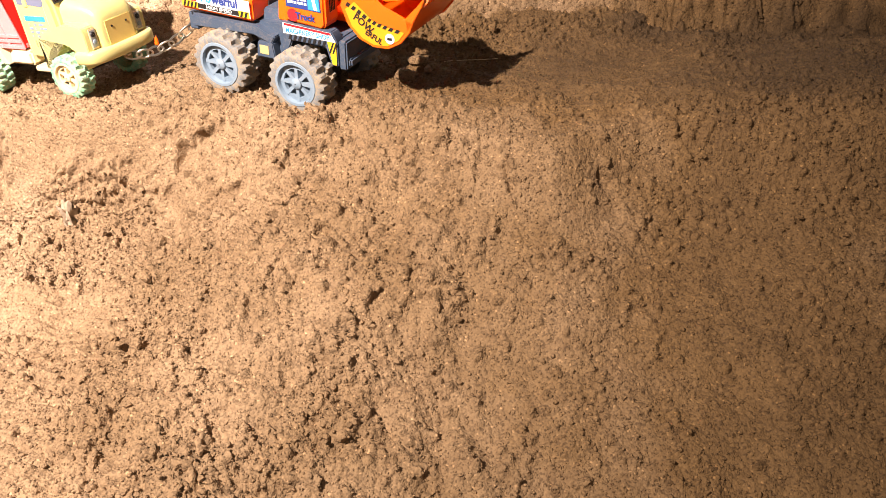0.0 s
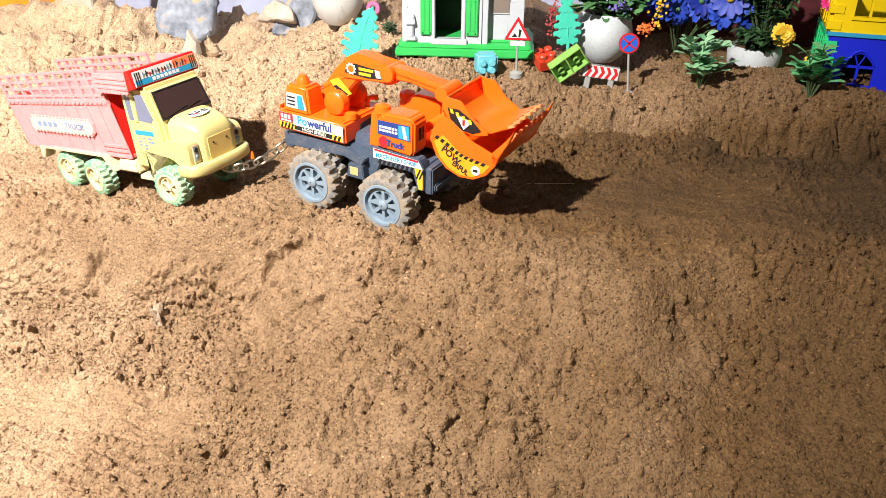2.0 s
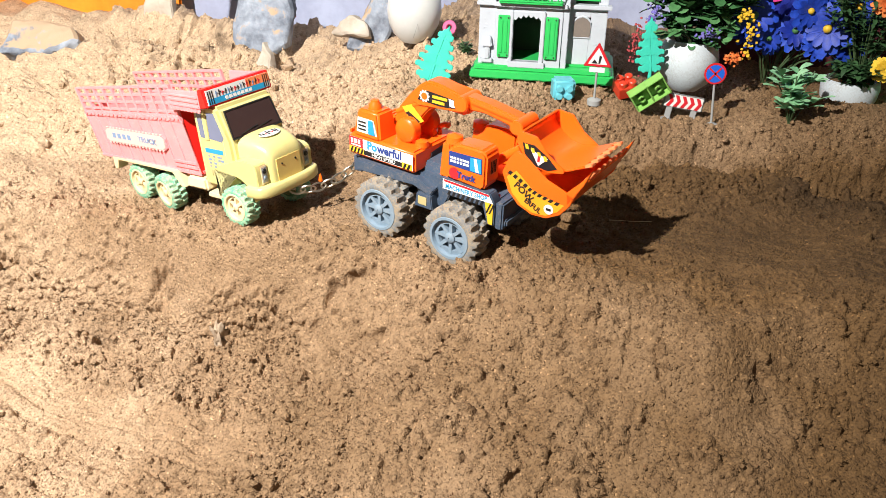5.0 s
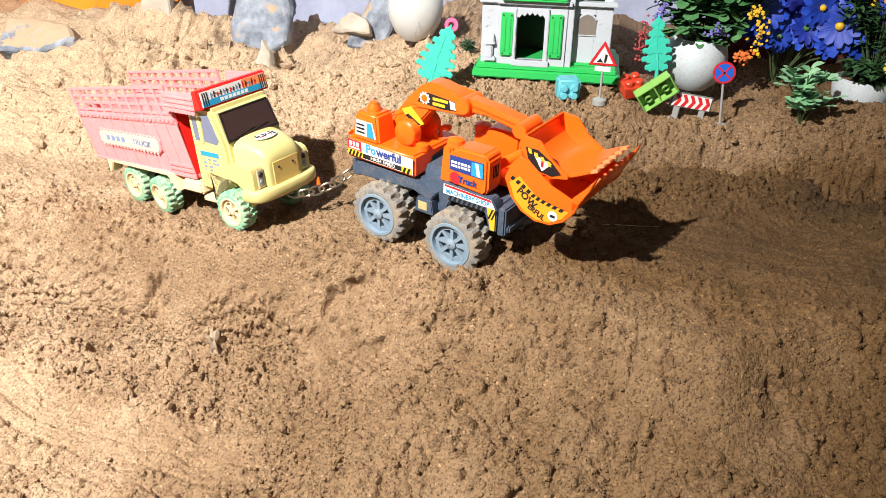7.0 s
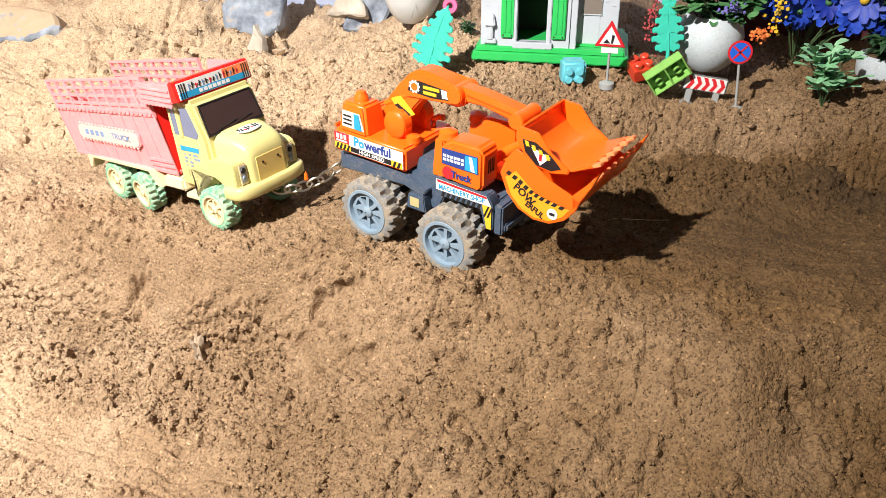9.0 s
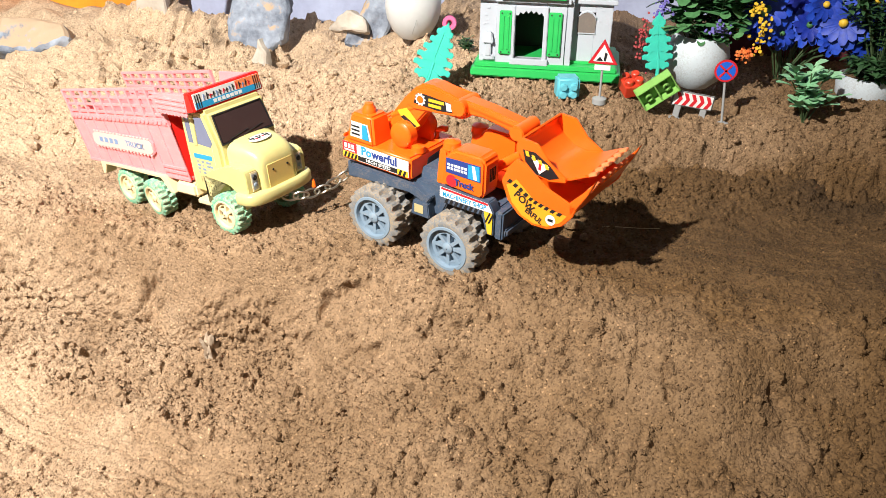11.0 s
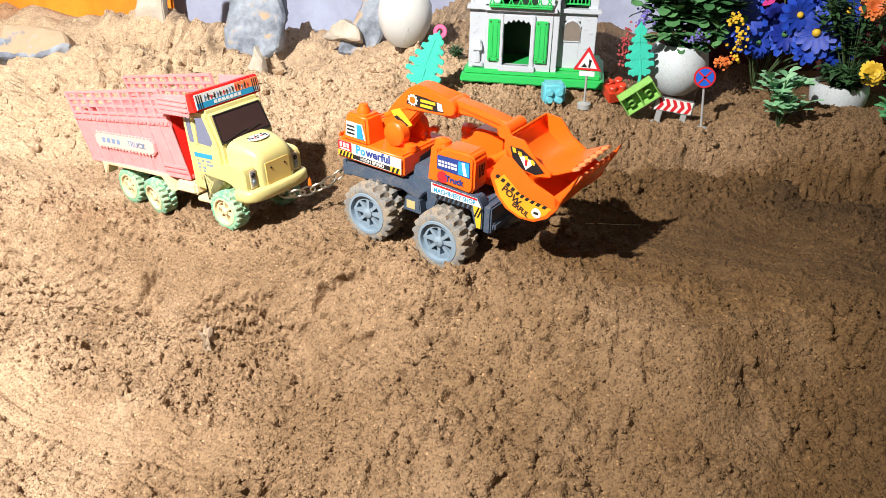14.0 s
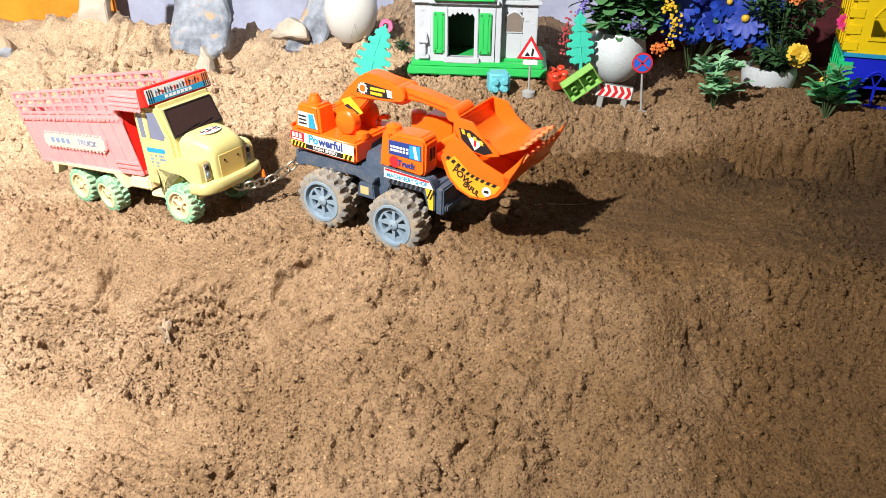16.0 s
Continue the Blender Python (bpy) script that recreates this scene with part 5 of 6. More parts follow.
    part("windscreen_gasket", Geo().tube([(-0.042, -0.0185, 0.001), (0.042, -0.0185, 0.001), (0.039, 0.0180, 0.001), (-0.039, 0.0180, 0.001)], 0.0013, 6, closed=True), BLACK, C, at=glass)
    for q in (-1, 1):
        part("wiper", Geo().tube([(q * 0.012 - 0.016, -0.0150, 0.0024), (q * 0.012 + 0.014, -0.0105, 0.0026)], 0.0005, 5), BLACK, C, at=glass)
    part("grille", Geo().box(0.0495, 0.0520, -0.022, 0.022, 0.056, 0.090), MUSTARD, C, "yellowed front panel", bevel=0.004, seg=3)
    for q in (-0.012, 0.012):
        part("grille_hole", Geo().lathe([(0.0014, 0), (0.0014, 0.0018)], 10, axis=0, at=(0.0509, q, 0.081)), BLACK, C)
    top = pose(0.024, 0, 0.1142, 0, 11, 0)
    part("bonnet_print", Geo().lathe([(0.010, 0.0), (0.010, 0.0006)], 20, m=top @ Matrix.Diagonal((0.8, 1.7, 1, 1))), WHITE, C, "black and white bonnet sticker")
    for k in range(8):
        part("print_bar", Geo().box(-0.006 + 0.0022 * (k % 3), 0.000 + 0.0012 * (k % 4), -0.0145 + 0.0037 * k, -0.0122 + 0.0037 * k, 0.0006, 0.0010, top), (BLACK, BLACK, RED)[k % 3], C)
    # the bumper: one bar swept round the front
    g, line = Geo(), []
    for k in range(17):
        a = math.pi * (k / 16 - 0.5)
        line.append((0.026 + 0.032 * abs(math.cos(a)) ** 0.45, 0.055 * math.copysign(abs(math.sin(a)) ** 0.62, math.sin(a))))
    for x, y in line:
        n = Vector((x - 0.020, y * 0.55)).normalized()
        for u, z in ((-0.012, 0.0455), (-0.001, 0.0445), (0.001, 0.047), (0.001, 0.057), (-0.001, 0.0595), (-0.012, 0.0595)):
            g.v.append((x + n.x * u, y + n.y * u, z))
    for i in range(16):
        g.f += [(i * 6 + j, i * 6 + (j + 1) % 6, (i + 1) * 6 + (j + 1) % 6, (i + 1) * 6 + j) for j in range(6)]
    g.f += [(5, 4, 3, 2, 1, 0), tuple(range(96, 102))]
    part("bumper", g, CREAM, C, "cream front bumper", angle=60)
    return T


make_truck(TRUCK)


# ---- chain between them ----
def make_chain(a, b, n):
    ch = thing("chain", Matrix.Identity(4), "bright steel toy chain hooked between truck and loader", "chain")
    for k in range(n):
        t0, t1 = k / n, (k + 1) / n
        def at(t):
            p = Vector(a).lerp(Vector(b), t)
            p.z -= 0.13 * (t - t * t) * (Vector(b) - Vector(a)).length * 4
            p.z = max(p.z, height(p.x, p.y) + 0.003)
            return p
        p, q = at(t0), at(t1)
        d = (q - p)
        turn = d.to_track_quat("X", "Z").to_matrix().to_4x4()
        half = d.length / 2 + 0.0034
        pts = []
        for i in range(20):
            an = 2 * math.pi * i / 20
            pts.append((half * math.cos(an), 0.0066 * math.sin(an), 0))
        part("link", Geo().tube(pts, 0.0015, 6, closed=True), STEEL, ch, at=Matrix.Translation((p + q) / 2) @ turn @ pose(0, 0, 0, 35 + 78 * (k % 2), 0, 0))
    part("wire_hook", Geo().tube([Vector(a) + Vector((-0.012, -0.004, 0.010)), Vector(a) + Vector((-0.006, -0.002, 0.004)), Vector(a) + Vector((0.001, 0, 0)), Vector(a) + Vector((0.004, 0.003, 0.001))], 0.0009, 6), STEEL, ch)
    part("orange_clip", Geo().lathe([(0.003, 0), (0.0022, 0.007), (0.0005, 0.011)], 12, at=tuple(Vector(a).lerp(Vector(b), 0.38) + Vector((0, 0.004, -0.006))), caps=True), ORANGE, ch, "small orange plastic clip")


HOOK_A = TRUCK @ Vector((0.050, 0.0, 0.040))
HOOK_B = LOADER @ Vector((-0.139, 0.0, 0.062))
make_chain(HOOK_A, HOOK_B, 7)


# ---- toy house on a green base ----
def make_house(m):
    """Front looks to -y; x runs from the left edge."""
    H = thing("doll_house", m, "white plastic doll house with green shutters on a green base", "doll house")
    part("base", Geo().box(-0.012, 0.232, -0.012, 0.150, 0.0, 0.014).box(-0.006, 0.226, -0.006, 0.144, 0.013, 0.022), HOUSE_GREEN, H, "green plastic base", bevel=0.002)
    g = Geo()
    z0, z1, z2 = 0.020, 0.122, 0.215
    # facade pieces round the door and window openings
    g.box(0.0, 0.028, 0.006, 0.012, z0, z1)
    g.box(0.028, 0.058, 0.0, 0.012, z0, z1).box(0.108, 0.140, 0.0, 0.012, z0, z1)
    g.box(0.058, 0.108, 0.0, 0.012, 0.110, z1).box(0.058, 0.108, 0.0, 0.012, z0, 0.030)
    g.box(0.140, 0.158, 0.020, 0.028, z0, z1).box(0.185, 0.212, 0.020, 0.028, z0, z1)
    g.box(0.158, 0.185, 0.020, 0.028, z0, 0.072).box(0.158, 0.185, 0.020, 0.028, 0.104, z1)
    g.box(0.0, 0.006, 0.012, 0.12, z0, z2).box(0.206, 0.212, 0.028, 0.12, z0, z2).box(0.0, 0.212, 0.114, 0.12, z0, z2)
    # upper floor
    g.box(0.0, 0.050, 0.014, 0.020, z1, z2).box(0.112, 0.150, 0.014, 0.020, z1, z2).box(0.050, 0.112, 0.014, 0.020, 0.190, z2)
    g.box(0.150, 0.158, 0.024, 0.030, z1, z2).box(0.196, 0.212, 0.024, 0.030, z1, z2).box(0.158, 0.196, 0.024, 0.030, 0.185, z2)
    g.box(0.140, 0.150, 0.0, 0.028, z0, z2)
    W = part("wall", g, HOUSE_WHITE, H, "speckled white plastic wall", bevel=0.0008)
    part("floor_slab", Geo().box(0.004, 0.208, 0.014, 0.116, 0.119, 0.124), HOUSE_DARK, H)
    part("inner_floor", Geo().box(0.006, 0.206, 0.014, 0.114, 0.0225, 0.026), HOUSE_GREEN, H)
    part("back_panel", Geo().box(0.007, 0.205, 0.100, 0.112, 0.026, 0.119), HOUSE_DARK, H)
    part("cornice", Geo().box(-0.004, 0.032, -0.002, 0.020, 0.120, 0.127).box(0.026, 0.146, -0.008, 0.020, 0.120, 0.127).box(0.144, 0.218, 0.012, 0.030, 0.118, 0.125), HOUSE_WHITE, H, bevel=0.001)
    part("roof", Geo().box(-0.006, 0.218, -0.004, 0.126, z2, z2 + 0.008), HOUSE_GREEN, H, bevel=0.001)
    part("door_sill", Geo().box(0.052, 0.114, -0.006, 0.004, 0.020, 0.030), HOUSE_WHITE, H, bevel=0.001)
    for x in (0.0545, 0.1075):
        part("door_post", Geo().box(x - 0.0035, x + 0.0035, -0.004, 0.002, 0.026, 0.114), HOUSE_WHITE, H, bevel=0.001)
    # scalloped valance over the door
    pts = [(0.058, 0.112), (0.058, 0.098)]
    for k in range(1, 25):
        x = 0.058 + 0.050 * k / 24
        arch = 0.006 * math.sin(math.pi * k / 24)
        pts.append((x, 0.099 + arch + 0.0022 * math.cos(k * math.pi / 2)))
    pts.append((0.108, 0.112))
    part("valance", Geo().prism(pts, -0.002, 0.0005), HOUSE_WHITE, H)
    for x in (0.033, 0.112):
        sh = part("shutter", Geo().box(x, x + 0.021, -0.005, -0.0005, 0.036, 0.106), HOUSE_GREEN, H, "green shutter", bevel=0.0012)
        for q in (0.005, 0.013):
            part("shutter_panel", Geo().box(x + q - 0.0018, x + q + 0.0035, -0.0062, -0.0045, 0.044, 0.098), HOUSE_GREEN, sh, bevel=0.0008)
        for q in (0.004, 0.017):
            for z in (0.040, 0.102):
                part("stud", Geo().lathe([(0.0014, -0.0058), (0.0014, -0.0045)], 8, axis=1, at=(x + q, 0, z)), HOUSE_DARK, sh)
    part("wall_lamp", Geo().box(0.006, 0.024, -0.004, 0.008, 0.052, 0.070, taper=(0.003, 0.002)).box(0.010, 0.020, -0.001, 0.008, 0.030, 0.052).box(0.005, 0.025, 0.0, 0.008, 0.024, 0.032), HOUSE_WHITE, H, bevel=0.0015)
    arch = [(0.157, 0.071), (0.186, 0.071), (0.186, 0.096), (0.180, 0.103), (0.1715, 0.106), (0.163, 0.103), (0.157, 0.096)]
    part("window_frame", Geo().tube([(p[0], 0.0195, p[1]) for p in arch], 0.0018, 6, closed=True), HOUSE_WHITE, H)
    part("window_pane", Geo().prism(arch, 0.0185, 0.0197), PANE, H, "dull grey window pane")
    # brick marks on the wall
    rng = random.Random(8)
    for k in range(26):
        x, z = rng.choice((rng.uniform(0.002, 0.022), rng.uniform(0.188, 0.204), rng.uniform(0.142, 0.152))), rng.uniform(0.03, 0.115)
        yy = 0.006 if x < 0.03 else 0.020
        part("brick_mark", Geo().box(x, x + 0.005, yy - 0.0006, yy + 0.0002, z, z + 0.0022), HOUSE_WHITE, W)
    # balcony and lattice window
    bal = part("balcony", Geo().box(0.034, 0.138, -0.016, 0.014, 0.127, 0.130), HOUSE_GREEN, H, "green balcony rail", bevel=0.0008)
    part("rail", Geo().box(0.034, 0.138, -0.0165, -0.0135, 0.147, 0.151), HOUSE_GREEN, bal, bevel=0.0008)
    part("rail", Geo().box(0.034, 0.138, -0.0165, -0.0135, 0.130, 0.133), HOUSE_GREEN, bal, bevel=0.0008)
    for k in range(14):
        x = 0.035 + 0.1015 * k / 13
        part("baluster", Geo().tube([(x, -0.015, 0.132), (x + 0.003 * (-1) ** k, -0.0155, 0.140), (x, -0.015, 0.148)], 0.0013, 6), HOUSE_GREEN, bal)
    lat = part("lattice_window", Geo().tube([(0.158, 0.0225, 0.132), (0.196, 0.0225, 0.132), (0.196, 0.0225, 0.184), (0.158, 0.0225, 0.184)], 0.0025, 6, closed=True), HOUSE_GREEN, H, "green lattice window")
    for k in range(1, 6):
        part("lattice_bar", Geo().box(0.158 + 0.0063 * k - 0.0009, 0.158 + 0.0063 * k + 0.0009, 0.0215, 0.0235, 0.132, 0.184), HOUSE_GREEN, lat)
        part("lattice_bar", Geo().box(0.158, 0.196, 0.0213, 0.0232, 0.132 + 0.0087 * k - 0.0009, 0.132 + 0.0087 * k + 0.0009), HOUSE_GREEN, lat)
    return H


make_house(pose(-0.214, 1.420, 0.188, 0, 0, 0))


# ---- road signs ----
def make_pole(T, top):
    part("foot", Geo().lathe([(0.011, -0.014), (0.011, -0.006), (0.004, -0.003)], 18), GREY, T)
    part("pole", Geo().lathe([(0.0019, -0.01), (0.0019, top)], 10), GREY, T, "grey plastic pole")


def make_triangle_sign(m):
    T = thing("warning_sign", m, "red-bordered triangular toy road sign on a grey pole in the sand", "road sign")
    make_pole(T, 0.066)
    def tri(r):
        return [(r * math.cos(a), 0.062 + r * math.sin(a)) for a in (math.pi / 2, math.pi / 2 + 2.0944, math.pi / 2 + 4.1888)]
    part("backing", Geo().prism(tri(0.026), -0.0032, -0.0016), RED, T, "red triangle", bevel=0.0012)
    part("face", Geo().prism(tri(0.0175), -0.0036, -0.0031), WHITE, T)
    part("symbol", Geo().prism([(-0.010, 0.0545), (0.000, 0.0545), (-0.005, 0.061)], -0.0040, -0.0035), BLACK, T)
    part("symbol", Geo().prism([(0.001, 0.0545), (0.004, 0.0545), (0.006, 0.066), (0.002, 0.068)], -0.0040, -0.0035), BLACK, T)
    part("plate", Geo().box(-0.012, 0.012, -0.0030, -0.0012, 0.040, 0.0475), WHITE, T)


def make_round_sign(m):
    T = thing("no_stopping_sign", m, "round blue and red toy road sign on a grey pole", "road sign")
    make_pole(T, 0.078)
    part("backing", Geo().lathe([(0.0170, -0.0014), (0.0170, -0.0032)], 28, axis=1, at=(0, 0, 0.078)), RED, T)
    part("face", Geo().lathe([(0.0140, -0.0030), (0.0140, -0.0036)], 28, axis=1, at=(0, 0, 0.078)), CYAN_DEEP, T, "blue disc")
    for a in (45, -45):
        part("cross_bar", Geo().box(-0.0130, 0.0130, -0.0040, -0.0035, -0.0014, 0.0014, pose(0, 0, 0.078, 0, a, 0)), RED, T)


def make_barrier(m):
    T = thing("chevron_barrier", m, "white toy barrier with red chevrons on two grey feet", "barrier")
    part("board", Geo().box(-0.031, 0.031, -0.002, 0.002, 0.020, 0.043), GREY, T, bevel=0.003)
    part("face", Geo().box(-0.0285, 0.0285, -0.0027, -0.0019, 0.022, 0.041), WHITE, T)
    for k in range(5):
        x = -0.026 + 0.0108 * k
        part("chevron", Geo().prism([(x, 0.0405), (x + 0.0055, 0.0405), (x + 0.0105, 0.0315), (x + 0.0055, 0.0225), (x, 0.0225), (x + 0.005, 0.0315)], -0.0032, -0.0026), RED, T)
    for x in (-0.019, 0.019):
        part("leg", Geo().box(x - 0.0045, x + 0.0045, -0.002, 0.002, 0.0, 0.021), GREY, T, bevel=0.0008)
        part("foot", Geo().box(x - 0.008, x + 0.008, -0.009, 0.009, -0.005, 0.003), GREY, T, bevel=0.0015)


CYAN_DEEP = plastic("blue sign print", (0.015, 0.12, 0.62), 0.4, 0.04)
make_triangle_sign(pose(-0.012, 1.347, 0.187, 3, 0, -4))
make_round_sign(pose(0.179, 1.366, 0.153, 0, -5, 0))
make_barrier(pose(0.128, 1.374, 0.145, -4, 8, 4) @ Matrix.Diagonal((1.06, 1.06, 1.06, 1)))


# ---- toy trees, blocks ----
def make_toy_tree(m, h, mat, label):
    T = thing("toy_tree", m, label, "toy tree")
    part("foot", Geo().ball((0, 0, 0.006), 0.012, 16, (1, 1, 0.7)), mat, T)
    part("trunk", Geo().tube([(0, 0, 0.008), (0.002, 0, h * 0.28), (0, 0, h * 0.55)], [0.004, 0.0035, 0.0025], 8), mat, T)
    n = 6
    for k in range(n):
        z0 = h * (0.24 + 0.72 * k / n)
        w = h * (0.20, 0.26, 0.25, 0.21, 0.16, 0.11)[k]
        t = h * 0.16
        for s in (-1, 1):
            pts = [(0, z0), (s * w * 0.35, z0 + t * 0.06), (s * w * 0.55, z0 - t * 0.10), (s * w * 0.75, z0 + t * 0.12), (s * w, z0 + t * 0.10), (s * w * 1.04, z0 + t * 0.45),
                   (s * w * 0.86, z0 + t * 0.62), (s * w * 0.7, z0 + t * 0.55), (s * w * 0.5, z0 + t * 0.85), (s * w * 0.25, z0 + t * 0.9), (0, z0 + t * 1.1)]
            part("bough", Geo().prism(pts if s > 0 else pts[::-1], -0.0025 + 0.0008 * (k % 2), 0.0020 + 0.0008 * (k % 2)), mat, T, bevel=0.0009)
    part("tip", Geo().prism([(-h * 0.05, h * 0.93), (0, h * 0.90), (h * 0.05, h * 0.93), (0, h * 1.05)], -0.002, 0.002), mat, T, bevel=0.0008)


make_toy_tree(pose(-0.297, 1.350, 0.166, -6, 20, -4), 0.120, TURQUOISE, "turquoise plastic toy tree leaning in the sand")
make_toy_tree(pose(0.076, 1.405, 0.190, -4, -4, 8) @ Matrix.Diagonal((0.82, 1, 1, 1)), 0.110, TURQUOISE, "green plastic toy tree beside the white pot")


def make_cube(m):
    T = part("toy_cube", Geo().box(-0.018, 0.018, -0.016, 0.016, 0, 0.034), LIGHTBLUE, bevel=0.004, seg=3, at=m)
    tagged(T, "pale blue plastic toy cube with round studs", "toy block")
    for x in (-0.008, 0.008):
        for z in (0.008, 0.020):
            part("stud", Geo().lathe([(0.0055, -0.022), (0.0062, -0.015)], 14, axis=1, at=(x, 0, z)), LIGHTBLUE, T, bevel=0.001)


def make_block(m, w, d, h, nx, ny, mat, label, hollow=False):
    g = Geo()
    if hollow:
        t = 0.0022
        g.box(-w, w, -d, -d + t, 0, h).box(-w, w, d - t, d, 0, h).box(-w, -w + t, -d, d, 0, h).box(w - t, w, -d, d, 0, h).box(-t / 2, t / 2, -d, d, 0, h * 0.9).box(-w, w, -d, d, h - t, h)
    else:
        g.box(-w, w, -d, d, 0, h)
    T = part("toy_block", g, mat, bevel=0.0008, at=m)
    tagged(T, label, "toy block", "toy blocks by the house")
    for i in range(nx):
        for j in range(ny):
            x, y = -w + 2 * w * (i + 0.5) / nx, -d + 2 * d * (j + 0.5) / ny
            if hollow:
                part("tube", Geo().lathe([(0.0055, 0.001), (0.0055, h - 0.001)], 16, at=(x, y, 0), caps=False).lathe([(0.0040, 0.001), (0.0040, h - 0.001)], 16, at=(x, y, 0), caps=False), mat, T)
            else:
                part("stud", Geo().lathe([(0.0066, h - 0.001), (0.0066, h + 0.007), (0.005, h + 0.0085)], 16, at=(x, y, 0)), mat, T)


make_cube(pose(-0.064, 1.368, 0.174, 0, 0, 12))
make_block(pose(0.037, 1.382, 0.186, 20, -10, 20), 0.016, 0.016, 0.020, 2, 2, BRICKRED, "red toy block with four studs lying in the sand")
make_block(pose(0.077, 1.352, 0.193, -78, -36, 10), 0.030, 0.017, 0.020, 2, 1, LIME, "light green hollow toy block tipped on its side", True)


# ---- pots and plants ----
def leaf(g, base, way, length, width, up=Vector((0, 0, 1)), droop=0.25, blunt=False):
    """A folded, bent leaf."""
    way = Vector(way).normalized()
    side = way.cross(up)
    side = side.normalized() if side.length > 1e-4 else Vector((1, 0, 0))
    nor = side.cross(way)
    b = Vector(base)
    pts = []
    for t, w in ((0.0, 0.16), (0.38, 0.72), (0.80, 1.0), (1.0, 0.52)) if blunt else ((0.0, 0.10), (0.35, 0.9), (0.7, 0.85), (1.0, 0.06)):
        mid = b + way * length * t - nor * (droop * length * t * t)
        pts += [mid - side * width * w / 2 + nor * width * 0.12 * w, mid, mid + side * width * w / 2 + nor * width * 0.12 * w]
    fs = []
    for k in range(3):
        for j in range(2):
            a = k * 3 + j
            fs.append((a, a + 1, a + 4, a + 3))
    g.add(pts, fs)


def rand_way(rng, lift=0.3):
    a = rng.uniform(0, 2 * math.pi)
    return Vector((math.cos(a), math.sin(a), lift + rng.uniform(-0.4, 0.6))).normalized()


def foliage(parent, name, centre, size, count, length, width, mat, seed, label="", sprigs=16):
    """A loose crown: sprigs of stem with leaves along them."""
    rng = random.Random(seed)
    g, st = Geo(), Geo()
    for _ in range(sprigs):
        d = rand_way(rng, 0.7)
        tip = Vector((centre[0] + d.x * size[0], centre[1] + d.y * size[1], centre[2] + d.z * size[2])) * 1.0
        root = Vector((centre[0] + d.x * size[0] * 0.1, centre[1] + d.y * size[1] * 0.1, centre[2] - size[2] * 0.9))
        mid = root.lerp(tip, 0.5) + Vector((0, 0, size[2] * 0.25))
        st.tube([root, mid, tip], 0.0009, 5)
        for k in range(count):
            t = rng.uniform(0.25, 1.0)
            p = root.lerp(mid, t * 2) if t < 0.5 else mid.lerp(tip, t * 2 - 1)
            leaf(g, p, rand_way(rng, 0.2), length * rng.uniform(0.6, 1.2), width * rng.uniform(0.7, 1.2), droop=rng.uniform(0, 0.5), blunt=width > 0.012)
    tagged(part(name, g, mat, parent, label), kind="stuff")
    tagged(part("stalk", st, STEM, parent), kind="stuff")


def bloom(parent, at, way, r, petals, mat, layers=1, eye=None, width=0.55, cup=0.25, seed=0):
    rng = random.Random(seed)
    way = Vector(way).normalized()
    u = way.cross(Vector((0.3, 0.2, 0.9))).normalized()
    w = way.cross(u)
    g = Geo()
    for q in range(layers):
        rr = r * (1 - 0.24 * q)
        for k in range(petals):
            a = 2 * math.pi * (k + 0.5 * q) / petals + rng.uniform(-0.08, 0.08)
            d = u * math.cos(a) + w * math.sin(a) + way * (cup + 0.32 * q)
            leaf(g, Vector(at) + way * 0.0015 * q, d, rr * rng.uniform(0.9, 1.08), rr * width, up=way, droop=0.2, blunt=True)
    fl = part("flower", g, mat, parent)
    if eye:
        part("flower_eye", Geo().ball(Vector(at) + way * r * 0.16, r * 0.16, 10), eye, fl)


def sprays(parent, name, centre, size, n, r, mat, seed):
    """Small round buds in loose bunches."""
    rng = random.Random(seed)
    g = Geo()
    for _ in range(n):
        d = Vector((rng.gauss(0, 0.5), rng.gauss(0, 0.5), rng.gauss(0, 0.5)))
        g.ball((centre[0] + d.x * size[0], centre[1] + d.y * size[1], centre[2] + d.z * size[2]), r * rng.uniform(0.6, 1.2), 6)
    part(name, g, mat, parent)


def pot_shape(rings, mat, T, label=""):
    part("pot", Geo().lathe(rings, 36, caps=False), mat, T, label)


def make_egg_pot(m):
    T = thing("egg_pot", m, "round white pot with dark spiky succulents on the sand heap", "plant pot")
    rings = [(0.001, 0.0), (0.022, 0.001), (0.036, 0.014), (0.046, 0.034), (0.0505, 0.056), (0.048, 0.078), (0.040, 0.092), (0.0375, 0.094), (0.036, 0.090), (0.036, 0.080)]
    pot_shape(rings, CERAMIC, T)
    part("seam", Geo().tube([(0.006 + 0.010 * math.sin(t * 2), -0.0507 * math.sin(0.62 + 1.9 * t) - 0.0, 0.012 + 0.040 * t) for t in np.linspace(0.0, 0.85, 10)], 0.0004, 5), GREY, T)
    part("soil", Geo().lathe([(0.0365, 0.082), (0.001, 0.084)], 24, caps=False), SAND, T)
    rng = random.Random(2)
    for k in range(5):
        g = Geo()
        cx, cy = rng.uniform(-0.02, 0.02), rng.uniform(-0.02, 0.02)
        for j in range(14):
            a = rng.uniform(0, 6.28)
            leaf(g, (cx, cy, 0.083), (math.cos(a) * 0.6, math.sin(a) * 0.6, 1.0), rng.uniform(0.03, 0.055), 0.008, droop=-0.15)
        part("rosette", g, SUCCULENT, T)


make_egg_pot(pose(-0.352, 1.535, 0.214, 0, 3, 0))


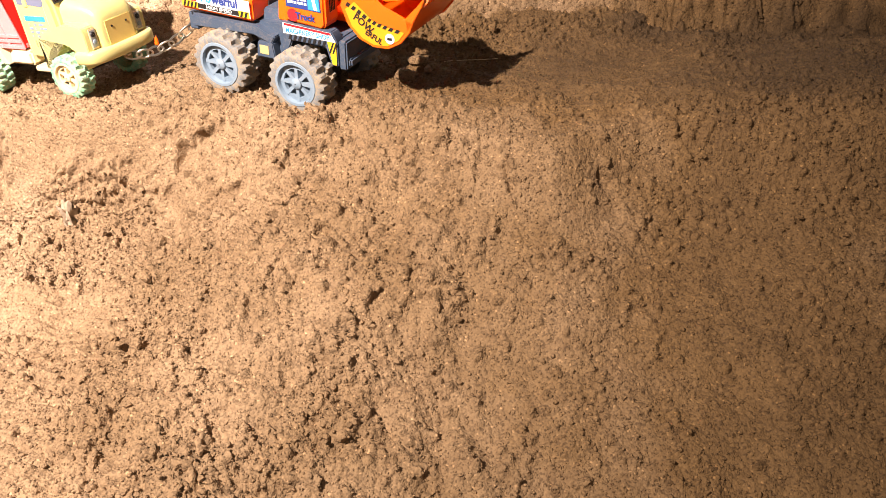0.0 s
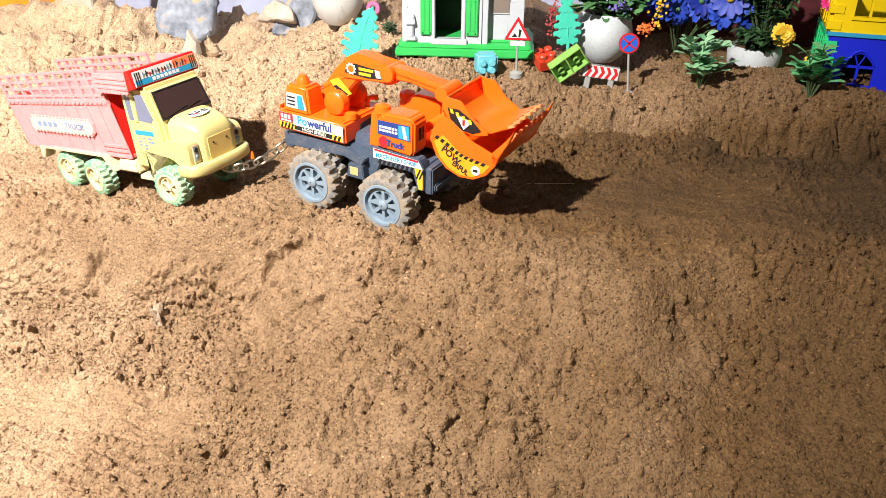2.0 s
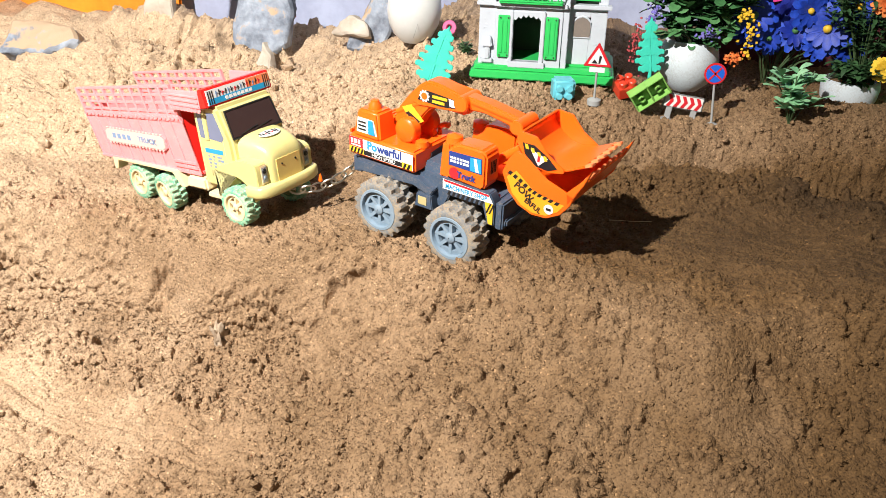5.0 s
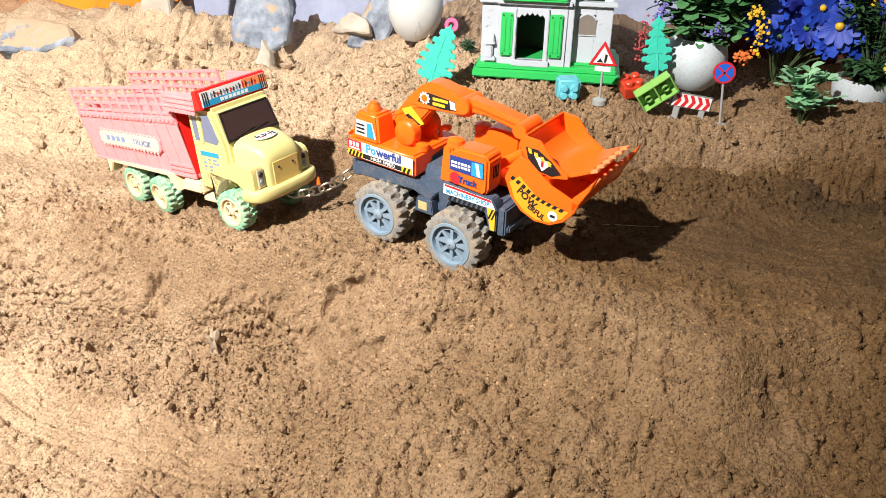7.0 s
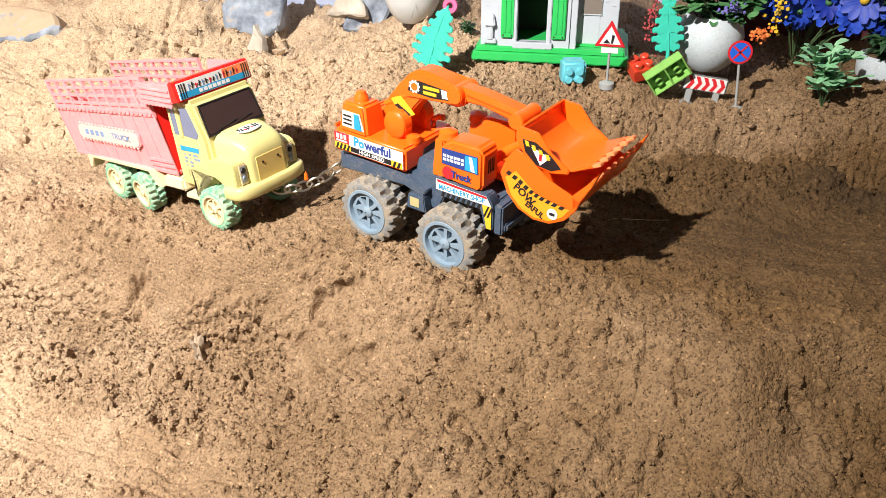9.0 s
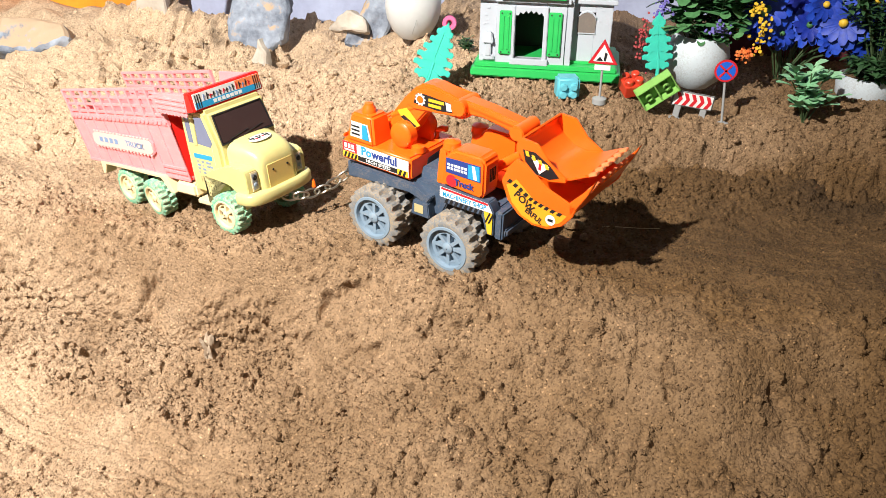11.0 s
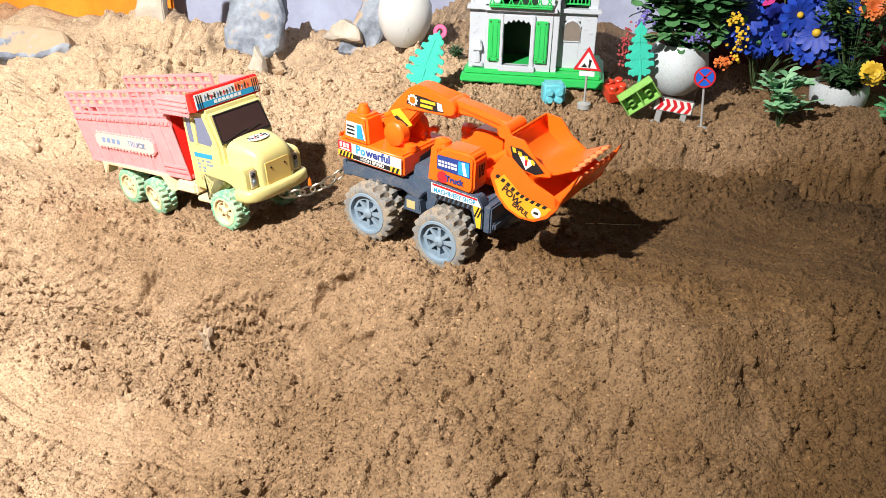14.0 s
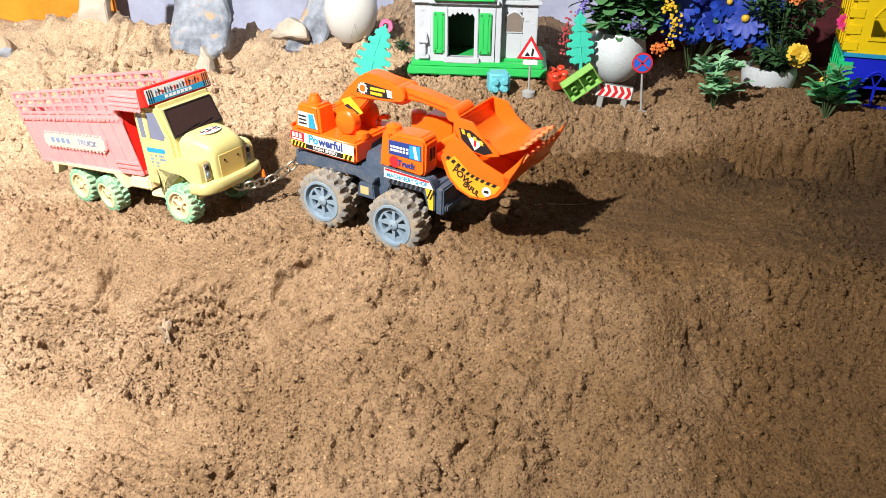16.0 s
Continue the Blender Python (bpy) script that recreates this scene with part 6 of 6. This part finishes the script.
def make_bush_pot(m):
    T = thing("flower_pot", m, "white bowl pot with a leafy bush and small coloured blossoms", "plant pot")
    pot_shape([(0.001, 0.0), (0.022, 0.001), (0.037, 0.014), (0.047, 0.034), (0.0505, 0.054), (0.046, 0.076), (0.040, 0.086), (0.037, 0.086), (0.036, 0.070)], STAINED, T)
    part("soil", Geo().lathe([(0.0365, 0.074), (0.001, 0.078)], 24, caps=False), SAND, T)
    foliage(T, "foliage", (0, -0.01, 0.135), (0.105, 0.06, 0.085), 14, 0.029, 0.025, LEAF, 11, sprigs=34)
    foliage(T, "foliage", (0.01, -0.02, 0.095), (0.075, 0.05, 0.03), 10, 0.020, 0.016, LEAF, 14, sprigs=16)
    sprays(T, "blossom_spray", (0.062, -0.045, 0.070), (0.018, 0.010, 0.012), 42, 0.0028, PETAL_ORANGE, 1)
    sprays(T, "blossom_spray", (0.085, -0.040, 0.100), (0.010, 0.010, 0.030), 40, 0.0030, PETAL_YELLOW, 2)
    sprays(T, "blossom_spray", (0.075, -0.040, 0.135), (0.012, 0.010, 0.014), 26, 0.0030, PETAL_YELLOW, 7)
    sprays(T, "blossom_spray", (-0.092, -0.040, 0.085), (0.010, 0.010, 0.030), 60, 0.0024, PETAL_RED, 3)
    sprays(T, "blossom_spray", (-0.070, -0.040, 0.130), (0.020, 0.010, 0.016), 34, 0.0026, PETAL_VIOLET, 4)
    sprays(T, "blossom_spray", (0.018, -0.055, 0.105), (0.016, 0.008, 0.010), 34, 0.0028, PETAL_VIOLET, 5)


make_bush_pot(pose(0.140, 1.462, 0.176, 0, 0, 0))


def make_blue_bunch(m):
    T = thing("blue_flowers", m, "bunch of blue artificial daisies on dark stems stuck in the sand", "flowers")
    rng = random.Random(12)
    g = Geo()
    spots = [(-0.050, -0.050, 0.112, 0.040), (0.068, -0.055, 0.098, 0.046), (0.110, -0.045, 0.066, 0.036), (0.022, -0.035, 0.088, 0.034), (0.112, -0.035, 0.132, 0.044),
             (-0.040, -0.020, 0.150, 0.028), (0.060, -0.050, 0.070, 0.026), (0.035, -0.05, 0.125, 0.034), (-0.020, -0.045, 0.075, 0.028), (-0.055, -0.045, 0.080, 0.024), (0.118, -0.030, 0.080, 0.028), (0.070, -0.020, 0.160, 0.03)]
    for k, (x, y, z, r) in enumerate(spots):
        g.tube([(0.005 * rng.uniform(-1, 1), 0, -0.02), (x * 0.4, y * 0.4, z * 0.5), (x, y + 0.004, z - 0.004)], 0.0016, 6)
        bloom(T, (x, y, z), (rng.uniform(-0.4, 0.4), -1, rng.uniform(0.0, 0.6)), r, 11, PETAL_BLUE, 2, PETAL_YELLOW if k % 3 == 1 else LEAF, 0.42, 0.12, k)
    part("stalk", g, STEM, T)
    for k in range(15):
        x, y, z = rng.uniform(-0.04, 0.09), rng.uniform(-0.02, 0.0), rng.uniform(0.06, 0.13)
        bloom(T, (x, y, z), (rng.uniform(-0.6, 0.6), -1, rng.uniform(-0.2, 0.8)), 0.022, 7, PETAL_NIGHT, 2, None, 0.7, 0.4, 40 + k)
    foliage(T, "foliage", (0.01, 0.02, 0.05), (0.06, 0.03, 0.05), 8, 0.022, 0.010, LEAF_DARK, 21, sprigs=14)


make_blue_bunch(pose(0.285, 1.525, 0.190, 0, 0, 0))


def make_marigold_pot(m):
    T = thing("marigold_pot", m, "half-buried stained white pot with dark foliage and yellow marigolds", "plant pot")
    pot_shape([(0.001, -0.03), (0.032, -0.03), (0.044, 0.0), (0.046, 0.018), (0.044, 0.028), (0.040, 0.030), (0.039, 0.022)], STAINED, T)
    part("soil", Geo().lathe([(0.0395, 0.020), (0.001, 0.022)], 24, caps=False), SAND, T)
    foliage(T, "foliage", (0.01, 0.0, 0.11), (0.085, 0.05, 0.08), 18, 0.020, 0.008, LEAF_DARK, 31, sprigs=46)
    foliage(T, "foliage", (0.0, -0.022, 0.042), (0.055, 0.045, 0.026), 18, 0.020, 0.009, LEAF_DARK, 33, sprigs=30)
    bloom(T, (0.026, -0.055, 0.060), (0.1, -1, 0.3), 0.020, 16, PETAL_YELLOW, 4, None, 0.42, 0.15, 3)
    bloom(T, (0.010, -0.035, 0.158), (0.1, -1, 0.4), 0.021, 14, PETAL_ORANGE, 3, None, 0.42, 0.2, 5)
    bloom(T, (0.098, -0.020, 0.110), (0.3, -1, 0.2), 0.014, 10, PETAL_PINK, 2, None, 0.5, 0.3, 6)
    bloom(T, (0.060, 0.0, 0.145), (0.1, -1, 0.2), 0.010, 9, PETAL_RED, 2, None, 0.5, 0.3, 8)
    bloom(T, (0.083, -0.060, 0.012), (0.1, -0.8, 0.6), 0.018, 12, PETAL_YELLOW, 2, LEAF_PALE, 0.45, 0.1, 9)
    part("stalk", Geo().tube([(0.06, -0.02, 0.02), (0.085, -0.045, 0.035), (0.083, -0.058, 0.014)], 0.0012, 6), STEM, T)


make_marigold_pot(pose(0.405, 1.460, 0.182, 0, 0, 0))


def make_pink_bunch(m):
    T = thing("pink_flowers", m, "bunch of large magenta artificial flowers behind the blue ones", "flowers")
    g = Geo()
    for k, (x, z) in enumerate(((-0.05, 0.165), (0.02, 0.175), (0.075, 0.165), (-0.01, 0.19))):
        g.tube([(0, 0, -0.03), (x * 0.5, 0, z * 0.5), (x, 0.004, z - 0.004)], 0.0016, 6)
        bloom(T, (x, 0, z), (0.2 * (-1) ** k, -1, 0.2), 0.045, 9, PETAL_PINK, 2, None, 0.75, 0.25, 60 + k)
    part("stalk", g, STEM, T)


make_pink_bunch(pose(0.335, 1.62, 0.185, 0, 0, 0))


def make_small_plant(m, label, seed, mat, size=1.0):
    T = thing("small_plant", m, label, "plant", "small plants in the sand")
    rng = random.Random(seed)
    g, st = Geo(), Geo()
    for k in range(15):
        a = rng.uniform(0, 6.28)
        out, up = rng.uniform(0.004, 0.022) * size, rng.uniform(0.016, 0.052) * size
        tip = Vector((math.cos(a) * out, math.sin(a) * out * 0.8, up))
        st.tube([(0, 0, -0.01), tip * 0.5 + Vector((0, 0, 0.006)), tip], 0.0011, 5)
        for j in range(6):
            d = rand_way(rng, 0.5)
            leaf(g, tip * rng.uniform(0.6, 1.0), d, 0.016 * size * rng.uniform(0.7, 1.2), 0.0100 * size, droop=0.25, blunt=True)
    part("leaves", g, mat, T)
    part("stalk", st, STEM, T)


make_small_plant(pose(0.293, 1.345, height(0.293, 1.345)), "grey-green leafy plastic plant stuck in the sand", 3, LEAF_PALE, 1.55)
make_small_plant(pose(0.469, 1.336, height(0.469, 1.336)), "bright green leafy plastic plant near the toy castle", 5, leaf_material("fresh leaves", (0.05, 0.28, 0.10), (0.16, 0.52, 0.24)), 1.75)
make_small_plant(pose(-0.246, 1.50, height(-0.246, 1.5)), "small dark plastic bush beside the doll house", 9, LEAF_DARK, 0.55)


# ---- toy castle out of plates ----
def make_castle(m):
    T = thing("toy_castle", m, "toy castle of interlocking blue, yellow and green plates", "toy house")

    def storey(z, h, front_mat, side_mat, tag):
        # front plate with an arched double window, side plate, comb joints at the corner
        x0, x1 = 0.0, 0.26
        wins = [(0.030, 0.078), (0.140, 0.188)]
        g = Geo()
        edges = [x0] + [q for w in wins for q in w] + [x1]
        for a, b in zip(edges[::2], edges[1::2]):
            g.box(a, b, 0.0, 0.008, z, z + h)
        for a, b in wins:
            g.box(a, b, 0.0, 0.008, z, z + 0.026)
            pts = [(a, z + h), (a, z + 0.055)] + [(a + (b - a) * t, z + 0.055 + 0.022 * math.sin(math.pi * t)) for t in np.linspace(0.1, 0.9, 9)] + [(b, z + 0.055), (b, z + h)]
            g.prism(pts, 0.0, 0.008)
        F = part("front_plate", g, front_mat, T, tag)
        for a, b in wins:
            c = (a + b) / 2
            part("mullion", Geo().box(c - 0.002, c + 0.002, 0.001, 0.006, z + 0.026, z + 0.056), front_mat, F)
            part("transom", Geo().box(a, b, 0.001, 0.006, z + 0.053, z + 0.057), front_mat, F)
            for q in (0.33, 0.67):
                part("fan_bar", Geo().tube([(c, 0.003, z + 0.056), (a + (b - a) * q, 0.003, z + 0.055 + 0.0225 * math.sin(math.pi * q))], 0.0014, 6), front_mat, F)
            part("window_ledge", Geo().box(a - 0.003, b + 0.003, -0.003, 0.001, z + 0.021, z + 0.026), front_mat, F)
            part("window_arch", Geo().tube([(a + (b - a) * t, -0.001, z + 0.058 + 0.024 * math.sin(math.pi * t)) for t in np.linspace(0, 1, 12)], 0.0016, 6), front_mat, F)
        S = part("side_plate", Geo().box(-0.006, 0.002, 0.004, 0.160, z, z + h), side_mat, T)
        n = 4
        for k in range(n):
            zz = z + h * (k + 0.15) / n
            part("comb_tooth", Geo().box(-0.008, 0.014, -0.0022, 0.004, zz, zz + h * 0.5 / n), side_mat, S)
        part("far_side_plate", Geo().box(0.252, 0.260, 0.008, 0.160, z, z + h), side_mat, T)
        part("back_plate", Geo().box(0.0, 0.26, 0.152, 0.160, z, z + h), front_mat, T)
        for k in range(5):
            yy = 0.012 + 0.03 * k
            part("side_rib", Geo().box(-0.008, -0.005, yy, yy + 0.012, z + 0.006, z + h - 0.006), side_mat, S)

    storey(0.0, 0.104, BLOCK_BLUE, BLOCK_GREEN, "blue front plate with arched windows")
    part("floor_plate", Geo().box(-0.004, 0.262, -0.004, 0.162, 0.104, 0.110), CYAN, T)
    storey(0.110, 0.104, BLOCK_YELLOW, BLOCK_YELLOW, "yellow front plate with arched windows")


make_castle(pose(0.502, 1.395, 0.142, 0, 0, -14))

# ---- stones, sheet and boxes at the back ----
def rock(name, m, outline, depth, mat, label, category="rock", bevel=0.006, seed=0):
    """A broken slab: an outline with thickness, split faces and a ragged edge."""
    me = part(name, Geo().prism(outline, 0, depth), mat, bevel=bevel, seg=1, at=m)
    bm = bmesh.new()
    bm.from_mesh(me.data)
    bmesh.ops.triangulate(bm, faces=bm.faces)
    for _ in range(4):
        long = [e for e in bm.edges if e.calc_length() > 0.012]
        bmesh.ops.subdivide_edges(bm, edges=long, cuts=1)
        bmesh.ops.triangulate(bm, faces=[q for q in bm.faces if len(q.verts) > 3])
    off = Vector((seed * 3.1, seed * 1.7, 0))
    for v in bm.verts:
        v.co += noise.noise_vector(v.co * 18 + off) * 0.010 + noise.noise_vector(v.co * 70 + off) * 0.0035
    bm.to_mesh(me.data)
    bm.free()
    me.data.shade_smooth()
    me.data.set_sharp_from_angle(angle=radians(28))
    return tagged(me, label, category)


rock("slate_stone", pose(-0.755, 1.630, 0.150, -14, 4, 10), [(0.0, 0.0), (0.05, -0.02), (0.115, 0.02), (0.118, 0.10), (0.10, 0.19), (0.03, 0.20), (0.006, 0.13)], 0.05, SLATE, "upright grey slate stone dusted with sand", seed=1)
rock("slate_stone", pose(-0.520, 1.64, 0.165, -10, 8, 6), [(0.0, 0.0), (0.08, 0.0), (0.098, 0.09), (0.075, 0.16), (0.05, 0.12)], 0.04, SLATE, "dark pointed slate stone leaning by the pot", seed=2)
rock("slate_stone", pose(-1.20, 1.50, 0.160, -40, 0, 10), [(0.0, 0.0), (0.10, -0.01), (0.16, 0.02), (0.14, 0.06), (0.02, 0.07)], 0.05, SLATE, "flat grey stone half under the sand", seed=3)
rock("pale_slab", pose(-0.975, 1.66, 0.185, -6, 3, 0), [(0.0, 0.0), (0.08, 0.02), (0.078, 0.12), (0.072, 0.22), (0.03, 0.22), (0.022, 0.10)], 0.03, SLAB, "pale upright stone slab in the heap", seed=4)
rock("pale_stone", pose(-0.685, 1.575, 0.135, -15, 0, -10), [(0.0, 0.0), (0.035, 0.0), (0.03, 0.03), (0.012, 0.055)], 0.02, SLAB, "small pale pointed stone on the heap", bevel=0.003, seed=5)
rock("pale_stone", pose(-0.555, 1.64, 0.195, -15, 0, -10), [(0.0, 0.0), (0.09, 0.0), (0.085, 0.03), (0.05, 0.045)], 0.03, SLAB, "pale broken stone beside the slate", bevel=0.004, seed=6)
g = Geo()
for k in range(25):
    x = -1.75 + 0.72 * k / 24
    g.v += [(x, 1.96 + 0.012 * math.sin(k * 1.3), 0.05), (x + 0.01 * math.sin(k), 1.97 + 0.014 * math.sin(k * 0.9 + 1), 0.6), (x, 1.974 + 0.012 * math.sin(k * 1.3), 0.05), (x + 0.01 * math.sin(k), 1.984 + 0.014 * math.sin(k * 0.9 + 1), 0.6)]
for k in range(24):
    a, b = 4 * k, 4 * k + 4
    g.f += [(a, b, b + 1, a + 1), (a + 2, a + 3, b + 3, b + 2), (a + 1, b + 1, b + 3, a + 3), (a, a + 2, b + 2, b)]
tagged(part("orange_sheet", g, CLOTH), "hanging orange plastic sheet against the wall", "sheet")
# box stretched to the right so its dark colour stands for unlit background
tagged(part("maroon_box", Geo().box(-0.07, 0.62, 0, 0.08, -0.06, 0.135), MAROON, bevel=0.003, at=pose(0.255, 1.66, 0.19, 0, 0, 2)), "dark maroon box behind the flower stems, lengthened to stand in for shade", "box")
r = part("mossy_stone", Geo().ball((0, 0, 0.008), 0.036, 20, (1.35, 0.8, 0.62), 0.35, 4), MOSS, at=pose(-0.625, 1.215, height(-0.625, 1.215), 0, 0, 10))
tagged(r, "green mossy stone behind the truck", "rock")
r = part("pink_button", Geo().lathe([(0.004, 0), (0.006, -0.004), (0.012, -0.004), (0.013, 0.0), (0.012, 0.005), (0.006, 0.006), (0.004, 0.003)], 20, axis=1, caps=False), PINK, at=pose(-0.277, 1.50, 0.251, -10, 0, 0))
tagged(r, "pink plastic ring toy half sunk in the sand", "toy ring")
for k, (x, y, s) in enumerate(((-0.035, 1.045, 0.011), (-0.05, 0.995, 0.013), (-0.02, 1.02, 0.006), (0.02, 1.16, 0.006), (-0.33, 0.99, 0.007))):
    r = part("pebble", Geo().ball((0, 0, s * 0.3), s, 14, (1.25, 0.9, 0.6), 0.4, 20 + k), SAND, at=pose(x, y, height(x, y), 0, 0, 40 * k))
    tagged(r, "small rounded pebble on the sand track", "pebble", "pebbles on the track")
g = Geo().ball((0, 0.006, 0.014), 0.012, 28, (0.75, 0.8, 1.75), 1.0, 6)
r = part("sand_clod", g, CLOD, at=pose(-0.492, 0.908, height(-0.492, 0.908) - 0.003, 0, -6, 0))
tagged(r, "upright pale clod of sand", "clod")
pts = [(0.00 + 0.0095 * k, 1.058 + 0.0012 * math.sin(k * 0.9) + 0.001 * k, 0) for k in range(14)]
pts = [(x, y, height(0.06, 1.065) + 0.005 - 0.00004 * (k - 6) ** 2) for k, (x, y, z) in enumerate(pts)]
tagged(part("string", Geo().tube(pts[:-5], 0.0003, 5), PALE), "thin pale string lying across the track", "string")
